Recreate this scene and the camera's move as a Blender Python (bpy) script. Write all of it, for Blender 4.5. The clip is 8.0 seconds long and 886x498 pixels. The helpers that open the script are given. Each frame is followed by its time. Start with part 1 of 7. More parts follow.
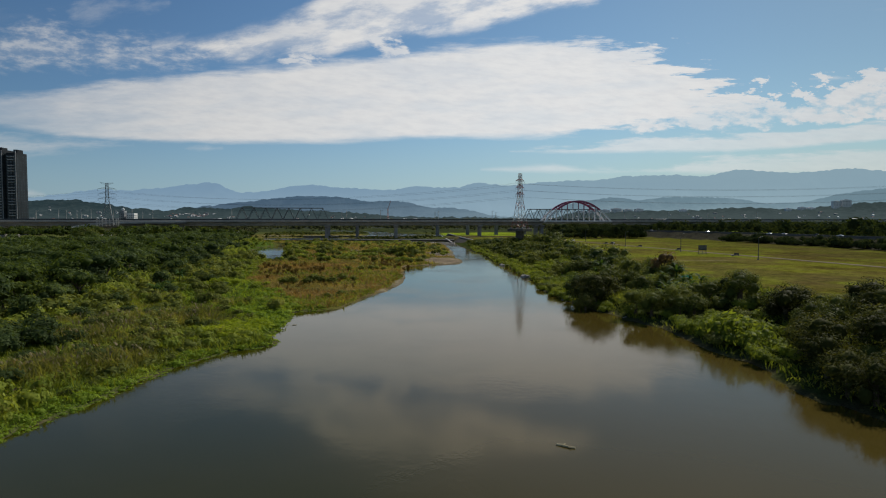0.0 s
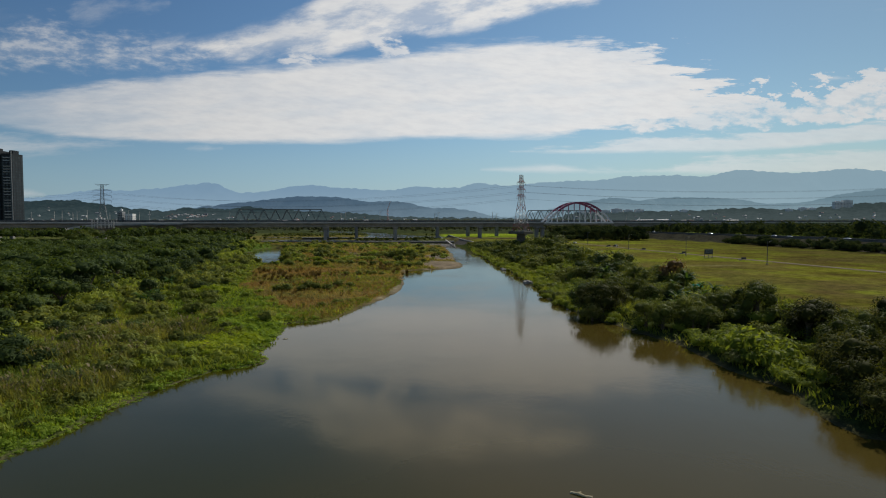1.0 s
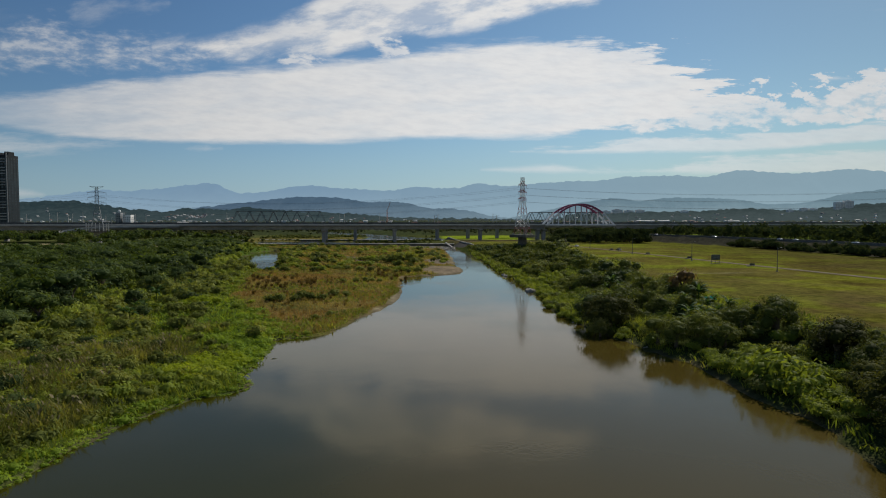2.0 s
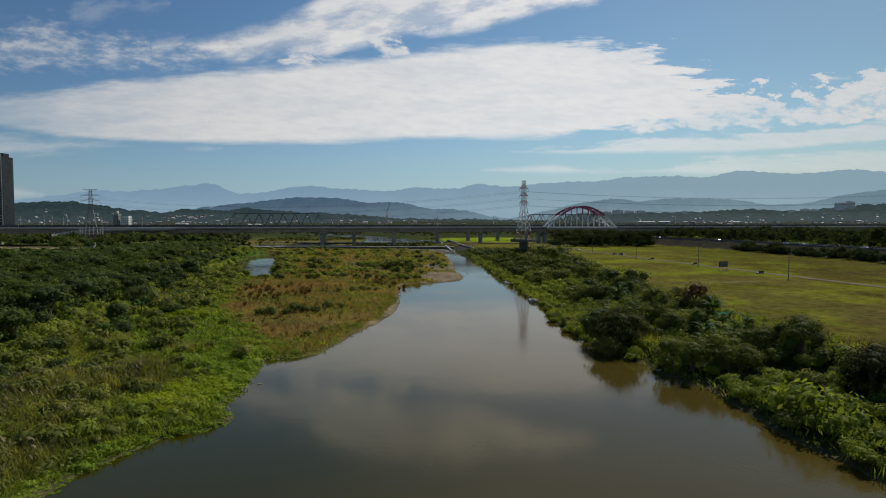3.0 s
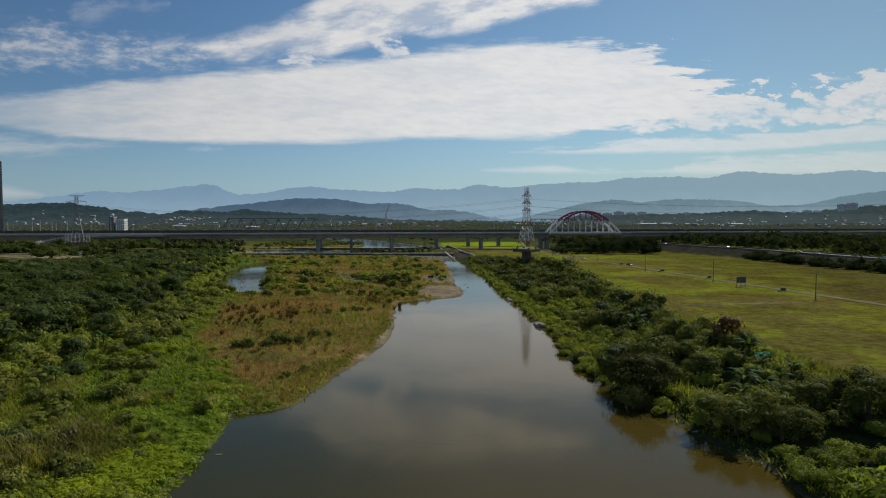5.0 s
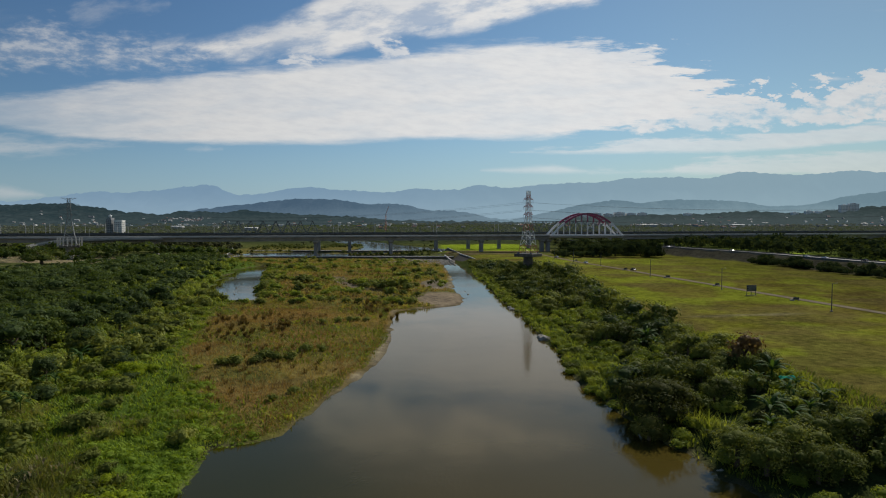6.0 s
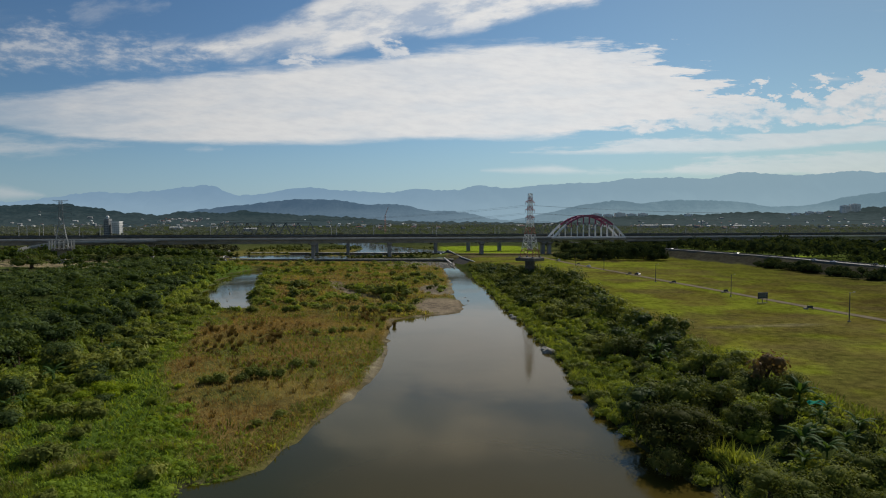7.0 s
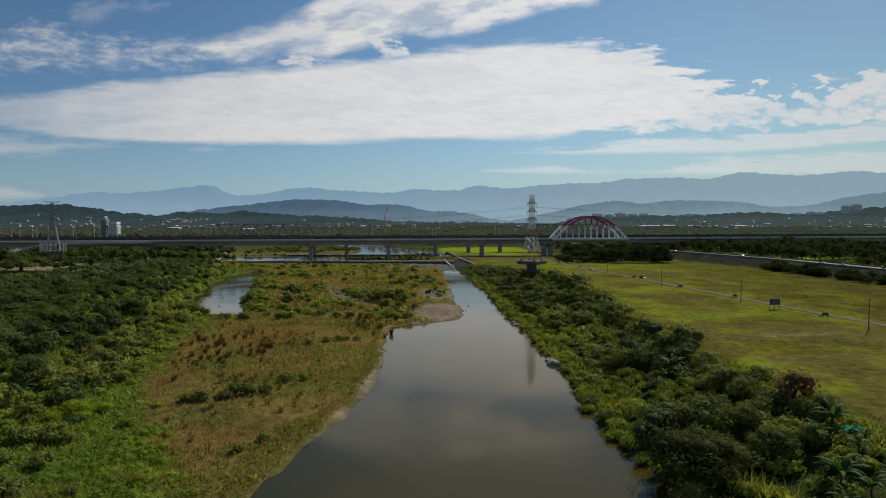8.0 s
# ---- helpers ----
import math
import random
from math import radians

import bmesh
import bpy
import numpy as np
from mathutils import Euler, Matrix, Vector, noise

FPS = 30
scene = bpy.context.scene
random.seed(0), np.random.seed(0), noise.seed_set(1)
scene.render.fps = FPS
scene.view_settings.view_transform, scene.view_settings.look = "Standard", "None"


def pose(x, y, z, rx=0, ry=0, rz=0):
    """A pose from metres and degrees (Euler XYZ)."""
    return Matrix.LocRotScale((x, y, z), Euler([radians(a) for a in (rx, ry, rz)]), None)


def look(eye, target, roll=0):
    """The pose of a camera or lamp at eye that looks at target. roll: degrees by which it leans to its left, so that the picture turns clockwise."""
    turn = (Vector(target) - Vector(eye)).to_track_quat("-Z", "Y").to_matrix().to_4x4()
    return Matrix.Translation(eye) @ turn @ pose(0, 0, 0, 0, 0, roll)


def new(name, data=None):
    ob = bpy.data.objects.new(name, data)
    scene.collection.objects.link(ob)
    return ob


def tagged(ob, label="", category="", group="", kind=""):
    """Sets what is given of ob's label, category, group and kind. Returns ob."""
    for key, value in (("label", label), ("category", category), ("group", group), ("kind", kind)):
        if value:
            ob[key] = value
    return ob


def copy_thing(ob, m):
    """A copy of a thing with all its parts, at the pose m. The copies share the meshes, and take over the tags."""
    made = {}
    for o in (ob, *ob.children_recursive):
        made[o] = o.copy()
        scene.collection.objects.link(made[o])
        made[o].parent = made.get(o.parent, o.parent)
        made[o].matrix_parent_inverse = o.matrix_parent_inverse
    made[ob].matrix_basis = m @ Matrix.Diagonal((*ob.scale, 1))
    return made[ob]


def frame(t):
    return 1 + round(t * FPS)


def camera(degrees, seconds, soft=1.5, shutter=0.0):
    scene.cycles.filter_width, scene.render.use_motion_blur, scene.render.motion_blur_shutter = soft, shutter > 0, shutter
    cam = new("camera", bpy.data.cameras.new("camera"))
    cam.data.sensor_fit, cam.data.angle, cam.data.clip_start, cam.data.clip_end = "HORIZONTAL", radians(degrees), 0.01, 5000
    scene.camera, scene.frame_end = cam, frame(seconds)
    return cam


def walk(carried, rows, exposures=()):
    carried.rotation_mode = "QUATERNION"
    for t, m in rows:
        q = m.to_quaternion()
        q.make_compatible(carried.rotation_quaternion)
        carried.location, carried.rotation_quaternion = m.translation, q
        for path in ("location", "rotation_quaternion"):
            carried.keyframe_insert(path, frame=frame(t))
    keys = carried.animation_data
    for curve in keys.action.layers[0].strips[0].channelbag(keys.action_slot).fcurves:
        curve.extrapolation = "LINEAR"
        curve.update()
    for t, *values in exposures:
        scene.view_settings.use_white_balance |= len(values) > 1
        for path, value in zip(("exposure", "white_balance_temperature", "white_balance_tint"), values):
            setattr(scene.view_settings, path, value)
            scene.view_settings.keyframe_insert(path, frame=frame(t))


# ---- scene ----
# camera: a drone that flies up the river and climbs
cam = camera(73.0, 8.0, soft=1.1)
PATH = [
    (0.0, 0.00, 0.00, 22.29, 2.64), (0.5, 0.03, 3.51, 22.98, 2.635), (1.0, 0.09, 7.20, 23.85, 2.63),
    (1.5, 0.16, 11.05, 24.89, 2.62), (2.0, 0.24, 15.07, 26.05, 2.615), (2.5, 0.35, 19.23, 27.32, 2.605),
    (3.0, 0.46, 23.49, 28.64, 2.60), (3.5, 0.58, 27.87, 30.02, 2.595), (4.0, 0.72, 32.35, 31.41, 2.585),
    (4.5, 0.86, 36.91, 32.78, 2.58), (5.0, 1.01, 41.53, 34.12, 2.575), (5.5, 1.16, 46.20, 35.40, 2.57),
    (6.0, 1.32, 50.92, 36.55, 2.56), (6.5, 1.47, 55.65, 37.58, 2.555), (7.0, 1.63, 60.38, 38.47, 2.545),
    (7.5, 1.78, 65.11, 39.17, 2.54), (8.0, 1.93, 69.82, 39.65, 2.535),
]
walk(cam, [(t, pose(x, y, z, 90 - p, 0, 0)) for t, x, y, z, p in PATH])

# ---- node helpers ----


def nd(nt, kind, **props):
    n = nt.nodes.new(kind)
    for k, v in props.items():
        if k == "op":
            n.operation = v
        elif k == "blend":
            n.blend_type = v
        elif k == "sky":
            n.sky_type = v
        elif k == "attr":
            n.attribute_name = v
    return n


def put(nt, socket, value):
    if isinstance(value, bpy.types.NodeSocket):
        nt.links.new(value, socket)
    elif isinstance(value, (tuple, list)):
        socket.default_value = (*value, 1.0) if len(value) == 3 and len(socket.default_value) == 4 else value
    else:
        socket.default_value = value


def mth(nt, op, a, b=None, c=None, clamp=False):
    n = nd(nt, "ShaderNodeMath", op=op)
    n.use_clamp = clamp
    for s, v in zip(n.inputs, (a, b, c)):
        if v is not None:
            put(nt, s, v)
    return n.outputs[0]


def smooth(nt, v, lo, hi):
    n = nd(nt, "ShaderNodeMapRange")
    n.interpolation_type = "SMOOTHSTEP"
    for k, x in (("Value", v), ("From Min", lo), ("From Max", hi)):
        put(nt, n.inputs[k], x)
    return n.outputs[0]


def mix(nt, f, a, b, blend="MIX"):
    n = nd(nt, "ShaderNodeMix", blend=blend)
    n.data_type = "RGBA"
    put(nt, n.inputs[0], f)
    put(nt, n.inputs[6], a)
    put(nt, n.inputs[7], b)
    return n.outputs[2]


def noise_of(nt, vec, scale, detail=4.0, rough=0.55, lac=2.0):
    n = nd(nt, "ShaderNodeTexNoise")
    if vec is not None:
        nt.links.new(vec, n.inputs["Vector"])
    for k, x in (("Scale", scale), ("Detail", detail), ("Roughness", rough), ("Lacunarity", lac)):
        n.inputs[k].default_value = x
    return n.outputs[0]


def place_of(nt):
    return nd(nt, "ShaderNodeNewGeometry").outputs["Position"]


# ---- sky, sun ----
SUN_AZ, SUN_EL = radians(40.0), radians(41.0)
SUN_DIR = Vector((math.sin(SUN_AZ) * math.cos(SUN_EL), math.cos(SUN_AZ) * math.cos(SUN_EL), math.sin(SUN_EL)))
world = bpy.data.worlds.new("world")
scene.world = world
world.use_nodes = True
nt = world.node_tree
nt.nodes.clear()
sky = nd(nt, "ShaderNodeTexSky", sky="NISHITA")
sky.sun_disc = False
sky.sun_elevation, sky.sun_rotation = SUN_EL, SUN_AZ
sky.air_density, sky.dust_density, sky.ozone_density = 1.0, 0.2, 2.2
coord = nd(nt, "ShaderNodeTexCoord").outputs["Generated"]
sep = nd(nt, "ShaderNodeSeparateXYZ")
nt.links.new(coord, sep.inputs[0])
dx, dy, dz = sep.outputs
dya = mth(nt, "MAXIMUM", mth(nt, "ABSOLUTE", dy), 0.08)
cu = mth(nt, "DIVIDE", dx, dya)       # tangent of the bearing
cv = mth(nt, "DIVIDE", dz, dya)       # tangent of the height


def sky_grain(stretch, lean, scale, detail, rough):
    """Cloud texture, drawn out along the wind and leaning with it."""
    comb = nd(nt, "ShaderNodeCombineXYZ")
    put(nt, comb.inputs[0], cu)
    put(nt, comb.inputs[1], mth(nt, "ADD", mth(nt, "MULTIPLY", cv, stretch), mth(nt, "MULTIPLY", cu, lean)))
    return noise_of(nt, comb.outputs[0], scale, detail, rough)


fibres = sky_grain(6.0, -0.12, 7.0, 8.0, 0.66)
wisps = sky_grain(2.8, -0.40, 9.0, 8.0, 0.64)
lumps = sky_grain(2.0, 0.0, 22.0, 8.0, 0.62)
mottle = sky_grain(2.6, 0.25, 30.0, 5.0, 0.62)
streak = sky_grain(7.0, -0.45, 5.0, 7.0, 0.6)
ripples = sky_grain(4.0, 0.35, 30.0, 4.0, 0.6)
veil = sky_grain(4.5, -0.12, 5.0, 5.0, 0.6)


def edge_of(points):
    """Height of a cloud bank's edge over the bearing."""
    n = nd(nt, "ShaderNodeValToRGB")
    e = n.color_ramp.elements
    while len(e) < len(points):
        e.new(1.0)
    for k, (u, v) in enumerate(points):
        e[k].position = (u + 0.9) / 1.8
        e[k].color = ((v + 0.1) * 1.6,) * 3 + (1.0,)
    nt.links.new(mth(nt, "DIVIDE", mth(nt, "ADD", cu, 0.9), 1.8), n.inputs[0])
    return mth(nt, "SUBTRACT", mth(nt, "DIVIDE", n.outputs[0], 1.6), 0.1)


def bank(top, bottom, soft_top, soft_bottom, ragged_top, ragged_bottom, tex, torn=0.9):
    """A bank of cloud between two edges, both ragged and soft."""
    (u0, v0), (u1, v1) = top[0], top[-1]
    top = [(u0 - 0.05, v0 - 0.06)] + top + [(u1 + 0.03, v1 - 0.06)]
    bottom = [(u0 - 0.05, v0 + 0.06)] + bottom + [(u1 + 0.03, v1 + 0.06)]
    w = mth(nt, "MULTIPLY", mth(nt, "SUBTRACT", tex, 0.5), mth(nt, "MULTIPLY_ADD", smooth(nt, cu, 0.12, 0.45), torn, 0.75))
    up = mth(nt, "DIVIDE", mth(nt, "MULTIPLY_ADD", w, ragged_top, mth(nt, "SUBTRACT", edge_of(top), cv)), soft_top)
    down = mth(nt, "DIVIDE", mth(nt, "MULTIPLY_ADD", w, ragged_bottom, mth(nt, "SUBTRACT", cv, edge_of(bottom))), soft_bottom)
    return smooth(nt, mth(nt, "MINIMUM", up, down), -0.8, 1.0)


bands = [
    mth(nt, "MULTIPLY", bank([(-0.789, 0.189), (-0.732, 0.205), (-0.592, 0.226), (-0.451, 0.237), (-0.265, 0.255), (-0.125, 0.268), (0.015, 0.285), (0.126, 0.297), (0.201, 0.297), (0.294, 0.286), (0.388, 0.261), (0.453, 0.233), (0.519, 0.200)],
                             [(-0.789, 0.175), (-0.734, 0.159), (-0.641, 0.144), (-0.547, 0.137), (-0.454, 0.133), (-0.219, 0.131), (-0.079, 0.137), (0.062, 0.140), (0.202, 0.142), (0.258, 0.150), (0.342, 0.166), (0.519, 0.202)], 0.012, 0.008, 0.060, 0.030, fibres, 4.5), mth(nt, "MULTIPLY_ADD", smooth(nt, mth(nt, "MULTIPLY_ADD", fibres, 0.5, cu), -0.62, -0.10), 0.62, 0.36)),
    mth(nt, "MULTIPLY", bank([(0.230, 0.174), (0.295, 0.189), (0.389, 0.198), (0.473, 0.205), (0.557, 0.204), (0.603, 0.209), (0.668, 0.235), (0.731, 0.244), (0.853, 0.263)],
                             [(0.230, 0.168), (0.296, 0.155), (0.389, 0.152), (0.483, 0.157), (0.576, 0.164), (0.733, 0.168), (0.857, 0.175)], 0.006, 0.006, 0.130, 0.040, lumps), mth(nt, "MULTIPLY_ADD", smooth(nt, lumps, 0.38, 0.54), 0.62, 0.28)),
    mth(nt, "MULTIPLY", bank([(-0.478, 0.286), (-0.440, 0.296), (-0.357, 0.303), (-0.315, 0.316), (-0.273, 0.323), (-0.236, 0.343), (-0.189, 0.374), (-0.078, 0.409), (0.200, 0.390), (0.265, 0.367)],
                             [(-0.478, 0.286), (-0.440, 0.290), (-0.367, 0.274), (-0.327, 0.264), (-0.264, 0.278), (-0.187, 0.274), (-0.155, 0.286), (-0.097, 0.299), (-0.037, 0.308), (0.064, 0.321), (0.112, 0.332), (0.176, 0.348), (0.265, 0.369)], 0.02, 0.014, 0.06, 0.055, wisps), mth(nt, "MULTIPLY_ADD", smooth(nt, wisps, 0.36, 0.58), 0.55, 0.45)),
    mth(nt, "MULTIPLY", bank([(-0.784, 0.313), (-0.729, 0.303), (-0.682, 0.325), (-0.635, 0.319), (-0.590, 0.299), (-0.487, 0.294), (-0.432, 0.286), (-0.357, 0.275)],
                             [(-0.786, 0.263), (-0.730, 0.259), (-0.637, 0.260), (-0.544, 0.260), (-0.451, 0.255), (-0.395, 0.263), (-0.357, 0.274)], 0.03, 0.022, 0.1, 0.07, mottle), mth(nt, "MULTIPLY_ADD", smooth(nt, mottle, 0.38, 0.68), 0.48, 0.16)),
    mth(nt, "MULTIPLY", bank([(0.109, 0.116), (0.165, 0.119), (0.259, 0.126), (0.343, 0.137), (0.436, 0.146), (0.577, 0.144), (0.652, 0.153), (0.734, 0.166), (0.856, 0.179)],
                             [(0.109, 0.116), (0.165, 0.115), (0.259, 0.115), (0.437, 0.118), (0.578, 0.122), (0.735, 0.136), (0.858, 0.142)], 0.007, 0.005, 0.075, 0.022, fibres, 0.3), 0.68),
    mth(nt, "MULTIPLY", bank([(0.240, 0.083), (0.315, 0.090), (0.390, 0.097), (0.428, 0.102), (0.531, 0.102), (0.578, 0.112), (0.735, 0.120), (0.859, 0.128)],
                             [(0.240, 0.083), (0.316, 0.082), (0.438, 0.080), (0.579, 0.080), (0.736, 0.079), (0.860, 0.079)], 0.009, 0.006, 0.075, 0.022, fibres, 0.3), 0.52),
]
# small puffs and thin wisps
bands += [
    mth(nt, "MULTIPLY", bank([(-0.607, 0.343), (-0.551, 0.360), (-0.495, 0.372), (-0.449, 0.361)],
                             [(-0.607, 0.341), (-0.551, 0.345), (-0.495, 0.345), (-0.449, 0.358)], 0.020, 0.020, 0.16, 0.12, wisps), 0.30),
    mth(nt, "MULTIPLY", bank([(0.062, 0.086), (0.109, 0.091), (0.184, 0.094), (0.240, 0.085)],
                             [(0.062, 0.086), (0.109, 0.083), (0.184, 0.082), (0.240, 0.084)], 0.006, 0.005, 0.02, 0.01, fibres), 0.5),
    mth(nt, "MULTIPLY", bank([(-0.791, 0.142), (-0.735, 0.137), (-0.678, 0.133), (-0.604, 0.131), (-0.510, 0.127)],
                             [(-0.792, 0.114), (-0.735, 0.113), (-0.679, 0.116), (-0.604, 0.122), (-0.510, 0.126)], 0.018, 0.014, 0.12, 0.08, fibres), 0.5),
    mth(nt, "MULTIPLY", bank([(-0.793, 0.062), (-0.737, 0.058), (-0.700, 0.053), (-0.662, 0.045)],
                             [(-0.794, 0.040), (-0.738, 0.040), (-0.700, 0.041), (-0.662, 0.044)], 0.008, 0.008, 0.03, 0.02, wisps), 0.45),
    mth(nt, "MULTIPLY", bank([(-0.266, 0.264), (-0.250, 0.277), (-0.227, 0.274), (-0.220, 0.281), (-0.209, 0.266), (-0.198, 0.257)],
                             [(-0.266, 0.263), (-0.251, 0.257), (-0.227, 0.251), (-0.209, 0.251), (-0.198, 0.256)], 0.014, 0.012, 0.15, 0.08, mottle), 0.85),
    mth(nt, "MULTIPLY", bank([(-0.145, 0.312), (-0.129, 0.321), (-0.108, 0.312), (-0.087, 0.294), (-0.064, 0.292), (-0.058, 0.276)],
                             [(-0.145, 0.310), (-0.129, 0.297), (-0.108, 0.286), (-0.088, 0.268), (-0.064, 0.268), (-0.058, 0.274)], 0.014, 0.012, 0.15, 0.10, mottle), 0.85),
    mth(nt, "MULTIPLY", bank([(-0.426, 0.122), (-0.393, 0.126), (-0.365, 0.121)],
                             [(-0.426, 0.120), (-0.393, 0.116), (-0.365, 0.120)], 0.008, 0.008, 0.06, 0.05, wisps), 0.35),
    mth(nt, "MULTIPLY", bank([(0.602, 0.235), (0.640, 0.240), (0.677, 0.237)],
                             [(0.603, 0.234), (0.640, 0.233), (0.677, 0.236)], 0.005, 0.005, 0.015, 0.015, wisps), 0.6),
]
cover = bands[0]
for b in bands[1:]:
    cover = mth(nt, "MAXIMUM", cover, b)
# the rest of the sky: scattered streaks overhead and to the sides
over = mth(nt, "MULTIPLY", smooth(nt, streak, 0.52, 0.70), smooth(nt, mth(nt, "ADD", cv, mth(nt, "MULTIPLY", mth(nt, "ABSOLUTE", cu), 0.3)), 0.50, 0.75))
cover = mth(nt, "MAXIMUM", cover, mth(nt, "MULTIPLY", over, 0.25))
thin = mth(nt, "MULTIPLY_ADD", smooth(nt, veil, 0.32, 0.58), 0.16, mth(nt, "MULTIPLY_ADD", smooth(nt, wisps, 0.34, 0.52), 0.04, 0.79))
cover = mth(nt, "MULTIPLY", cover, thin, clamp=True)
shade = mix(nt, smooth(nt, ripples, 0.25, 0.65), (0.72, 0.725, 0.735), (0.785, 0.785, 0.78))
haze = smooth(nt, cv, 0.20, -0.02)
air = nd(nt, "ShaderNodeVectorMath", op="SCALE")
nt.links.new(sky.outputs[0], air.inputs[0])
air.inputs["Scale"].default_value = 0.064
sunward = smooth(nt, cu, -0.7, 0.7)
tinted = mix(nt, 1.0, air.outputs[0], mix(nt, sunward, (0.87, 1.14, 1.33), (1.02, 1.16, 1.10)), "MULTIPLY")
blue = mix(nt, mth(nt, "MULTIPLY", haze, 0.66), tinted, mix(nt, sunward, (0.345, 0.500, 0.650), (0.330, 0.400, 0.450)))
glow = mth(nt, "SUBTRACT", mth(nt, "MULTIPLY_ADD", smooth(nt, cu, -0.85, 0.25), 0.24, 0.74), mth(nt, "MULTIPLY", smooth(nt, cu, 0.25, 0.80), 0.12))   # brightest left of the sun
whole = mix(nt, 1.0, mix(nt, cover, blue, shade), glow, "MULTIPLY")
bg = nd(nt, "ShaderNodeBackground")
nt.links.new(whole, bg.inputs[0])
bg.inputs[1].default_value = 1.0
out = nd(nt, "ShaderNodeOutputWorld")
nt.links.new(bg.outputs[0], out.inputs[0])

sun = new("sun", bpy.data.lights.new("sun", "SUN"))
sun.data.energy, sun.data.angle, sun.data.color = 3.9, radians(0.55), (1.0, 0.93, 0.82)
sun.matrix_world = look(SUN_DIR * 300, (0, 0, 0))

# ---- materials ----


def material(name):
    m = bpy.data.materials.new(name)
    m.use_nodes = True
    m.node_tree.nodes.clear()
    return m, m.node_tree


def finish(nt, shader):
    o = nd(nt, "ShaderNodeOutputMaterial")
    nt.links.new(shader, o.inputs["Surface"])


def principled(nt, color, rough, metal=0.0, normal=None, ior=None, spec=None, tint=None):
    p = nd(nt, "ShaderNodeBsdfPrincipled")
    put(nt, p.inputs["Base Color"], color)
    put(nt, p.inputs["Roughness"], rough)
    put(nt, p.inputs["Metallic"], metal)
    if normal is not None:
        nt.links.new(normal, p.inputs["Normal"])
    if ior:
        p.inputs["IOR"].default_value = ior
    if spec is not None:
        p.inputs["Specular IOR Level"].default_value = spec
    if tint is not None:
        p.inputs["Specular Tint"].default_value = (*tint, 1.0)
    return p.outputs[0]


def bump_of(nt, height, strength, distance):
    b = nd(nt, "ShaderNodeBump")
    b.inputs["Strength"].default_value = strength
    b.inputs["Distance"].default_value = distance
    nt.links.new(height, b.inputs["Height"])
    return b.outputs[0]


def plain_material(name, a, b, rough=0.7, metal=0.0, scale=0.6, fine=8.0, relief=0.02, coat=None):
    """A surface that wanders between two colours, with stains and fine grain."""
    m, nt = material(name)
    pos = place_of(nt)
    big = noise_of(nt, pos, scale, 5.0, 0.6)
    small = noise_of(nt, pos, fine, 3.0, 0.6)
    f = mth(nt, "MULTIPLY_ADD", small, 0.4, mth(nt, "MULTIPLY", big, 0.6))
    col = mix(nt, smooth(nt, f, 0.35, 0.65), a, b)
    nrm = bump_of(nt, small, 0.4, relief)
    finish(nt, principled(nt, col, rough, metal, nrm, spec=0.12 if rough > 0.75 else None))
    return m


def leaf_material(name, dark, mid, light, clear=0.35, patch=0.06, rough=0.62, crown=0.17, gloss=0.07, air=None):
    """Leaves: every leaf its own tone, every plant too; they let some light through."""
    m, nt = material(name)
    isl = nd(nt, "ShaderNodeNewGeometry")
    obj = nd(nt, "ShaderNodeObjectInfo").outputs["Random"]
    pos = isl.outputs["Position"]
    big = smooth(nt, noise_of(nt, pos, patch, 3.0, 0.55), 0.32, 0.68)
    cell = nd(nt, "ShaderNodeTexVoronoi")
    cell.voronoi_dimensions = "2D"
    cell.inputs["Scale"].default_value = crown
    nt.links.new(pos, cell.inputs["Vector"])
    split = nd(nt, "ShaderNodeSeparateColor")
    nt.links.new(cell.outputs["Color"], split.inputs[0])
    tone = mth(nt, "ADD", mth(nt, "MULTIPLY_ADD", isl.outputs["Random Per Island"], 0.18, mth(nt, "MULTIPLY", split.outputs[0], 0.24)),
               mth(nt, "ADD", mth(nt, "MULTIPLY", big, 0.32), mth(nt, "MULTIPLY", obj, 0.26)))
    ramp = mix(nt, smooth(nt, tone, 0.10, 0.55), dark, mid)
    col = mix(nt, smooth(nt, tone, 0.50, 0.95), ramp, light)
    base = principled(nt, col, rough, spec=gloss)
    tr = nd(nt, "ShaderNodeBsdfTranslucent")
    warm = mix(nt, 1.0, col, (1.35, 1.25, 0.55), "MULTIPLY")
    nt.links.new(warm, tr.inputs[0])
    ms = nd(nt, "ShaderNodeMixShader")
    ms.inputs[0].default_value = clear
    nt.links.new(base, ms.inputs[1])
    nt.links.new(tr.outputs[0], ms.inputs[2])
    shader = ms.outputs[0]
    if air:       # haze on the farthest woods, over a kilometre off, is painted as emission
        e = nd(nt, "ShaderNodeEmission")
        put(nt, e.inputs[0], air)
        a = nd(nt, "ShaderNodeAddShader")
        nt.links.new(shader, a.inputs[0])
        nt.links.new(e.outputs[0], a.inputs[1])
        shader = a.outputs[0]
    finish(nt, shader)
    return m


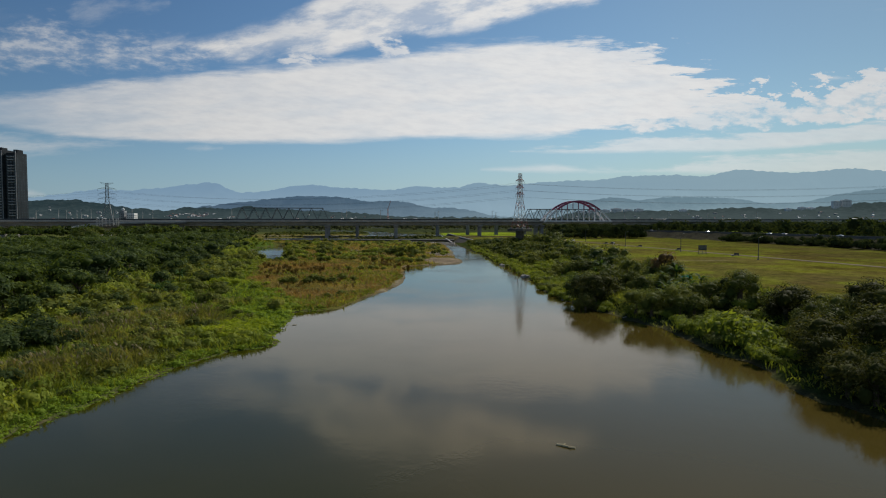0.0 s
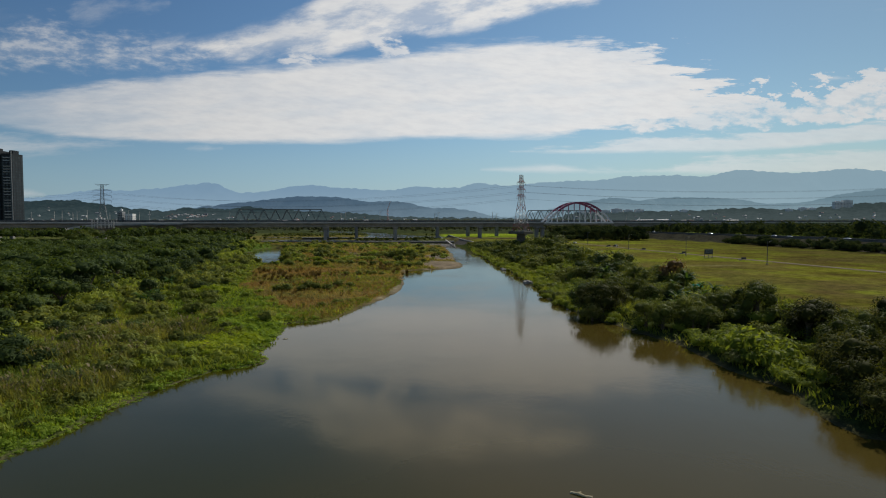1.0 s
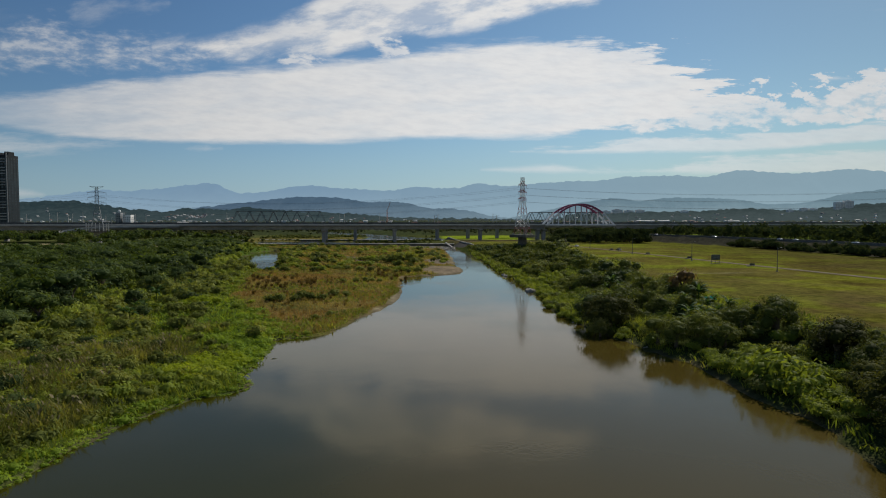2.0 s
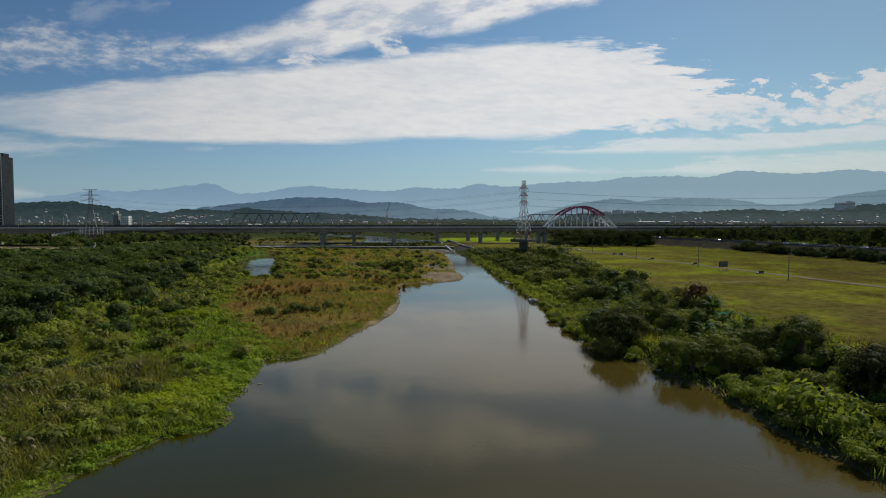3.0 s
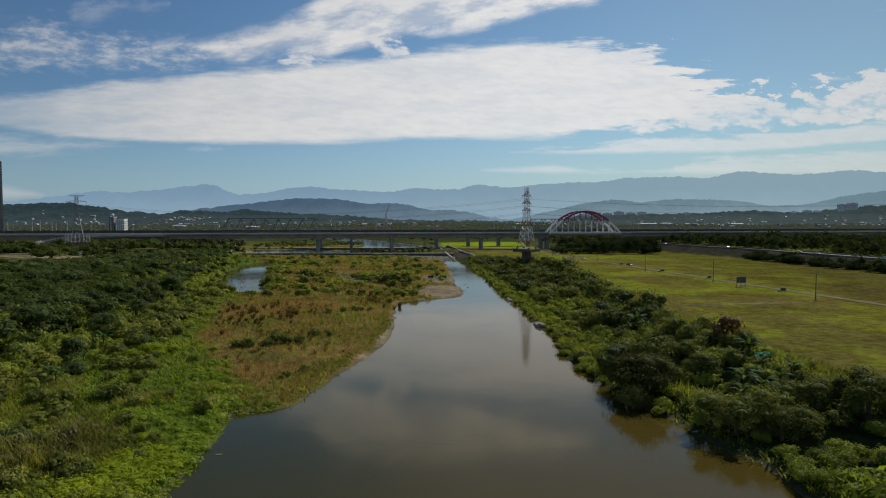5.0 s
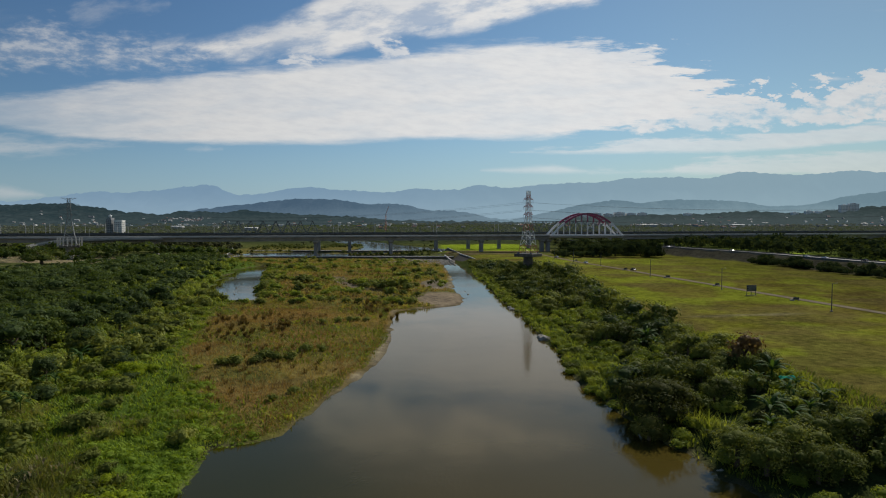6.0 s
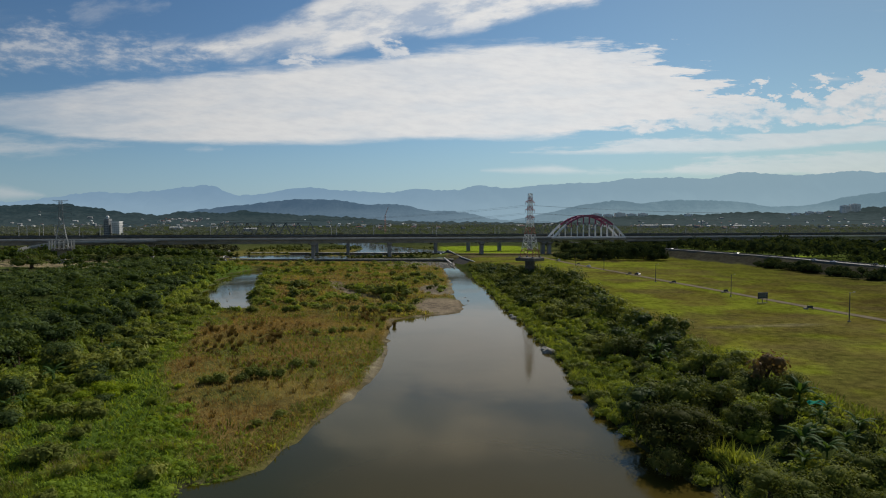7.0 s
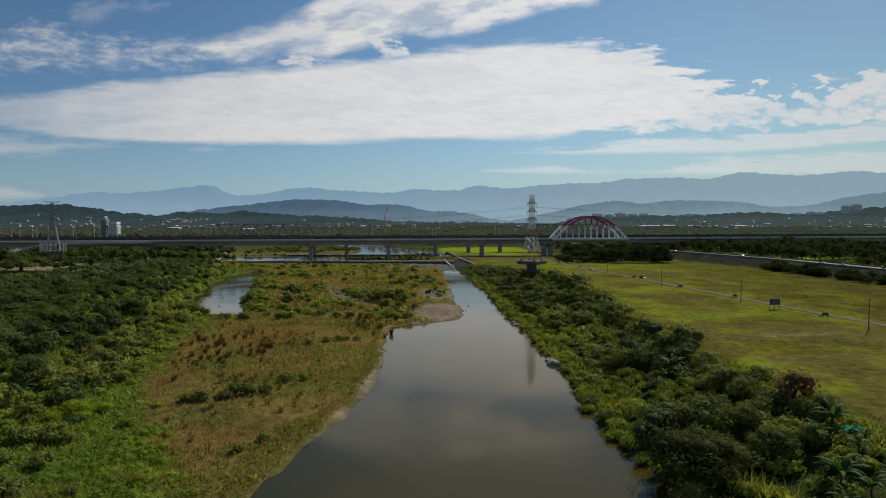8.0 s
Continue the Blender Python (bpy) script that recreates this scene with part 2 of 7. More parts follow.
LEAF_FOREST = leaf_material("leaf_forest", (0.036, 0.048, 0.012), (0.100, 0.122, 0.026), (0.235, 0.255, 0.055), 0.34, 0.05, gloss=0.04)
LEAF_WOOD = leaf_material("leaf_wood", (0.022, 0.036, 0.009), (0.056, 0.084, 0.017), (0.125, 0.160, 0.030), 0.42, 0.05)
LEAF_DUSK = leaf_material("leaf_dusk", (0.026, 0.042, 0.016), (0.062, 0.092, 0.030), (0.130, 0.172, 0.056), 0.42, 0.07)
# haze over the far plain is put into these two greyed leaf colours
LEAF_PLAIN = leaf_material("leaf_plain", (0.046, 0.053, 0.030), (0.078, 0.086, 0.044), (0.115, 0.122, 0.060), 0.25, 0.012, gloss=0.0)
LEAF_HAZED = leaf_material("leaf_hazed", (0.050, 0.056, 0.038), (0.082, 0.090, 0.055), (0.115, 0.122, 0.072), 0.25, 0.012, gloss=0.0, air=(0.021, 0.026, 0.027))
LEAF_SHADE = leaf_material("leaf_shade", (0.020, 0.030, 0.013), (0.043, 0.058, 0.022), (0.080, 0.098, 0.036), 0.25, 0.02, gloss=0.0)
# darkened leaves: the shade on these crowns is put into the colour
LEAF_DARK = leaf_material("leaf_dark", (0.020, 0.025, 0.008), (0.058, 0.065, 0.017), (0.155, 0.160, 0.040), 0.30, 0.08, gloss=0.02)
LEAF_LIME = leaf_material("leaf_lime", (0.150, 0.205, 0.012), (0.235, 0.300, 0.018), (0.330, 0.390, 0.030), 0.5, 0.2)
TUSSOCK_BROWN = leaf_material("tussock_brown", (0.066, 0.050, 0.018), (0.130, 0.092, 0.034), (0.215, 0.155, 0.058), 0.3, 0.2)
LEAF_BANK = leaf_material("leaf_bank", (0.052, 0.066, 0.018), (0.155, 0.180, 0.042), (0.330, 0.345, 0.085), 0.40, 0.08, gloss=0.04)
LEAF_BRIGHT = leaf_material("leaf_bright", (0.108, 0.150, 0.022), (0.203, 0.254, 0.037), (0.325, 0.358, 0.060), 0.48, 0.10)
LEAF_SHOOT = leaf_material("leaf_shoot", (0.115, 0.160, 0.026), (0.235, 0.290, 0.052), (0.370, 0.410, 0.095), 0.5, 0.10)
LEAF_LUSH = leaf_material("leaf_lush", (0.112, 0.175, 0.022), (0.184, 0.267, 0.028), (0.302, 0.380, 0.053), 0.48, 0.12)
LEAF_RUST = leaf_material("leaf_rust", (0.085, 0.060, 0.026), (0.165, 0.105, 0.042), (0.250, 0.170, 0.068), 0.35, 0.2)
LEAF_BANANA = leaf_material("leaf_banana", (0.036, 0.070, 0.016), (0.057, 0.105, 0.023), (0.094, 0.150, 0.036), 0.35, 0.2, 0.6)
GRASS_DRY = leaf_material("grass_dry", (0.190, 0.138, 0.048), (0.290, 0.205, 0.076), (0.410, 0.300, 0.120), 0.45, 0.05)
GRASS_RUSSET = leaf_material("grass_russet", (0.160, 0.098, 0.038), (0.245, 0.145, 0.056), (0.330, 0.205, 0.085), 0.42, 0.08)
GRASS_OLIVE = leaf_material("grass_olive", (0.150, 0.138, 0.036), (0.245, 0.215, 0.060), (0.360, 0.310, 0.098), 0.45, 0.08)
GRASS_MIX = leaf_material("grass_mix", (0.075, 0.115, 0.016), (0.160, 0.195, 0.030), (0.300, 0.300, 0.062), 0.48, 0.06)
REED_LEAF = leaf_material("reed_leaf", (0.105, 0.118, 0.030), (0.205, 0.205, 0.058), (0.340, 0.315, 0.110), 0.48, 0.12)
REED_PLUME = leaf_material("reed_plume", (0.110, 0.092, 0.044), (0.175, 0.148, 0.078), (0.245, 0.210, 0.120), 0.35, 0.1)
BARK = plain_material("bark", (0.07, 0.05, 0.035), (0.15, 0.115, 0.08), 0.9, 0, 1.5, 12.0, 0.03)
CONCRETE = plain_material("concrete", (0.180, 0.173, 0.163), (0.290, 0.280, 0.264), 0.85, 0, 0.12, 1.4, 0.02)
CONCRETE_DARK = plain_material("concrete_dark", (0.075, 0.07, 0.062), (0.14, 0.13, 0.115), 0.9, 0, 0.15, 1.2, 0.03)
CONCRETE_SLAB = plain_material("concrete_slab", (0.034, 0.032, 0.028), (0.070, 0.064, 0.055), 0.95, 0, 0.3, 2.0, 0.03)
CONCRETE_PALE = plain_material("concrete_pale", (0.34, 0.33, 0.31), (0.50, 0.48, 0.45), 0.8, 0, 0.2, 2.0, 0.02)
ASPHALT = plain_material("asphalt", (0.105, 0.083, 0.045), (0.155, 0.122, 0.070), 1.0, 0, 0.15, 5.0, 0.01)
STEEL_GREY = plain_material("steel_grey", (0.16, 0.17, 0.175), (0.27, 0.28, 0.285), 0.6, 0.4, 0.5, 6.0, 0.005)
# truss steel lightened to grey-blue, with the haze put into its colour
STEEL_TRUSS = plain_material("steel_truss", (0.085, 0.098, 0.100), (0.125, 0.140, 0.142), 0.6, 0.1, 0.3, 5.0, 0.005)
STEEL_DARK = plain_material("steel_dark", (0.035, 0.040, 0.045), (0.070, 0.078, 0.085), 0.55, 0.2, 0.3, 5.0, 0.005)
PAINT_PINK = plain_material("paint_pink", (0.190, 0.022, 0.070), (0.290, 0.045, 0.115), 0.45, 0, 0.3, 4.0, 0.004)
PAINT_WHITE = plain_material("paint_white", (0.58, 0.57, 0.57), (0.76, 0.75, 0.74), 0.5, 0, 0.3, 4.0, 0.004)
PAINT_RED = plain_material("paint_red", (0.250, 0.050, 0.038), (0.340, 0.085, 0.065), 0.5, 0, 0.4, 4.0, 0.004)
STONE = plain_material("stone", (0.16, 0.15, 0.13), (0.34, 0.32, 0.28), 0.85, 0, 0.8, 6.0, 0.04)
WOOD_GREY = plain_material("wood_grey", (0.40, 0.33, 0.19), (0.62, 0.54, 0.35), 0.85, 0, 1.5, 14.0, 0.02)


def water_material(name, deep, pale, chop, scale):
    m, nt = material(name)
    pos = place_of(nt)
    mp = nd(nt, "ShaderNodeMapping")
    nt.links.new(pos, mp.inputs[0])
    mp.inputs["Scale"].default_value = (1.0, 0.55, 1.0)
    silt = noise_of(nt, pos, 0.012, 4.0, 0.55)
    sepx = nd(nt, "ShaderNodeSeparateXYZ")
    nt.links.new(pos, sepx.inputs[0])
    shoal = mth(nt, "MULTIPLY_ADD", smooth(nt, sepx.outputs[0], -40, 20), 0.36, mth(nt, "SUBTRACT", silt, 0.06))   # silt settles towards the field bank
    col = mix(nt, smooth(nt, shoal, 0.42, 0.85), deep, pale)
    r1 = noise_of(nt, mp.outputs[0], scale, 3.0, 0.6)
    r2 = noise_of(nt, mp.outputs[0], scale * 0.16, 2.0, 0.5)
    gusts = smooth(nt, noise_of(nt, pos, 0.035, 3.0, 0.6), 0.45, 0.68)
    hgt = mth(nt, "ADD", mth(nt, "MULTIPLY", r1, mth(nt, "MULTIPLY_ADD", gusts, 1.5, 0.22)), mth(nt, "MULTIPLY", r2, 0.8))
    nrm = bump_of(nt, hgt, 1.0, chop)
    rough = mth(nt, "MULTIPLY_ADD", gusts, 0.05, 0.075)
    finish(nt, principled(nt, col, rough, 0.0, nrm, 1.333, 0.30, (1.0, 0.93, 0.74)))
    return m


WATER = water_material("water", (0.028, 0.027, 0.002), (0.062, 0.046, 0.010), 0.014, 1.6)
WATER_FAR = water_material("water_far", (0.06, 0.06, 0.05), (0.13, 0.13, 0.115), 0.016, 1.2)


def ground_material():
    m, nt = material("ground")
    pos = place_of(nt)
    tint = nd(nt, "ShaderNodeAttribute", attr="tint").outputs["Color"]
    big = noise_of(nt, pos, 0.05, 5.0, 0.6)
    mid = noise_of(nt, pos, 0.45, 4.0, 0.6)
    fine = noise_of(nt, pos, 3.5, 3.0, 0.65)
    f = mth(nt, "ADD", mth(nt, "MULTIPLY", big, 0.5), mth(nt, "ADD", mth(nt, "MULTIPLY", mid, 0.8), mth(nt, "MULTIPLY", fine, 0.7)))
    var = mix(nt, smooth(nt, f, 0.72, 1.28), (0.50, 0.50, 0.54), (1.48, 1.48, 1.36))
    col = mix(nt, 1.0, tint, var, "MULTIPLY")
    nrm = bump_of(nt, mth(nt, "ADD", mth(nt, "MULTIPLY", mid, 1.2), mth(nt, "MULTIPLY", fine, 0.5)), 0.9, 0.35)
    finish(nt, principled(nt, col, 1.0, 0.0, nrm, spec=0.0))
    return m


GROUND = ground_material()


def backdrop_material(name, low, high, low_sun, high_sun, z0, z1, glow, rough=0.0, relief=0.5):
    """Hills so far off that haze, painted as emission, gives most of their light."""
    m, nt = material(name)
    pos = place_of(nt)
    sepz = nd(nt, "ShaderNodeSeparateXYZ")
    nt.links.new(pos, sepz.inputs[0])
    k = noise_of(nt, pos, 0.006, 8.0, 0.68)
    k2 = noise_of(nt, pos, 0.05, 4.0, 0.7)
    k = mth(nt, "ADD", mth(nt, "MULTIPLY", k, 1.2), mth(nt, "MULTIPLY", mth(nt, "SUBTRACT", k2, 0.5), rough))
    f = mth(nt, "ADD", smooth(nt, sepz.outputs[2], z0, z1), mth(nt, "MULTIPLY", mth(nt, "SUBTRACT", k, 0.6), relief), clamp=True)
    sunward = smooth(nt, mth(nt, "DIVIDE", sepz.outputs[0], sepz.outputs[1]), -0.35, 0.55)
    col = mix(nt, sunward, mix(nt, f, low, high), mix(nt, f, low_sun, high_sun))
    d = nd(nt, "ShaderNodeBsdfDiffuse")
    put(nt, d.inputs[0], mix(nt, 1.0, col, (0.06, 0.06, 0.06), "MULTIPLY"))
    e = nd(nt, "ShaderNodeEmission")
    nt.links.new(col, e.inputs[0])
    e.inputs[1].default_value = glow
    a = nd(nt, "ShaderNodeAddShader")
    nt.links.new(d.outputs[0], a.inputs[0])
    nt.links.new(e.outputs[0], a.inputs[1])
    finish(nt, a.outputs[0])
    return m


# ---- mesh helpers ----


def mesh_of(name, verts, faces, mats=()):
    me = bpy.data.meshes.new(name)
    verts = np.asarray(verts, dtype=np.float32)
    faces = np.asarray(faces, dtype=np.int32)
    k = faces.shape[1]
    me.vertices.add(len(verts))
    me.vertices.foreach_set("co", verts.ravel())
    me.loops.add(faces.size)
    me.loops.foreach_set("vertex_index", faces.ravel())
    me.polygons.add(len(faces))
    me.polygons.foreach_set("loop_start", np.arange(0, faces.size, k, dtype=np.int32))
    me.polygons.foreach_set("loop_total", np.full(len(faces), k, dtype=np.int32))
    for mm in mats:
        me.materials.append(mm)
    me.update(calc_edges=True)
    return me


def part(name, bm, mat, parent, label=""):
    me = bpy.data.meshes.new(name)
    bm.to_mesh(me)
    bm.free()
    me.materials.append(mat)
    ob = new(name, me)
    if parent is not None:
        ob.parent = parent
    if label:
        tagged(ob, label)
    return ob


def thing(name, label, category, group="", kind="", at=(0, 0, 0), turn=0.0):
    ob = new(name)
    ob.location, ob.rotation_euler = at, (0, 0, turn)
    return tagged(ob, label, category, group, kind)


def box(bm, cx, cy, cz, sx, sy, sz, bevel=0.0):
    r = bmesh.ops.create_cube(bm, size=1.0, matrix=Matrix.Translation((cx, cy, cz)) @ Matrix.Diagonal((sx, sy, sz, 1)))
    if bevel:
        es = {e for v in r["verts"] for e in v.link_edges}
        bmesh.ops.bevel(bm, geom=list(es), offset=bevel, segments=1, affect="EDGES")
    return bm


def beam(bm, p, q, w, h=None):
    p, q = Vector(p), Vector(q)
    d = q - p
    m = Matrix.Translation((p + q) / 2) @ d.to_track_quat("Z", "Y").to_matrix().to_4x4() @ Matrix.Diagonal((w, h or w, d.length, 1))
    bmesh.ops.create_cube(bm, size=1.0, matrix=m)
    return bm


def tube(bm, p, q, r0, r1=None, n=10):
    p, q = Vector(p), Vector(q)
    d = q - p
    m = Matrix.Translation((p + q) / 2) @ d.to_track_quat("Z", "Y").to_matrix().to_4x4()
    bmesh.ops.create_cone(bm, cap_ends=True, segments=n, radius1=r0, radius2=r0 if r1 is None else r1, depth=d.length, matrix=m)
    return bm


def sweep(bm, rows):
    """Faces between rows of points of equal length."""
    vs = [[bm.verts.new(p) for p in r] for r in rows]
    for a, b in zip(vs, vs[1:]):
        for i in range(len(a) - 1):
            bm.faces.new((a[i], a[i + 1], b[i + 1], b[i]))
    return bm


RNG = np.random.RandomState(11)
LATTICE = np.random.RandomState(5).rand(256, 256)


def vnoise(x, y, size, seed=0):
    """Smooth noise from 0 to 1 with lumps of that size in metres."""
    x = np.asarray(x, dtype=float) / size + 37.3 * seed
    y = np.asarray(y, dtype=float) / size + 91.7 * seed
    i, j = np.floor(x).astype(int), np.floor(y).astype(int)
    u, v = x - i, y - j
    u, v = u * u * (3 - 2 * u), v * v * (3 - 2 * v)
    g = lambda a, b: LATTICE[a % 256, b % 256]
    return (g(i, j) * (1 - u) + g(i + 1, j) * u) * (1 - v) + (g(i, j + 1) * (1 - u) + g(i + 1, j + 1) * u) * v


def sm(v, a, b):
    k = np.clip((np.asarray(v, dtype=float) - a) / (b - a), 0, 1)
    return k * k * (3 - 2 * k)


# ---- plan of the valley ----
LEFT_Y = [-300, 60, 77, 89, 101, 106, 110, 114, 127, 136, 146, 149, 152, 172, 186, 206, 240, 268, 295, 303, 314, 335, 347, 378, 431, 507, 620]
LEFT_X = [-52, -45, -43, -41, -37, -31, -31, -34.5, -34, -35, -36, -30, -26, -23, -19.5, -15.5, -15.5, -17, -18, -8, 9.5, 11, 10, 7, 7, 4, 2]
RIGHT_Y = [-300, 67, 77, 91, 103, 113, 126, 140, 156, 166, 192, 223, 240, 278, 338, 416, 446, 507, 560, 620]
RIGHT_X = [56, 50, 47, 48.5, 47, 47, 45, 41, 37, 34.5, 32.5, 34, 33, 32, 28, 27, 22, 18, 14, 12]
POND_Y = [309, 318, 339, 372, 412, 503, 530, 545]
POND_X = [-88, -92, -101.5, -111, -122.5, -145, -148, -149]
POND_W = [0, 6.5, 11.5, 13.0, 14.0, 13.0, 8.5, 0]
BROWN_Y = [140, 150, 166, 198, 260, 300, 345, 520, 560, 620]          # west of this the bar is green
BROWN_X = [-30, -36, -44, -64, -84, -90, -86, -126, -172, -196]
FOREST_Y = [60, 130, 160, 201, 252, 300, 347, 395, 509, 600]
FOREST_X = [-92, -90, -92, -98, -105, -113, -122, -134, -164, -198]
EDGE_Y = [-300, 60, 110, 152, 182, 223, 275, 331, 441, 494, 595, 640]     # where the right bank's scrub meets the field
EDGE_X = [90, 80, 77, 73, 69, 68, 68, 69, 66, 52, 22, 18]
HIGH_Y = [-400, 300, 410, 508, 624, 708, 900]
HIGH_X = [330, 264, 256, 248, 222, 200, 150]
UP_Y = [636, 726, 760, 850, 1075, 1300]                     # the river above the weirs
UP_X = [-105, -105, -40, -70, -160, -300]
UP_W = [106, 106, 60, 26, 28, 30]


def left_of(y):
    return np.interp(y, LEFT_Y, LEFT_X)


def right_of(y):
    return np.interp(y, RIGHT_Y, RIGHT_X)


CHANNEL = [(-66, 424, 5), (-58, 400, 4.5), (-50, 378, 3.5), (-35, 350, 2.4), (-14, 328, 2.0)]


def channel_at(x, y):
    """How far inside the dry channel across the bar, 1 in its middle."""
    best = np.zeros(np.shape(x))
    for (ax, ay, aw), (bx, by, bw) in zip(CHANNEL, CHANNEL[1:]):
        s = np.clip(((x - ax) * (bx - ax) + (y - ay) * (by - ay)) / ((bx - ax) ** 2 + (by - ay) ** 2), 0, 1)
        d = np.hypot(x - ax - s * (bx - ax), y - ay - s * (by - ay)) / (aw + s * (bw - aw))
        best = np.maximum(best, 1 - sm(d, 0.7, 1.5))
    return best


def height(x, y):
    """Height of the ground above the river."""
    x, y = np.asarray(x, dtype=float), np.asarray(y, dtype=float)
    wob = (vnoise(x, y, 6, 1) - 0.5) * 2.2 + (vnoise(x, y, 2.6, 2) - 0.5) * 1.0
    dl, dr = left_of(y) - x + wob, x - right_of(y) + wob
    bar = sm(y, 140, 170)
    rough = (vnoise(x, y, 14, 3) - 0.5) * 0.9 + (vnoise(x, y, 5, 4) - 0.5) * 0.5
    hl = 0.75 * (1 - np.exp(-np.maximum(dl, 0) / 2.5)) + 1.4 * sm(dl, 4, 45) + (2.8 - 1.6 * bar) * sm(dl, 45, 110) + 2.6 * bar * sm(dl, 110, 170) + rough * sm(dl, 2, 12)
    hl = hl * (1 - 0.62 * sm(y, 480, 590))
    hr = 1.1 * (1 - np.exp(-np.maximum(dr, 0) / 2.0)) + 4.9 * sm(dr, 4, 34) + rough * 0.5 * sm(dr, 2, 8) * (1 - sm(x - np.interp(y, EDGE_Y, EDGE_X), -8, 2))
    hr = hr + 2.0 * sm(y, 535, 575) * sm(dr, 6, 13) * (1 - sm(dr, 14, 34))     # levee by the weir
    h = np.where(dl > 0, hl, np.where(dr > 0, hr, -0.1 - 0.10 * np.minimum(np.minimum(-dl, -dr), 16)))
    pw = np.interp(y, POND_Y, POND_W)
    dp = np.abs(x - np.interp(y, POND_Y, POND_X)) - pw + wob * 0.7 + (vnoise(x, y, 17, 92) - 0.5) * 7
    h = np.where((pw > 0) & (dl > 0), h * (0.05 + 0.95 * sm(dp, 0, 9)) - 0.7 * (1 - sm(dp, -3.5, 0.8)), h)
    h = h + 2.4 * sm(-x, 232, 262) * sm(y, 405, 450) * (1 - sm(y, 600, 640))
    h = h - 0.8 * channel_at(x, y) + 0.9 * (1 - sm(np.hypot((x + 24) / 22, (y - 375) / 32), 0.7, 1.2)) * (1 - channel_at(x, y)) * (dl > 6)
    # beyond the weir
    far = sm(y, 632, 641)
    hu = 5.5 + (vnoise(x, y, 60, 6) - 0.5) * 1.2
    du = np.abs(x - np.interp(y, UP_Y, UP_X)) - np.interp(y, UP_Y, UP_W)
    bed = 2.0 + 1.9 * sm(vnoise(x * 0.4, y, 16, 33), 0.5, 0.72) * (y < 726)
    hu = np.where(y < 1300, bed + (hu - bed) * sm(du, -2, 14), hu) + 24 * sm(y, 1300, 2700)
    h = h * (1 - far) + hu * far
    # highway embankment
    dh = x - np.interp(y, HIGH_Y, HIGH_X)
    emb = sm(dh, -11, -1) * (12.0 - h)
    past = sm(dh, 18, 34)
    h = np.where((y < 900) & (x > 100), h + emb * (1 - past) + (8.0 - h) * past, h)
    return h


def ground_tint(x, y, h):
    """Base colour of soil, sand and turf."""
    dl, dr = left_of(y) - x, x - right_of(y)
    n1, n2, n3 = vnoise(x, y, 38, 7), vnoise(x, y, 13, 8), vnoise(x * 0.7, y, 9, 9)
    n4 = vnoise(x * 0.5, y, 26, 13)
    col = np.empty(x.shape + (3,))
    col[:] = (0.040, 0.052, 0.016)
    def lay(w, c):
        w = np.clip(w, 0, 1)[..., None]
        col[:] = col * (1 - w) + np.array(c) * w
    low = dl > 0
    lay(low * sm(dl, 60, 20) * sm(y, 150, 130), (0.070, 0.105, 0.020))
    lay(low * sm(dl, 16, 7) * sm(y, 152, 140) * sm(y, 95, 125), (0.075, 0.120, 0.016))
    lay(low * (x > np.interp(y, FOREST_Y, FOREST_X) - 6) * sm(y, 130, 150), (0.062, 0.098, 0.018))
    bar = low * sm(y, 140, 165) * sm(x - np.interp(y, BROWN_Y, BROWN_X) + 8 * (n2 - 0.5), -4, 6)
    lay(bar, (0.145, 0.112, 0.038))
    lay(bar * sm(n2, 0.45, 0.70), (0.095, 0.100, 0.030))
    lay(bar * sm(n1, 0.55, 0.75), (0.160, 0.115, 0.040))
    lay(bar * sm(dl, 2.0, 0.8) * sm(y, 165, 195), (0.215, 0.183, 0.128))
    lay(low * sm(np.hypot((x - 1) / 13, (y - 333) / 27), 1.1, 0.8), (0.185, 0.150, 0.110))
    lay(low * channel_at(x, y), (0.190, 0.155, 0.110))
    lay(low * sm(np.hypot((x + 3) / 9, (y - 395) / 26), 1.1, 0.8), (0.170, 0.145, 0.110))
    lay(low * sm(np.hypot((x + 20) / 30, (y - 590) / 20), 1.2, 0.7), (0.165, 0.145, 0.115))
    lay(low * sm(np.hypot((x + 105) / 14, (y - 560) / 12), 1.2, 0.7), (0.150, 0.130, 0.080))
    field = (dr > 0) * sm(x - np.interp(y, EDGE_Y, EDGE_X), -6, 3)
    lay(field, (0.080, 0.072, 0.016))
    lay(field * sm(n4 * 0.6 + n3 * 0.4, 0.44, 0.64), (0.132, 0.136, 0.018))
    lay(field * sm(vnoise(x, y, 7, 72) * 0.5 + vnoise(x * 0.5, y, 18, 73) * 0.5, 0.54, 0.68) * 0.6, (0.120, 0.098, 0.036))
    lay(field * sm(n1 * 0.5 + n3 * 0.5, 0.56, 0.36) * 0.6, (0.074, 0.054, 0.018))
    lay(field * sm(x - np.interp(y, EDGE_Y, EDGE_X), 16, 2) * sm(n2, 0.30, 0.55) * 0.55, (0.072, 0.053, 0.021))
    lay(field * sm(x, 185, 110) * sm(y, 150, 260) * sm(n2, 0.2, 0.7) * 0.55, (0.148, 0.138, 0.027))
    lay(field * sm(y, 340, 470) * sm(n4, 0.2, 0.6) * 0.8, (0.152, 0.160, 0.027))
    lay(field * sm(vnoise(x, y, 4.2, 93) * 0.6 + vnoise(x, y, 9, 94) * 0.4, 0.50, 0.66) * 0.4, (0.150, 0.160, 0.020))
    lay(field * sm(vnoise(x, y * 0.8, 26, 96) * 0.6 + vnoise(x, y, 11, 97) * 0.4, 0.50, 0.64) * 0.75, (0.148, 0.176, 0.018))
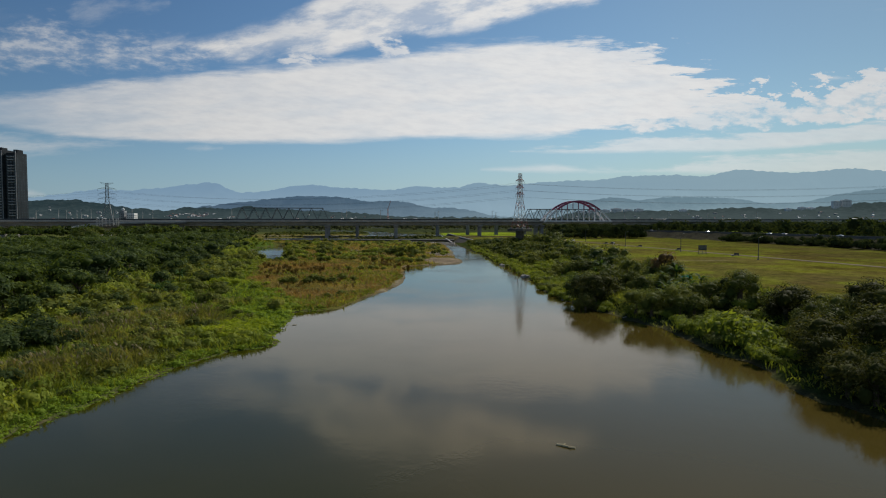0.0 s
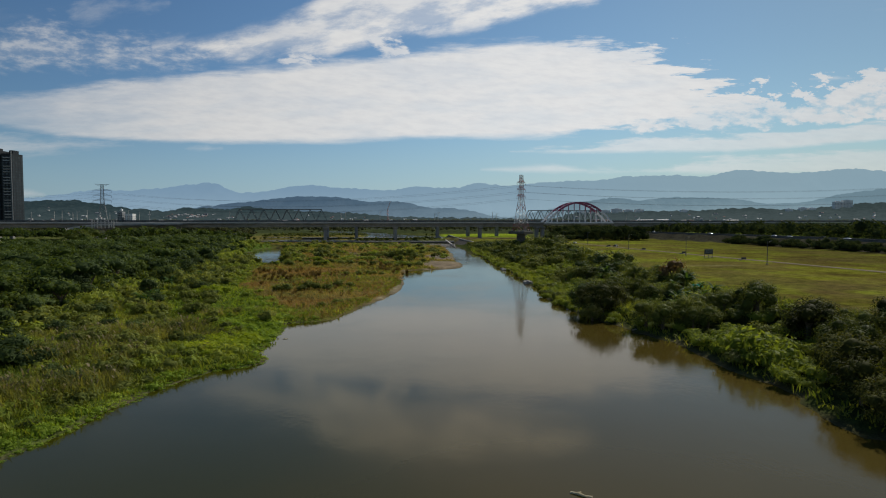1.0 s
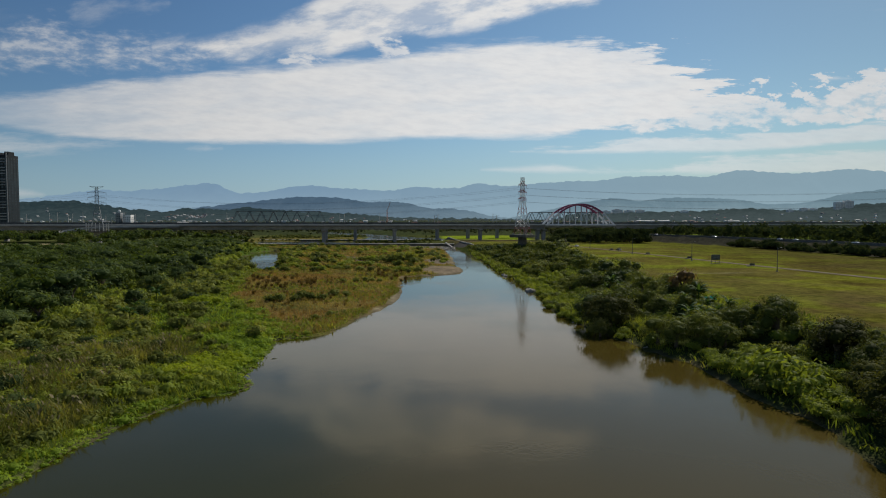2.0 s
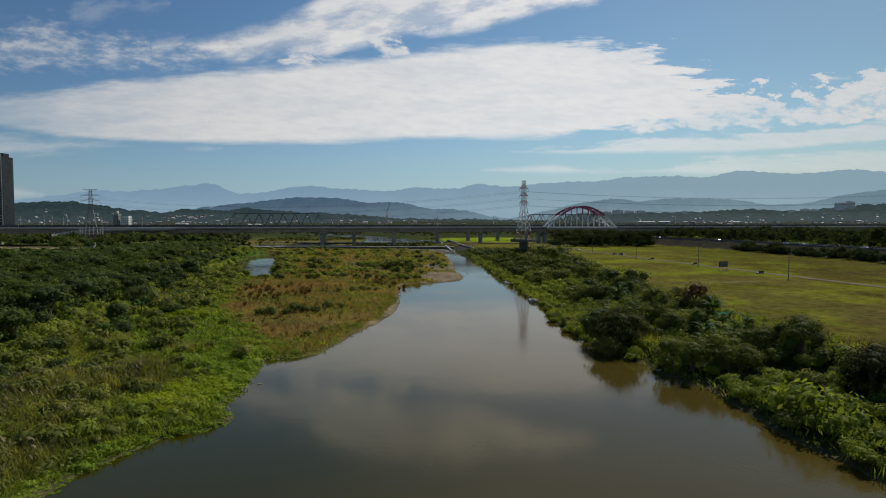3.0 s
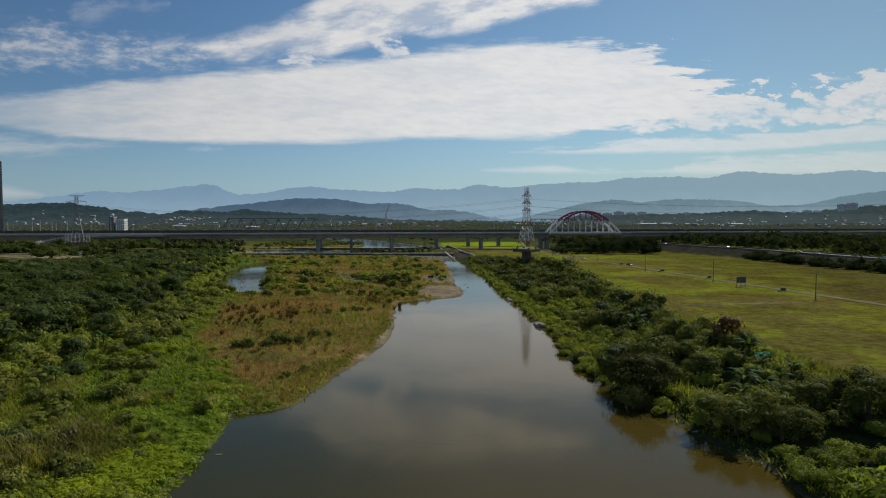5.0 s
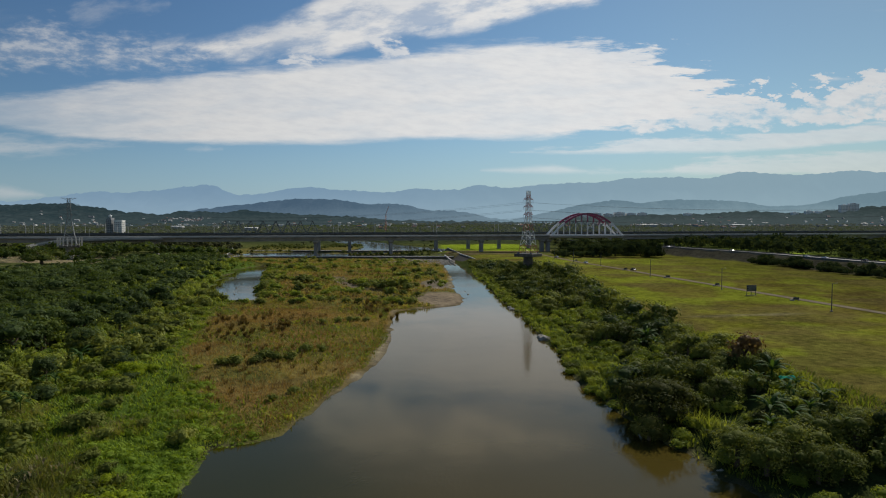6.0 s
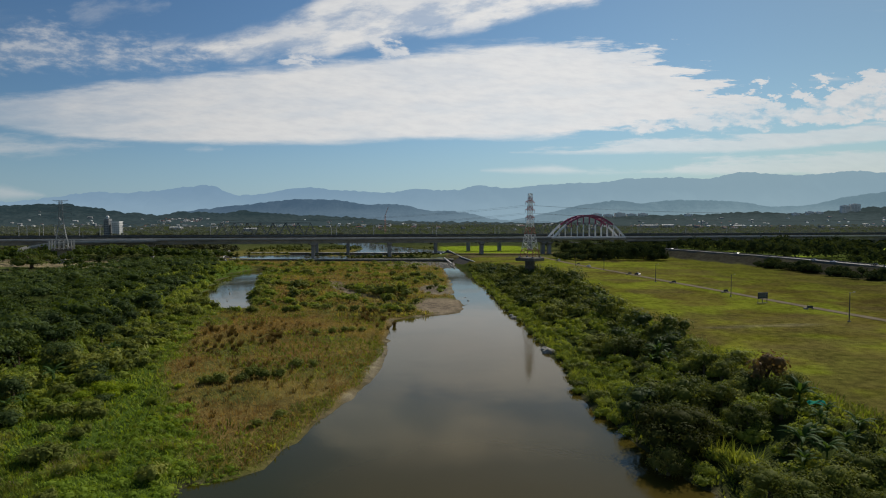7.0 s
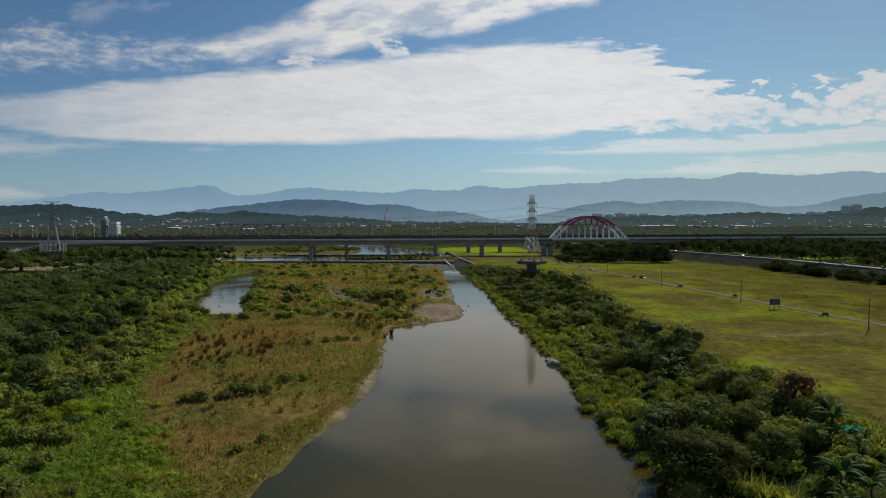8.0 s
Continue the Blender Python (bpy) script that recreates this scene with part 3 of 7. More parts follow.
    lay(field * sm(vnoise(x, y * 0.8, 22, 98) * 0.6 + vnoise(x, y, 8, 99) * 0.4, 0.54, 0.68) * 0.6, (0.098, 0.076, 0.032))
    lay(field * sm(vnoise(x, y, 5.5, 95), 0.60, 0.80) * 0.3, (0.072, 0.056, 0.022))
    lay(field * sm(np.abs(y - 243 - 0.12 * (x - 80) - 5 * (n2 - 0.5)), 2.2, 0.6) * sm(x, 78, 88) * sm(x, 128, 112) * 0.8, (0.170, 0.150, 0.085))
    lay(field * sm(x, 140, 215) * 0.55, (0.066, 0.058, 0.017))
    dh = x - np.interp(y, HIGH_Y, HIGH_X)
    lay((dr > 0) * sm(dh, -17, -13) * (y < 900), (0.048, 0.046, 0.034))
    past = (dr > 0) * sm(dh, 20, 30)
    lay(past, (0.060, 0.080, 0.020))
    lay(past * sm(vnoise(x * 0.4, y, 40, 10), 0.60, 0.66), (0.20, 0.26, 0.03))
    up = sm(y, 615, 640) * (x < 180)
    lay(up, (0.075, 0.085, 0.028))
    lay(up * (x > 4) * sm(y, 735, 715) * sm(n2, 0.2, 0.6), (0.115, 0.092, 0.048))
    lay(up * (x < -40) * (y < 800) * (x > -230), (0.125, 0.112, 0.035))
    lay(sm(y, 860, 980), (0.046, 0.058, 0.026))
    lay(up * sm(np.abs(x - 52), 60, 48) * sm(np.abs(y - 800), 110, 80), (0.19, 0.25, 0.022))
    lay(sm(-x, 222, 236) * sm(y, 430, 445) * sm(y, 640, 620), (0.26, 0.215, 0.130))
    lay(sm(-x, 222, 236) * sm(y, 430, 445) * sm(y, 640, 620) * sm(vnoise(x * 0.5, y, 22, 71), 0.52, 0.60), (0.070, 0.085, 0.030))
    lay(sm(h, 0.25, 0.0) * (y < 600), (0.085, 0.072, 0.045))
    return col


def axis(stops):
    out = []
    for (a, b, s) in stops:
        out += list(np.arange(a, b, s))
    return np.array(out + [stops[-1][1]], dtype=float)


def build_ground():
    gx = axis([(-4900, -900, 200), (-900, -320, 20), (-320, -172, 7), (-172, -120, 3), (-120, 92, 2.8), (92, 190, 3.5), (190, 320, 6.5), (320, 900, 20), (900, 4900, 200)])
    gy = axis([(-900, -100, 50), (-100, 40, 10), (40, 430, 2.8), (430, 560, 3), (560, 700, 5), (700, 1200, 12), (1200, 4900, 100)])
    X, Y = np.meshgrid(gx, gy)
    Z = height(X, Y)
    v = np.stack([X, Y, Z], -1).reshape(-1, 3)
    nx, ny = len(gx), len(gy)
    k = (np.arange(ny - 1)[:, None] * nx + np.arange(nx - 1)[None, :]).ravel()
    f = np.stack([k, k + 1, k + nx + 1, k + nx], 1)
    me = mesh_of("ground", v, f, (GROUND,))
    att = me.color_attributes.new("tint", "FLOAT_COLOR", "POINT")
    c = ground_tint(X, Y, Z).reshape(-1, 3)
    att.data.foreach_set("color", np.concatenate([c, np.ones((len(c), 1))], 1).astype(np.float32).ravel())
    me.polygons.foreach_set("use_smooth", np.ones(len(f), dtype=bool))
    return tagged(new("ground", me), "river valley floor of rough grass, sand and a mown field", "ground", kind="structure")


build_ground()


def flat_sheet(name, x0, x1, y0, y1, z, mat, label):
    bm = bmesh.new()
    bmesh.ops.create_grid(bm, x_segments=8, y_segments=8, size=0.5, matrix=Matrix.Translation(((x0 + x1) / 2, (y0 + y1) / 2, z)) @ Matrix.Diagonal((x1 - x0, y1 - y0, 1, 1)))
    return tagged(part(name, bm, mat, None), label, "water", kind="structure")


flat_sheet("water", -200, 140, -900, 622, 0.0, WATER, "calm brown-green river water mirroring sky and trees")
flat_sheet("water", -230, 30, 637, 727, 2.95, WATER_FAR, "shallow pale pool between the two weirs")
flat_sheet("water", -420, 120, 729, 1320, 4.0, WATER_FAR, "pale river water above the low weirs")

# distant hills and mountains: tangent of bearing, tangent of height
FAR_U = [-1.2, -0.95, -0.72, -0.64, -0.57, -0.52, -0.46, -0.377, -0.335, -0.287, -0.223, -0.174, -0.10, -0.04, 0.015, 0.06, 0.11, 0.165, 0.25, 0.30, 0.39, 0.44, 0.487, 0.58, 0.674, 0.74, 0.95, 1.2]
FAR_V = [0.040, 0.050, 0.036, 0.045, 0.052, 0.053, 0.057, 0.063, 0.046, 0.051, 0.060, 0.055, 0.051, 0.059, 0.054, 0.062, 0.058, 0.065, 0.068, 0.074, 0.077, 0.074, 0.084, 0.081, 0.087, 0.083, 0.088, 0.080]
MID_U = [-1.2, -0.5, -0.3815, -0.3626, -0.3469, -0.328, -0.2997, -0.2776, -0.2556, -0.2398, -0.2052, -0.1769, -0.1612, -0.1297, -0.1202, -0.0982, -0.0793, -0.0636, -0.051, -0.0384, -0.0227, -0.0038, 0.034, 0.072, 0.11, 0.166, 0.23, 0.28, 0.327, 0.374, 0.421, 0.487, 0.535, 0.6, 0.657, 0.74, 0.95, 1.2]
MID_V = [0.01, 0.012, 0.0248, 0.0295, 0.0316, 0.0307, 0.0354, 0.0373, 0.0385, 0.041, 0.0401, 0.0401, 0.0373, 0.0323, 0.0316, 0.0332, 0.0341, 0.0323, 0.0295, 0.026, 0.0229, 0.0223, 0.0192, 0.01, 0.006, 0.018, 0.032, 0.04, 0.034, 0.04, 0.04, 0.036, 0.029, 0.032, 0.044, 0.055, 0.06, 0.06]
NEAR_U = [-1.2, -0.9, -0.74, -0.683, -0.646, -0.608, -0.594, -0.561, -0.523, -0.488, -0.466, -0.447, -0.4315, -0.41, -0.362, -0.318, -0.287, -0.256, -0.193, -0.098, -0.004, 0.05, 0.18, 0.218, 0.26, 0.355, 0.44, 0.515, 0.58, 0.657, 0.74, 0.95, 1.2]
NEAR_V = [0.030, 0.034, 0.033, 0.0335, 0.0355, 0.0345, 0.030, 0.027, 0.0238, 0.0207, 0.0183, 0.018, 0.0217, 0.0197, 0.021, 0.0236, 0.0202, 0.0168, 0.0154, 0.009, 0.006, 0.004, 0.004, 0.0125, 0.0155, 0.0165, 0.0180, 0.0215, 0.0200, 0.0265, 0.031, 0.035, 0.030]


def ridge(name, dist, us, vs, mat, label, rough, depth, fuzz):
    n, rows = 560, 11
    u = np.linspace(-1.2, 1.2, n)
    top = np.interp(u, us, vs) * dist + 26
    top = top + rough * ((vnoise(u * dist, u * 0, dist * 0.035, 21) - 0.5) * 1.0 + (vnoise(u * dist, u * 0, dist * 0.012, 22) - 0.5) * 0.6 + (vnoise(u * dist, u * 0, dist * 0.004, 23) - 0.5) * 0.45 + (vnoise(u * dist, u * 0, 7.0, 25) - 0.5) * fuzz)
    v = []
    for k in range(rows):
        s = k / (rows - 1)
        fold = (vnoise(u * dist, u * 0 + k * 90, dist * 0.03, 24) - 0.5) * depth * 0.5 * s * (1 - s) * 3
        y = dist - depth * (1 - s) + fold
        z = 2 + (np.maximum(top, 8) - 2) * s ** 1.25
        v.append(np.stack([u * dist, y, z], 1))
    v = np.concatenate(v)
    k = (np.arange(rows - 1)[:, None] * n + np.arange(n - 1)[None, :]).ravel()
    f = np.stack([k, k + 1, k + n + 1, k + n], 1)
    me = mesh_of(name, v, f, (mat,))
    me.polygons.foreach_set("use_smooth", np.ones(len(f), dtype=bool))
    return tagged(new(name, me), label, "mountain", kind="structure")


# painted haze colours, low and high, away from the sun and towards it
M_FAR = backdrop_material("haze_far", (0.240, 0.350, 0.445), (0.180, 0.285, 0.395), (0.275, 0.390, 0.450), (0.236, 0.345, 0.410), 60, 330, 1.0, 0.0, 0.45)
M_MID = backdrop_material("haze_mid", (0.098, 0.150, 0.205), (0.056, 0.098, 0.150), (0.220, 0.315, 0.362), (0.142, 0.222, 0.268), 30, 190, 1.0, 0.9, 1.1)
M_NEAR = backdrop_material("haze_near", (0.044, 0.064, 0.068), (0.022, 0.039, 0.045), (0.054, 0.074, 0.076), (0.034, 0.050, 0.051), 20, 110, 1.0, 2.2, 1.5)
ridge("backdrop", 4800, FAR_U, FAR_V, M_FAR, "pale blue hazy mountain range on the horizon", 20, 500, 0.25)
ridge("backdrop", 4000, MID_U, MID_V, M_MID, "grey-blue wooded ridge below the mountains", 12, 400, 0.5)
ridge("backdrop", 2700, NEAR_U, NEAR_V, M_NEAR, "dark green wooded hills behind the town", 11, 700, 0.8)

# ---- bridges ----


def girder(bm, s0, s1, w, top, depth):
    """A box girder with cantilevered deck edges, along x, front edge at y = 0."""
    prof = [(0, top), (0, top - 0.9), (2.6, top - 1.5), (3.6, top - depth), (w - 3.6, top - depth), (w - 2.6, top - 1.5), (w, top - 0.9), (w, top)]
    a = [bm.verts.new((s0, y, z)) for y, z in prof]
    b = [bm.verts.new((s1, y, z)) for y, z in prof]
    n = len(prof)
    for i in range(n):
        j = (i + 1) % n
        bm.faces.new((a[i], a[j], b[j], b[i]))
    bm.faces.new(a[::-1])
    bm.faces.new(b)
    return bm


def pier(parent, s, y, z0, z1, wx, wy, mat):
    bm = bmesh.new()
    box(bm, s, y, (z0 + z1 - 1.6) / 2, wx, wy, z1 - 1.6 - z0, 0.35)
    p = part("pier", bm, mat, parent)
    bm = bmesh.new()
    r0 = [(s - wx / 2, y - wy / 2, z1 - 2.6), (s + wx / 2, y - wy / 2, z1 - 2.6), (s + wx / 2, y + wy / 2, z1 - 2.6), (s - wx / 2, y + wy / 2, z1 - 2.6)]
    r1 = [(s - wx * 0.7, y - wy * 0.8, z1 - 1.2), (s + wx * 0.7, y - wy * 0.8, z1 - 1.2), (s + wx * 0.7, y + wy * 0.8, z1 - 1.2), (s - wx * 0.7, y + wy * 0.8, z1 - 1.2)]
    r2 = [(a, b, z1) for a, b, c in r1]
    vs = [[bm.verts.new(q) for q in r] for r in (r0, r1, r2)]
    for a, b in zip(vs, vs[1:]):
        for i in range(4):
            bm.faces.new((a[i], a[(i + 1) % 4], b[(i + 1) % 4], b[i]))
    bm.faces.new(vs[2])
    part("pier_cap", bm, mat, p)


def viaduct(label, slope, y0, spans, w, top, depth, pier_x, base, rail, mats, posts):
    th = math.atan(slope)
    k = 1 / math.cos(th)
    root = thing("viaduct", label, "bridge", at=(0, y0, 0), turn=th)
    m_deck, m_rail = mats
    for a, b in spans:
        part("span", girder(bmesh.new(), a * k, b * k - 0.12, w, top, depth), m_deck, root)
        bm = bmesh.new()
        box(bm, (a + b) / 2 * k, 0.14, top + rail / 2, (b - a) * k - 0.2, 0.24, rail, 0.04)
        part("parapet", bm, m_rail, root)
        bm = bmesh.new()
        box(bm, (a + b) / 2 * k, w - 0.14, top + rail / 2, (b - a) * k - 0.2, 0.24, rail, 0.04)
        part("parapet", bm, m_rail, root)
    for x in pier_x:
        pier(root, x * k, w / 2, base, top - depth, 3.4, 5.6, CONCRETE)
    for x, hgt in posts:
        bm = bmesh.new()
        tube(bm, (x * k, 0.6, top), (x * k, 0.6, top + hgt), 0.22, 0.14, 8)
        beam(bm, (x * k, 0.6, top + hgt - 0.3), (x * k, 3.4, top + hgt + 0.2), 0.12)
        part("lamp_post", bm, STEEL_GREY, root, "thin grey lamp post on the parapet")
    return root


front_piers = [-690, -605, -520, -430, -345, -270, -125, -51, 43, 109]
front_spans = list(zip([-760] + front_piers, front_piers + [106]))[:-1] + [(109, 116), (200, 262), (262, 340), (340, 430), (430, 520), (520, 620), (620, 720), (720, 840)]
viaduct("long grey concrete road viaduct on thick piers across the river", 0.2, 668, front_spans, 14.0, 22.4, 4.6,
        front_piers + [116, 201, 262, 340, 430, 520, 620, 720], -1.0, 0.95, (CONCRETE, CONCRETE_PALE), [(x, 7.5) for x in range(-700, -280, 75)])
rear_piers = [-700, -620, -540, -460, -380, -300, -238, -135, -102, -5.7, 31.7, 68, 104, 206, 280, 360, 450, 540, 640, 740]
rear_spans = [s for s in zip([-780] + rear_piers, rear_piers + [840])]
viaduct("dark concrete railway viaduct behind the road viaduct", 0.2, 735, rear_spans, 11.0, 23.6, 3.2,
        rear_piers, 0.0, 1.7, (CONCRETE_DARK, STEEL_DARK), [])


def slip_road():
    root = thing("slip_road", "pale concrete slip road curving down from the viaduct", "bridge")
    way = [(-262, 612.5, 21.6), (-300, 607, 21.3), (-335, 602, 20.5), (-352, 596, 19.0), (-363, 587, 16.4), (-368, 577, 13.6)]
    for (p, q) in zip(way, way[1:]):
        a, b = Vector(p), Vector(q)
        side = (b - a).cross(Vector((0, 0, 1))).normalized()
        over = (b - a).normalized() * 0.25
        for name, off, w, lo, hi, mat in (("deck", 0.0, 7.6, -1.3, 0.0, CONCRETE), ("parapet", -3.7, 0.3, 0.0, 1.1, CONCRETE_PALE), ("parapet", 3.7, 0.3, 0.0, 1.1, CONCRETE_PALE)):
            bm = bmesh.new()
            rows = []
            for c in (a - over, b + over):
                m = c + side * off
                rows.append([m + side * w / 2 + Vector((0, 0, hi)), m - side * w / 2 + Vector((0, 0, hi)), m - side * w / 2 + Vector((0, 0, lo)), m + side * w / 2 + Vector((0, 0, lo)), m + side * w / 2 + Vector((0, 0, hi))])
            sweep(bm, rows)
            part(name, bm, mat, root)
    for x, y, z in way[2:-1]:
        bm = bmesh.new()
        tube(bm, (x, y, float(height(x, y)) - 1), (x, y, z - 1.2), 1.0, 1.0, 14)
        part("pier", bm, CONCRETE, root)


slip_road()


def catenary_mast(x, y, z, h):
    root = thing("catenary_mast", "pale grey railway catenary mast with a cross arm", "mast", "masts along the railway viaduct", at=(x, y, z))
    part("post", tube(bmesh.new(), (0, 0, 0), (0, 0, h), 0.34, 0.26, 8), CONCRETE_PALE, root)
    bm = bmesh.new()
    beam(bm, (0, 0, h - 0.8), (2.6, 0.4, h - 0.5), 0.14)
    beam(bm, (0, 0, h - 2.2), (2.6, 0.4, h - 0.6), 0.10)
    part("arm", bm, STEEL_GREY, root)
    return root


for i, x in enumerate([-560, -520, -480, -440, -423, -411, -405, -396.6, -391, -364.6, -350, -346, -339, -325, -245, -120, -116, -75, -10, -6, 62, 66, 240, 300, 360, 430]):
    catenary_mast(x, 735 + 0.2 * x + (1.5 if i % 2 else 9.5), 23.6, 10.5 + (i % 3))


def truss_span(x0, x1, slope, y0, z, h, label):
    """Two Warren trusses with top bracing, on a railway viaduct."""
    th = math.atan(slope)
    k = 1 / math.cos(th)
    root = thing("truss_bridge", label, "bridge", at=(0, y0, z), turn=th)
    a, b = x0 * k, x1 * k
    n = 8
    step = (b - a) / n
    for y in (0.3, 10.7):
        bm = bmesh.new()
        beam(bm, (a, y, 0.4), (b, y, 0.4), 0.7, 0.8)
        part("bottom_chord", bm, STEEL_TRUSS, root)
        bm = bmesh.new()
        beam(bm, (a + step / 2, y, h), (b - step / 2, y, h), 0.8, 0.8)
        part("top_chord", bm, STEEL_TRUSS, root)
        for i in range(n):
            for (s0, s1) in ((i, i + 0.5), (i + 1, i + 0.5)):
                bm = bmesh.new()
                beam(bm, (a + s0 * step, y, 0.4), (a + s1 * step, y, h), 0.42, 0.6)
                part("diagonal", bm, STEEL_TRUSS, root)
    for i in range(n):
        bm = bmesh.new()
        beam(bm, (a + (i + 0.5) * step, 0.3, h), (a + (i + 0.5) * step, 10.7, h), 0.4)
        part("cross_beam", bm, STEEL_TRUSS, root)
    return root


truss_span(-238, -135, 0.2, 735, 23.7, 14.2, "dark steel railway truss span with triangular bracing")
truss_span(104, 206, 0.2, 735, 23.7, 14.0, "dark steel railway truss span behind the arch")


def arch_bridge():
    th = math.atan(0.2)
    k = 1 / math.cos(th)
    root = thing("arch_bridge", "steel arch bridge with pink crown, white feet and hangers", "bridge", at=(0, 667, 0), turn=th)
    a, b, z0, rise, w = 117.5 * k, 199 * k, 21.4, 24.4, 18.0
    span, mid = b - a, (a + b) / 2

    def top(s):
        return z0 + rise * (1 - ((s - mid) / (span / 2)) ** 2)

    bm = girder(bmesh.new(), a - 1, b + 1, w, 22.2, 2.6)
    part("deck", bm, CONCRETE_PALE, root, "pale steel deck girder")
    for y in (1.0, w - 1.0):
        for name, s0, s1, mat, lab in (("rib_foot", a, a + span * 0.18, PAINT_WHITE, "white lower arch rib"),
                                       ("rib_crown", a + span * 0.18, b - span * 0.18, PAINT_PINK, "pink upper arch rib"),
                                       ("rib_foot", b - span * 0.18, b, PAINT_WHITE, "white lower arch rib")):
            bm = bmesh.new()
            n = 12
            rows = []
            for i in range(n + 1):
                s = s0 + (s1 - s0) * i / n
                z = top(s)
                g = -2 * rise * (s - mid) / (span / 2) ** 2
                ln = math.hypot(1, g)
                ox, oz = -g / ln * 0.95, 1 / ln * 0.95
                rows.append([(s + ox, y - 0.8, z + oz), (s + ox, y + 0.8, z + oz), (s - ox, y + 0.8, z - oz), (s - ox, y - 0.8, z - oz), (s + ox, y - 0.8, z + oz)])
            sweep(bm, rows)
            part(name, bm, mat, root, lab)
        for i in range(1, 12):
            s = a + span * i / 12
            if top(s) - z0 < 3:
                continue
            bm = bmesh.new()
            box(bm, s, y, (22.2 + top(s) * 0.62 + 22.2 * 0.38) / 2, 0.75, 0.6, (top(s) - 22.2) * 0.62)
            part("hanger", bm, PAINT_WHITE, root, "white hanger post")
            bm = bmesh.new()
            box(bm, s, y, (top(s) + top(s) * 0.62 + 22.2 * 0.38) / 2, 0.75, 0.6, (top(s) - 22.2) * 0.38)
            part("hanger", bm, PAINT_PINK if 2 < i < 10 else PAINT_WHITE, root)
    for i in range(3, 10):
        s = a + span * i / 12
        bm = bmesh.new()
        beam(bm, (s, 1.0, top(s)), (s, w - 1.0, top(s)), 0.9, 0.9)
        part("cross_beam", bm, PAINT_PINK, root)
        if i < 9:
            s2 = a + span * (i + 1) / 12
            for ya, yb in ((1.0, w - 1.0), (w - 1.0, 1.0)):
                bm = bmesh.new()
                beam(bm, (s, ya, top(s)), (s2, yb, top(s2)), 0.5, 0.5)
                part("wind_brace", bm, PAINT_PINK, root)
    for y in (0.1, w - 0.1):
        bm = bmesh.new()
        box(bm, mid, y, 22.2 + 0.6, span, 0.15, 1.1)
        part("parapet", bm, PAINT_WHITE, root)
    return root


arch_bridge()

# ---- pylons and lines ----


def lattice_members(z0, z1, w0, w1, leg, brace):
    """The struts of one lattice section: name, ends and thickness."""
    ring = ((-1, -1), (1, -1), (1, 1), (-1, 1))
    c0 = [(sx * w0 / 2, sy * w0 / 2, z0) for sx, sy in ring]
    c1 = [(sx * w1 / 2, sy * w1 / 2, z1) for sx, sy in ring]
    out = [("leg", p, q, leg) for p, q in zip(c0, c1)]
    for i in range(4):
        j = (i + 1) % 4
        out += [("brace", c0[i], c1[j], brace), ("brace", c0[j], c1[i], brace), ("brace", c1[i], c1[j], brace)]
    return out


ARM_H = (0.62, 0.74, 0.86)
TOWER_A = (54.0, 421.0, 17.3, 38.5, 8.8)
TOWER_B = (-287.5, 514.0, 19.0, 36.0, 9.5)
ARMS = {True: (radians(52), 5.6), False: (radians(30), 6.8)}     # turn and reach


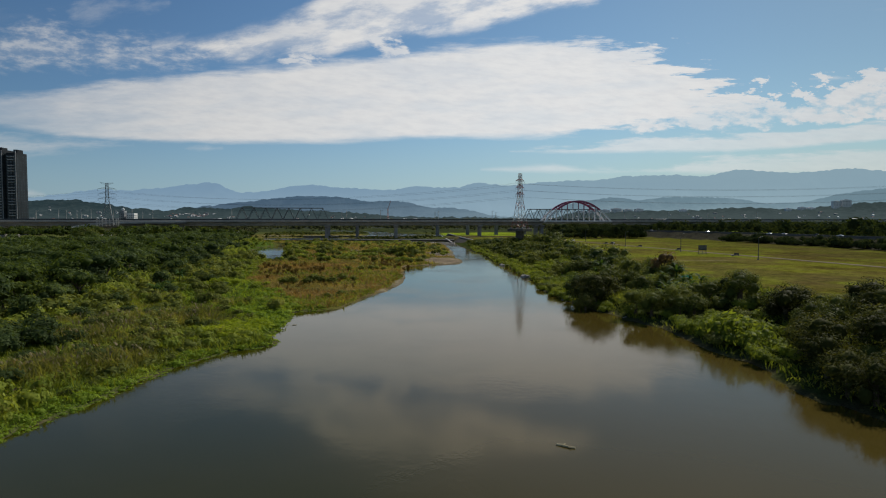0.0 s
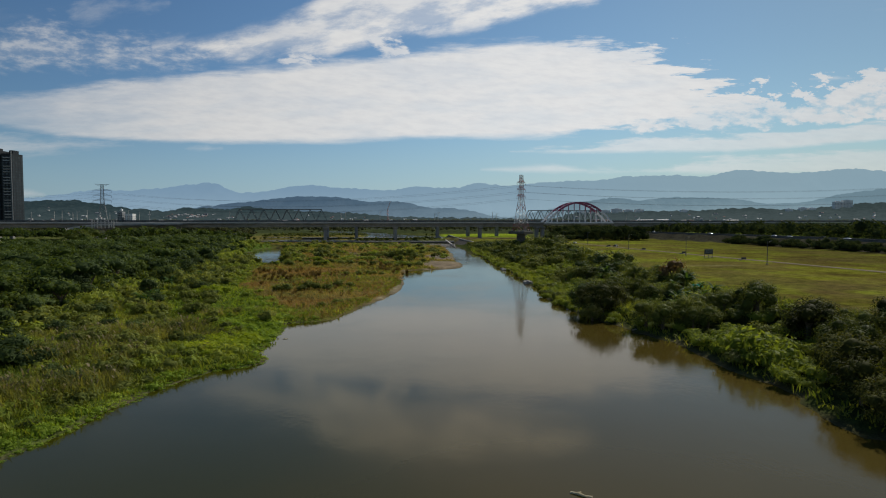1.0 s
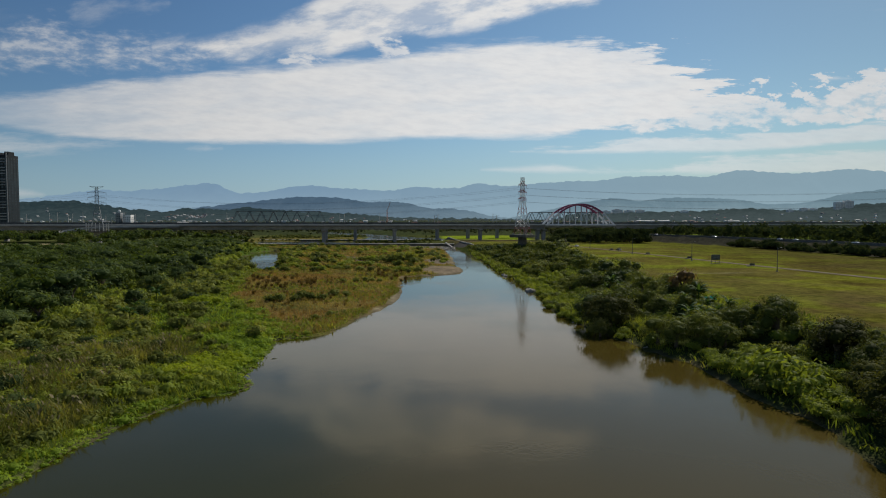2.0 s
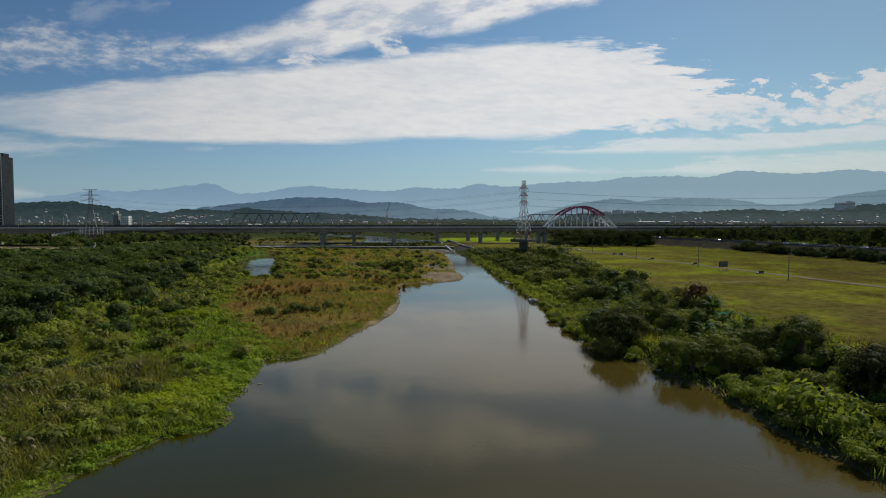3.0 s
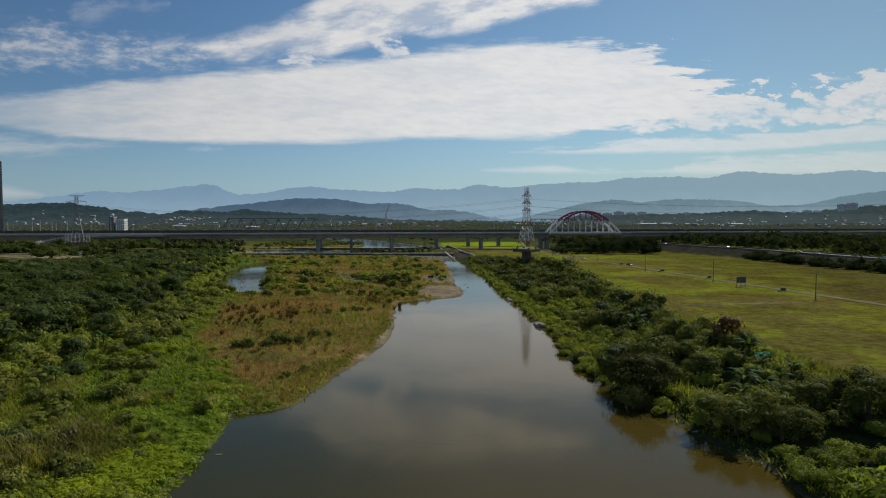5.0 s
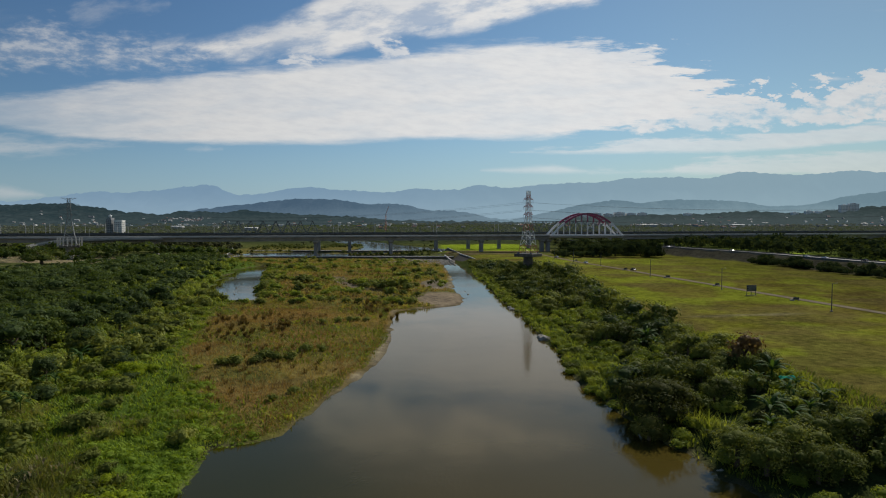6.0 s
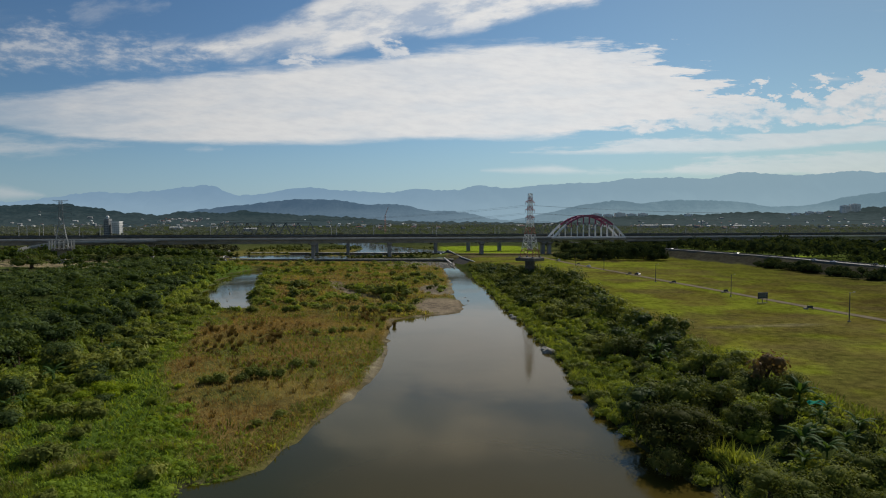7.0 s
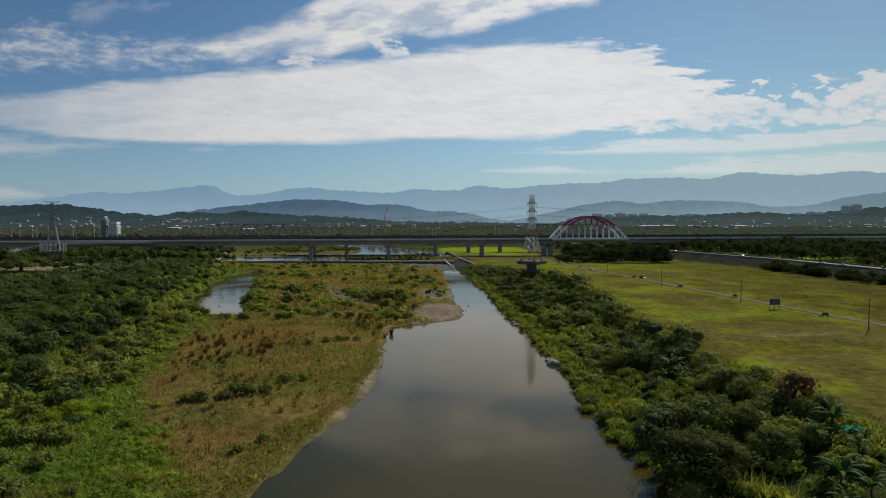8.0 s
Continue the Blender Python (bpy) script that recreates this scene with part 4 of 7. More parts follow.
def pylon(spec, banded, label):
    x, y, z, h, w = spec
    turn, reach = ARMS[banded]
    stout = 1.0 if banded else 1.6
    root = thing("pylon", label, "pylon", at=(x, y, z), turn=turn)
    bands = [0, 0.13, 0.25, 0.36, 0.47, 0.58, 0.66, 0.73, 0.80, 0.87, 0.94, 1.0]

    def width(f):
        return w + (2.7 - w) * (f / 0.58) ** 0.86 if f < 0.58 else 2.7 - 0.9 * (f - 0.58) / 0.42

    for i, (a, b) in enumerate(zip(bands, bands[1:])):
        red = i in (0, 3, 5, 7, 9, 11)
        for word, p, q, t in lattice_members(a * h, b * h, width(a), width(b), (0.28 if a < 0.58 else 0.22) * stout, 0.125 * stout):
            part(word, beam(bmesh.new(), p, q, t), (PAINT_RED if red else PAINT_WHITE) if banded else STEEL_GREY, root, ("red painted steel" if red else "white painted steel") if banded else "")
    for f in ARM_H:
        for sx in (-1, 1):
            bm = bmesh.new()
            zz, ww = f * h, width(f) / 2
            tip = (sx * reach, 0, zz + 0.2)
            for k in range(1, 4):      # lacing between the upper and the lower chord
                cx = sx * (ww + (reach - ww) * k / 4)
                beam(bm, (cx, 0, zz + 0.05), (sx * (ww + (reach - ww) * (k - 1) / 4), 0, zz + 1.5 - 1.3 * (k - 1) / 4), 0.10)
            for sy in (-1, 1):
                beam(bm, (sx * ww, sy * ww, zz), tip, 0.16)
                beam(bm, (sx * ww, sy * ww, zz + 1.5), tip, 0.14)
            arm = part("crossarm", bm, STEEL_GREY if not banded else PAINT_RED, root)
            bm = bmesh.new()
            for q in range(6):
                tube(bm, (sx * reach, 0, zz - 0.25 * q), (sx * reach, 0, zz - 0.25 * q - 0.12), 0.16, 0.16, 8)
            tube(bm, (sx * reach, 0, zz), (sx * reach, 0, zz - 1.7), 0.05, 0.05, 6)
            part("insulator", bm, STEEL_DARK, arm, "string of dark insulator discs")
    if not banded:      # short earth-wire arm on top
        bm = bmesh.new()
        for sx in (-1, 1):
            for sy in (-1, 1):
                beam(bm, (sx * 0.9, sy * 0.9, h - 0.1), (sx * 5.2, 0, h + 0.3), 0.22)
            beam(bm, (sx * 0.9, 0, h - 1.6), (sx * 5.2, 0, h + 0.3), 0.18)
        part("earth_wire_arm", bm, STEEL_GREY, root)
    # pile cap and shaft down to the ground
    g = float(height(x, y)) - 1.0 - z
    bm = bmesh.new()
    box(bm, 0, 0, -1.0, w + 3.9, w + 3.9, 1.9, 0.2)
    part("pile_cap", bm, CONCRETE_DARK, root, "dark weathered concrete cap")
    bm = bmesh.new()
    tube(bm, (0, 0, -1.9), (0, 0, g), 2.9, 2.9, 20)
    part("shaft", bm, CONCRETE_DARK if banded else CONCRETE, root)
    for sx in (-1, 1):
        for sy in (-1, 1):
            bm = bmesh.new()
            box(bm, sx * w / 2, sy * w / 2, 0.35, 1.1, 1.1, 0.9, 0.08)
            part("footing", bm, CONCRETE, root)
    return root


pylon(TOWER_A, True, "red and white lattice pylon on a concrete pile cap")
pb = pylon(TOWER_B, False, "grey steel lattice pylon on a concrete pile cap")
# ring of pale fender posts round the grey pylon's cap
for i in range(18):
    a = i / 18 * math.tau
    bm = bmesh.new()
    box(bm, 8.3 * math.cos(a), 8.3 * math.sin(a), 2.4, 0.55, 0.55, 6.6, 0.05)
    part("guard_post", bm, CONCRETE_PALE, pb)


def wire(name, p, q, sag, label):
    bm = bmesh.new()
    p, q = Vector(p), Vector(q)
    n = 26
    side = (q - p).cross(Vector((0, 0, 1))).normalized()
    rows = []
    for i in range(n + 1):
        s = i / n
        c = p.lerp(q, s) - Vector((0, 0, 4 * sag * s * (1 - s)))
        r = 0.038
        rows.append([c + side * r, c + Vector((0, 0, r)), c - side * r, c - Vector((0, 0, r)), c + side * r])
    sweep(bm, rows)
    return tagged(part(name, bm, STEEL_DARK, None), label, "cable", "power lines between the pylons")


def arm_tip(spec, banded, f, sx):
    x, y, z, h, w = spec
    turn, reach = ARMS[banded]
    stout = 1.0 if banded else 1.6
    return (x + sx * reach * math.cos(turn), y + sx * reach * math.sin(turn), z + f * h - 1.7)


for f in ARM_H:
    for sx in (-1, 1):
        a, b = arm_tip(TOWER_A, True, f, sx), arm_tip(TOWER_B, False, f, sx)
        wire("power_line", a, b, 9.0, "thin dark power line sagging between pylons")
        wire("power_line", a, (a[0] + 420, a[1] - 20, a[2] + 12), 10.0, "thin dark power line running off over the field")
        wire("power_line", b, (b[0] - 420, b[1] + 110, b[2] + 8), 9.0, "thin dark power line running off over the woods")

# ---- weir ----


def weir():
    root = thing("weir", "low concrete weir wall with rock ramp below the viaduct", "weir")
    for y, x0, x1, z in ((636, -204, 12, 2.9), (728, -230, 2, 4.3)):
        n = 12
        for i in range(n):
            a, b = x0 + (x1 - x0) * i / n, x0 + (x1 - x0) * (i + 1) / n
            bm = bmesh.new()
            box(bm, (a + b) / 2, y, z / 2 - 1.4, b - a - 0.15, 2.4, z + 2.8, 0.15)
            part("wall_block", bm, CONCRETE_DARK, root)
            bm = bmesh.new()
            box(bm, (a + b) / 2, y, z + 0.25, b - a - 0.15, 4.4, 0.5, 0.05)
            part("crest", bm, CONCRETE_PALE, root)
    def bank_slabs(line, side, step=12.0):
        """A row of sloping slabs under a coping, along a line of (x, y, top)."""
        for (ax, ay, az), (bx, by, bz) in zip(line, line[1:]):
            n = max(1, round(math.hypot(bx - ax, by - ay) / step))
            for k in range(n):
                p = [(ax + (bx - ax) * q, ay + (by - ay) * q, az + (bz - az) * q) for q in (k / n, (k + 0.97) / n)]
                bm = bmesh.new()
                sweep(bm, [[(x - side * 8.5, y, 0.3), (x, y, z)] for x, y, z in p])
                r = bmesh.ops.extrude_face_region(bm, geom=bm.faces[:])
                bmesh.ops.translate(bm, verts=[v for v in r["geom"] if isinstance(v, bmesh.types.BMVert)], vec=(0, 0, -0.8))
                bmesh.ops.recalc_face_normals(bm, faces=bm.faces[:])
                part("slope_slab", bm, CONCRETE_SLAB, root, "sloping concrete bank slab")
                part("coping", beam(bmesh.new(), (p[0][0] + side * 0.4, p[0][1], p[0][2] + 0.2), (p[1][0] + side * 0.4, p[1][1], p[1][2] + 0.2), 0.8, 1.3), CONCRETE_PALE, root)

    for p, q in (((3, 638, 4.2), (9.5, 612, 0.4)), ((-4, 730, 6.0), (1, 712, 2.6)), ((-214, 640, 4.7), (-197, 617, 0.4)), ((-240, 730, 6.5), (-225, 715, 3.0))):
        part("wing_wall", beam(bmesh.new(), p, q, 1.2, 1.0), CONCRETE_PALE, root, "pale sloping wing wall")
    bank_slabs([(-205, 606, 4.0), (-209, 634, 4.4), (-236, 726, 6.4), (-241, 742, 6.4)], -1)
    bank_slabs([(31, 560, 3.4), (26, 590, 4.4), (19, 630, 5.0), (8, 722, 6.6), (6, 742, 6.6)], 1)
    v, f = [], []
    rg = np.random.RandomState(3)
    for i in range(620):
        x, y = -30 + 42 * rg.rand(), 555 + 76 * rg.rand() ** 0.7
        if rg.rand() < 0.35:
            x = -60 + 66 * rg.rand(); y = 616 + 15 * rg.rand()
        z = max(float(height(x, y)), 0) * 0.8
        s = rg.uniform(0.5, 1.35)
        a = rg.rand() * 3
        k = len(v)
        for dz in (0, 1):
            for q in range(4):
                t = a + q * math.pi / 2
                v.append((x + s * (1 - 0.25 * dz) * math.cos(t), y + s * (1 - 0.25 * dz) * math.sin(t), z - 0.4 + dz * (0.5 + 0.4 * s)))
        f += [(k, k + 1, k + 5, k + 4), (k + 1, k + 2, k + 6, k + 5), (k + 2, k + 3, k + 7, k + 6), (k + 3, k, k + 4, k + 7), (k + 4, k + 5, k + 6, k + 7)]
    ob = new("rock_ramp", mesh_of("rock_ramp", v, f, (STONE,)))
    ob.parent = root
    tagged(ob, "pale boulders and concrete blocks", kind="stuff")


weir()

# ---- field: road, poles, sign, boxes, cars ----
ROAD = [(92, 640), (96, 600), (101, 545), (108, 494), (118, 440), (126, 385), (133, 345), (139, 305), (143, 284), (147, 263), (154, 225), (162, 180), (172, 120), (182, 40), (190, -80)]


def strip(name, line, width, mat, lift, label):
    bm = bmesh.new()
    ys = np.linspace(line[0][1], line[-1][1], 140)
    xs = np.interp(-ys, [-p[1] for p in line], [p[0] for p in line])
    rows = []
    for x, y in zip(xs, ys):
        w = width / 2 + 0.35 * (vnoise(x, y, 7, 31) - 0.5)
        zs = [float(height(x + k * w, y)) + lift - (0.3 if abs(k) > 1 else 0) for k in (-1.15, -1, 0, 1, 1.15)]
        rows.append([(x + k * w, y, z) for k, z in zip((-1.15, -1, 0, 1, 1.15), zs)])
    sweep(bm, rows)
    bmesh.ops.recalc_face_normals(bm, faces=bm.faces[:])
    return tagged(part(name, bm, mat, None), label, "road", kind="structure")


strip("road", ROAD, 4.2, ASPHALT, 0.12, "worn grey service road across the mown field")
HIGHLINE = [(150 + 8, 900), (200 + 8, 708), (222 + 8, 624), (248 + 8, 508), (256 + 8, 410), (264 + 8, 300), (300 + 8, -60)]
strip("road", HIGHLINE, 13.0, CONCRETE, 0.15, "pale concrete highway on top of the embankment")


def barrier(line, off, h, label):
    bm = bmesh.new()
    ys = np.linspace(line[0][1], line[-1][1], 90)
    xs = np.interp(-ys, [-p[1] for p in line], [p[0] for p in line]) + off
    rows = [[(x - 0.25, y, 11.7), (x - 0.12, y, 12.1 + h), (x + 0.12, y, 12.1 + h), (x + 0.25, y, 11.7)] for x, y in zip(xs, ys)]
    sweep(bm, rows)
    return tagged(part("barrier", bm, CONCRETE_DARK, None), label, "barrier", kind="structure")


barrier(HIGHLINE, -7.2, 0.75, "low dark concrete barrier along the highway")
barrier(HIGHLINE, 7.2, 0.75, "low dark concrete barrier along the highway")


def retaining_wall():
    root = tagged(new("retaining_wall"), "dark sloping concrete retaining wall below the highway", "wall", kind="structure")
    ys = np.linspace(890, 180, 72)
    xs = np.interp(-ys, [-p[1] for p in HIGHLINE], [p[0] for p in HIGHLINE])
    for i in range(71):
        bm = bmesh.new()
        rows = []
        for j, lap in ((i, 0.0), (i + 1, 0.06)):
            x, y = xs[j], ys[j] + lap
            rows.append([(x - 11.5, y, 5.2), (x - 7.6, y, 12.3), (x - 6.9, y, 12.3), (x - 6.9, y, 5.2)])
        sweep(bm, rows)
        part("panel", bm, CONCRETE_DARK, root)


retaining_wall()


def field_pole(x, y, h):
    z = float(height(x, y))
    root = thing("lamp_pole", "tall dark lamp pole beside the field road", "lamp pole", "poles along the field road", at=(x, y, z - 0.1), turn=RNG.rand() * 0.4)
    part("pole", tube(bmesh.new(), (0, 0, 0), (0, 0, h), 0.17, 0.11, 10), STEEL_DARK, root)
    bm = bmesh.new()
    tube(bm, (0, 0, h - 0.4), (1.5, 0, h), 0.05, 0.05, 8)
    part("arm", bm, STEEL_DARK, root)
    bm = bmesh.new()
    box(bm, 1.7, 0, h + 0.02, 0.7, 0.26, 0.14, 0.03)
    part("lamp_head", bm, STEEL_GREY, root)
    bm = bmesh.new()
    box(bm, 0, 0, 0.2, 0.7, 0.7, 0.5, 0.05)
    part("base", bm, CONCRETE, root)


for x, y in ((93, 543), (101.5, 510), (112, 470), (118, 387), (128, 322), (134.5, 255), (150, 170)):
    field_pole(x, y, 9.8)


def sign_board(x, y):
    z = float(height(x, y))
    root = thing("sign_board", "large dark blue-grey notice board on posts in the field", "sign", at=(x, y, z - 0.1), turn=radians(12))
    bm = bmesh.new()
    box(bm, 0, 0, 3.2, 4.6, 0.14, 2.5, 0.03)
    board = part("board", bm, plain_material("board_face", (0.016, 0.023, 0.030), (0.028, 0.038, 0.048), 0.5, 0, 0.8, 9.0, 0.003), root)
    for i, (w, zz) in enumerate(((3.6, 3.95), (4.0, 3.5), (3.0, 3.1), (3.8, 2.7))):
        bm = bmesh.new()
        box(bm, 0, -0.085, zz, w, 0.02, 0.12)
        part("text_bar", bm, STEEL_GREY, board)
    for s in (-2.1, 0, 2.1):
        bm = bmesh.new()
        box(bm, s, 0.16, 2.2, 0.16, 0.16, 4.5, 0.02)
        part("post", bm, STEEL_DARK, root)
    bm = bmesh.new()
    box(bm, 0, 0.1, 0.12, 5.0, 0.9, 0.3, 0.05)
    part("plinth", bm, CONCRETE_DARK, root)


sign_board(130.2, 300)


def field_box(x, y, turn):
    z = float(height(x, y))
    root = thing("bench", "dark park bench with solid back beside the field road", "bench", "benches along the field road", at=(x, y, z), turn=turn)
    bm = bmesh.new()
    box(bm, 0, 0, 0.5, 2.1, 0.6, 0.12, 0.03)
    part("seat", bm, STEEL_DARK, root)
    bm = bmesh.new()
    box(bm, 0, 0.32, 0.95, 2.1, 0.10, 0.8, 0.03)
    part("backrest", bm, STEEL_DARK, root)
    for s in (-0.85, 0.85):
        bm = bmesh.new()
        box(bm, s, 0.05, 0.22, 0.14, 0.7, 0.5, 0.02)
        part("leg", bm, CONCRETE, root)
    bm = bmesh.new()
    box(bm, -1.7, 0.1, 0.25, 1.1, 0.9, 0.5, 0.05)
    part("planter", bm, CONCRETE, root, "low concrete planter")


for x, y, a in ((118, 432, 0.2), (125, 379, -0.3), (133, 337, 0.1), (139, 283, -0.2), (106, 520, 0.3)):
    field_box(x, y, a)

GLASS = plain_material("car_glass", (0.015, 0.018, 0.020), (0.025, 0.028, 0.030), 0.08, 0, 1.0, 3.0, 0.001)
RUBBER = plain_material("rubber", (0.015, 0.015, 0.015), (0.03, 0.03, 0.03), 0.9, 0, 2.0, 20.0, 0.003)
CAR_WHITE = plain_material("car_white", (0.70, 0.70, 0.70), (0.78, 0.78, 0.78), 0.25, 0, 0.5, 3.0, 0.001)
CAR_DARK = plain_material("car_dark", (0.03, 0.032, 0.035), (0.05, 0.052, 0.056), 0.25, 0.2, 0.5, 3.0, 0.001)
CAR_BLUE = plain_material("car_silver", (0.32, 0.34, 0.36), (0.42, 0.44, 0.46), 0.3, 0.5, 0.5, 3.0, 0.001)


def car(x, y, z, turn, paint, word):
    root = thing("car", word + " saloon car on the road", "car", "cars on the roads", at=(x, y, z), turn=turn)
    bm = bmesh.new()
    prof = [(-2.2, 0.35), (-2.25, 0.75), (-1.9, 0.95), (-1.2, 1.0), (1.0, 1.0), (1.95, 0.85), (2.2, 0.65), (2.2, 0.35)]
    a = [bm.verts.new((px, -0.87, pz)) for px, pz in prof]
    b = [bm.verts.new((px, 0.87, pz)) for px, pz in prof]
    for i in range(len(prof)):
        j = (i + 1) % len(prof)
        bm.faces.new((a[i], a[j], b[j], b[i]))
    bm.faces.new(a[::-1]); bm.faces.new(b)
    part("body", bm, paint, root)
    bm = bmesh.new()
    sweep(bm, [[(-1.75, -0.8, 0.99), (-1.75, 0.8, 0.99)], [(-1.1, -0.66, 1.43), (-1.1, 0.66, 1.43)], [(0.35, -0.66, 1.45), (0.35, 0.66, 1.45)], [(1.15, -0.8, 0.99), (1.15, 0.8, 0.99)]])
    for s in (-1, 1):
        vs = [bm.verts.new(p) for p in ((-1.75, s * 0.8, 0.99), (1.15, s * 0.8, 0.99), (0.35, s * 0.66, 1.45), (-1.1, s * 0.66, 1.43))]
        bm.faces.new(vs)
    part("windows", bm, GLASS, root, "dark car glass")
    bm = bmesh.new()
    box(bm, -0.4, 0, 1.46, 1.5, 1.3, 0.06, 0.02)
    part("roof", bm, paint, root)
    for sx in (-1.35, 1.35):
        for sy in (-0.8, 0.8):
            part("wheel", tube(bmesh.new(), (sx, sy - 0.1, 0.32), (sx, sy + 0.1, 0.32), 0.32, 0.32, 14), RUBBER, root)


def road_z(x, y):
    return float(height(x, y)) + 0.13


car(107.5, 495, road_z(107.5, 495), radians(100), CAR_WHITE, "white")
car(121.5, 428, road_z(121.5, 428), radians(103), CAR_DARK, "dark")
car(99.5, 566, road_z(99.5, 566), radians(97), CAR_BLUE, "silver")
for y, off, p, w in ((640, -3, CAR_WHITE, "white"), (560, 2.5, CAR_BLUE, "silver"), (470, -3, CAR_WHITE, "white"), (452, -3, CAR_WHITE, "white"), (425, 2.5, CAR_DARK, "dark"), (395, -3, CAR_WHITE, "white")):
    x = float(np.interp(-y, [-q[1] for q in HIGHLINE], [q[0] for q in HIGHLINE])) + off
    car(x, y, 12.16, radians(99), p, w)

# ---- buildings ----
FACADE_DARK = plain_material("facade_dark", (0.014, 0.018, 0.022), (0.028, 0.034, 0.040), 0.8, 0, 0.05, 0.8, 0.01)
FACADE_GREY = plain_material("facade_grey", (0.16, 0.17, 0.18), (0.27, 0.28, 0.29), 0.7, 0, 0.05, 0.8, 0.01)
FACADE_PALE = plain_material("facade_pale", (0.27, 0.27, 0.265), (0.40, 0.40, 0.39), 0.7, 0, 0.05, 0.8, 0.01)
HOUSE_WHITE = plain_material("house_white", (0.52, 0.52, 0.51), (0.76, 0.75, 0.73), 0.75, 0, 0.05, 0.8, 0.01)
WINDOW_GLASS = plain_material("window_glass", (0.02, 0.03, 0.035), (0.05, 0.065, 0.075), 0.12, 0, 0.2, 1.0, 0.001)
ROOF_RED = plain_material("roof_red", (0.16, 0.07, 0.05), (0.26, 0.12, 0.09), 0.8, 0, 0.1, 1.0, 0.02)
ROOF_GREY = plain_material("roof_grey", (0.10, 0.105, 0.11), (0.19, 0.20, 0.21), 0.85, 0.0, 0.1, 1.0, 0.02)


def facade_block(root, x0, x1, y0, y1, z0, z1, floors, cols, wall, balcony, glass=None):
    bm = bmesh.new()
    box(bm, (x0 + x1) / 2, (y0 + y1) / 2, (z0 + z1) / 2, x1 - x0, y1 - y0, z1 - z0, 0.2)
    part("wall", bm, wall, root)
    st = (z1 - z0) / (floors + 1)
    wbm = bmesh.new()
    cw = (x1 - x0) / cols
    box(wbm, 0, 0, 0, cw * 0.55, 0.3, st * 0.55)
    wme = bpy.data.meshes.new("window")
    wbm.to_mesh(wme); wbm.free()
    wme.materials.append(glass or WINDOW_GLASS)
    sbm = bmesh.new()
    box(sbm, 0, 0, 0, cw * 0.72, 1.0, 0.9, 0.05)
    sme = bpy.data.meshes.new("balcony")
    sbm.to_mesh(sme); sbm.free()
    sme.materials.append(balcony)
    for f in range(floors):
        z = z0 + (f + 0.7) * st
        for c in range(cols):
            x = x0 + (c + 0.5) * cw
            w = new("window", wme)
            w.parent, w.location = root, (x, y0 - 0.05, z)
            if c % 2 == 1:
                s = new("balcony", sme)
                s.parent, s.location = root, (x, y0 - 0.5, z - st * 0.38)
        rows = max(2, int((y1 - y0) / cw))
        for r in range(rows):
            y = y0 + (r + 0.5) * (y1 - y0) / rows
            w = new("window", wme)
            w.parent, w.location, w.rotation_euler = root, (x1 + 0.05, y, z), (0, 0, math.pi / 2)


hi = thing("apartment_tower", "dark high-rise apartment tower with stacked pale balconies", "building", at=(-532, 722, 0))
facade_block(hi, -24, 3.5, 0, 20, 4, 108.5, 30, 5, FACADE_DARK, FACADE_DARK)
facade_block(hi, 5.5, 18, 3, 22, 4, 105.0, 29, 3, FACADE_DARK, FACADE_DARK)
bm = bmesh.new()
box(bm, 4.5, 10, 54, 3.0, 12, 100)
part("core", bm, FACADE_DARK, hi)
for cx, sx in ((-16, 10), (-3, 8)):
    bm = bmesh.new()
    box(bm, cx, 8, 109.8, sx, 10, 3.0, 0.2)
    part("roof_house", bm, FACADE_DARK, hi)
bm = bmesh.new()
box(bm, 14.5, 12, 106.6, 5, 10, 5, 0.2)
part("roof_house", bm, FACADE_DARK, hi)
for cx, cy, w, n, top in ((-1.4, -0.75, 5.4, 30, 108.5), (-15.5, -0.75, 4.6, 30, 108.5), (12.0, 2.3, 7.4, 29, 105.0)):
    st = (top - 4) / (n + 1)
    sbm = bmesh.new()
    box(sbm, 0, 0, 0, w, 1.5, 0.75, 0.08)
    slab = bpy.data.meshes.new("balcony_slab")
    sbm.to_mesh(slab)
    sbm.free()
    slab.materials.append(FACADE_PALE)
    for f in range(n):
        if cx > 5 and f % 4 == 2:
            continue
        ob = new("balcony_slab", slab)
        ob.parent, ob.location = hi, (cx, cy, 4 + (f + 0.45) * st)
for px in (-9.2, 2.9, 17.4):
    bm = bmesh.new()
    box(bm, px, -0.3 if px < 5 else 2.7, 56, 0.7, 0.8, 103, 0.05)
    part("pilaster", bm, FACADE_GREY, hi, "thin grey vertical facade strip")

wb = thing("office_building", "white block with a rooftop tower and water tank", "building", at=(-723, 1366, 4))
facade_block(wb, 2, 19, 0, 16, 0, 37, 8, 4, HOUSE_WHITE, HOUSE_WHITE, FACADE_GREY)
facade_block(wb, -15, -4, 0, 14, 0, 42, 10, 3, FACADE_GREY, FACADE_PALE)
bm = bmesh.new()
bmesh.ops.create_icosphere(bm, subdivisions=3, radius=3.4, matrix=Matrix.Translation((-9, 6, 45.5)))
part("tank", bm, PAINT_WHITE, wb, "white round water tank")
bm = bmesh.new()
tube(bm, (-9, 6, 41.8), (-9, 6, 44), 1.6, 1.6, 12)
part("tank_column", bm, FACADE_PALE, wb)


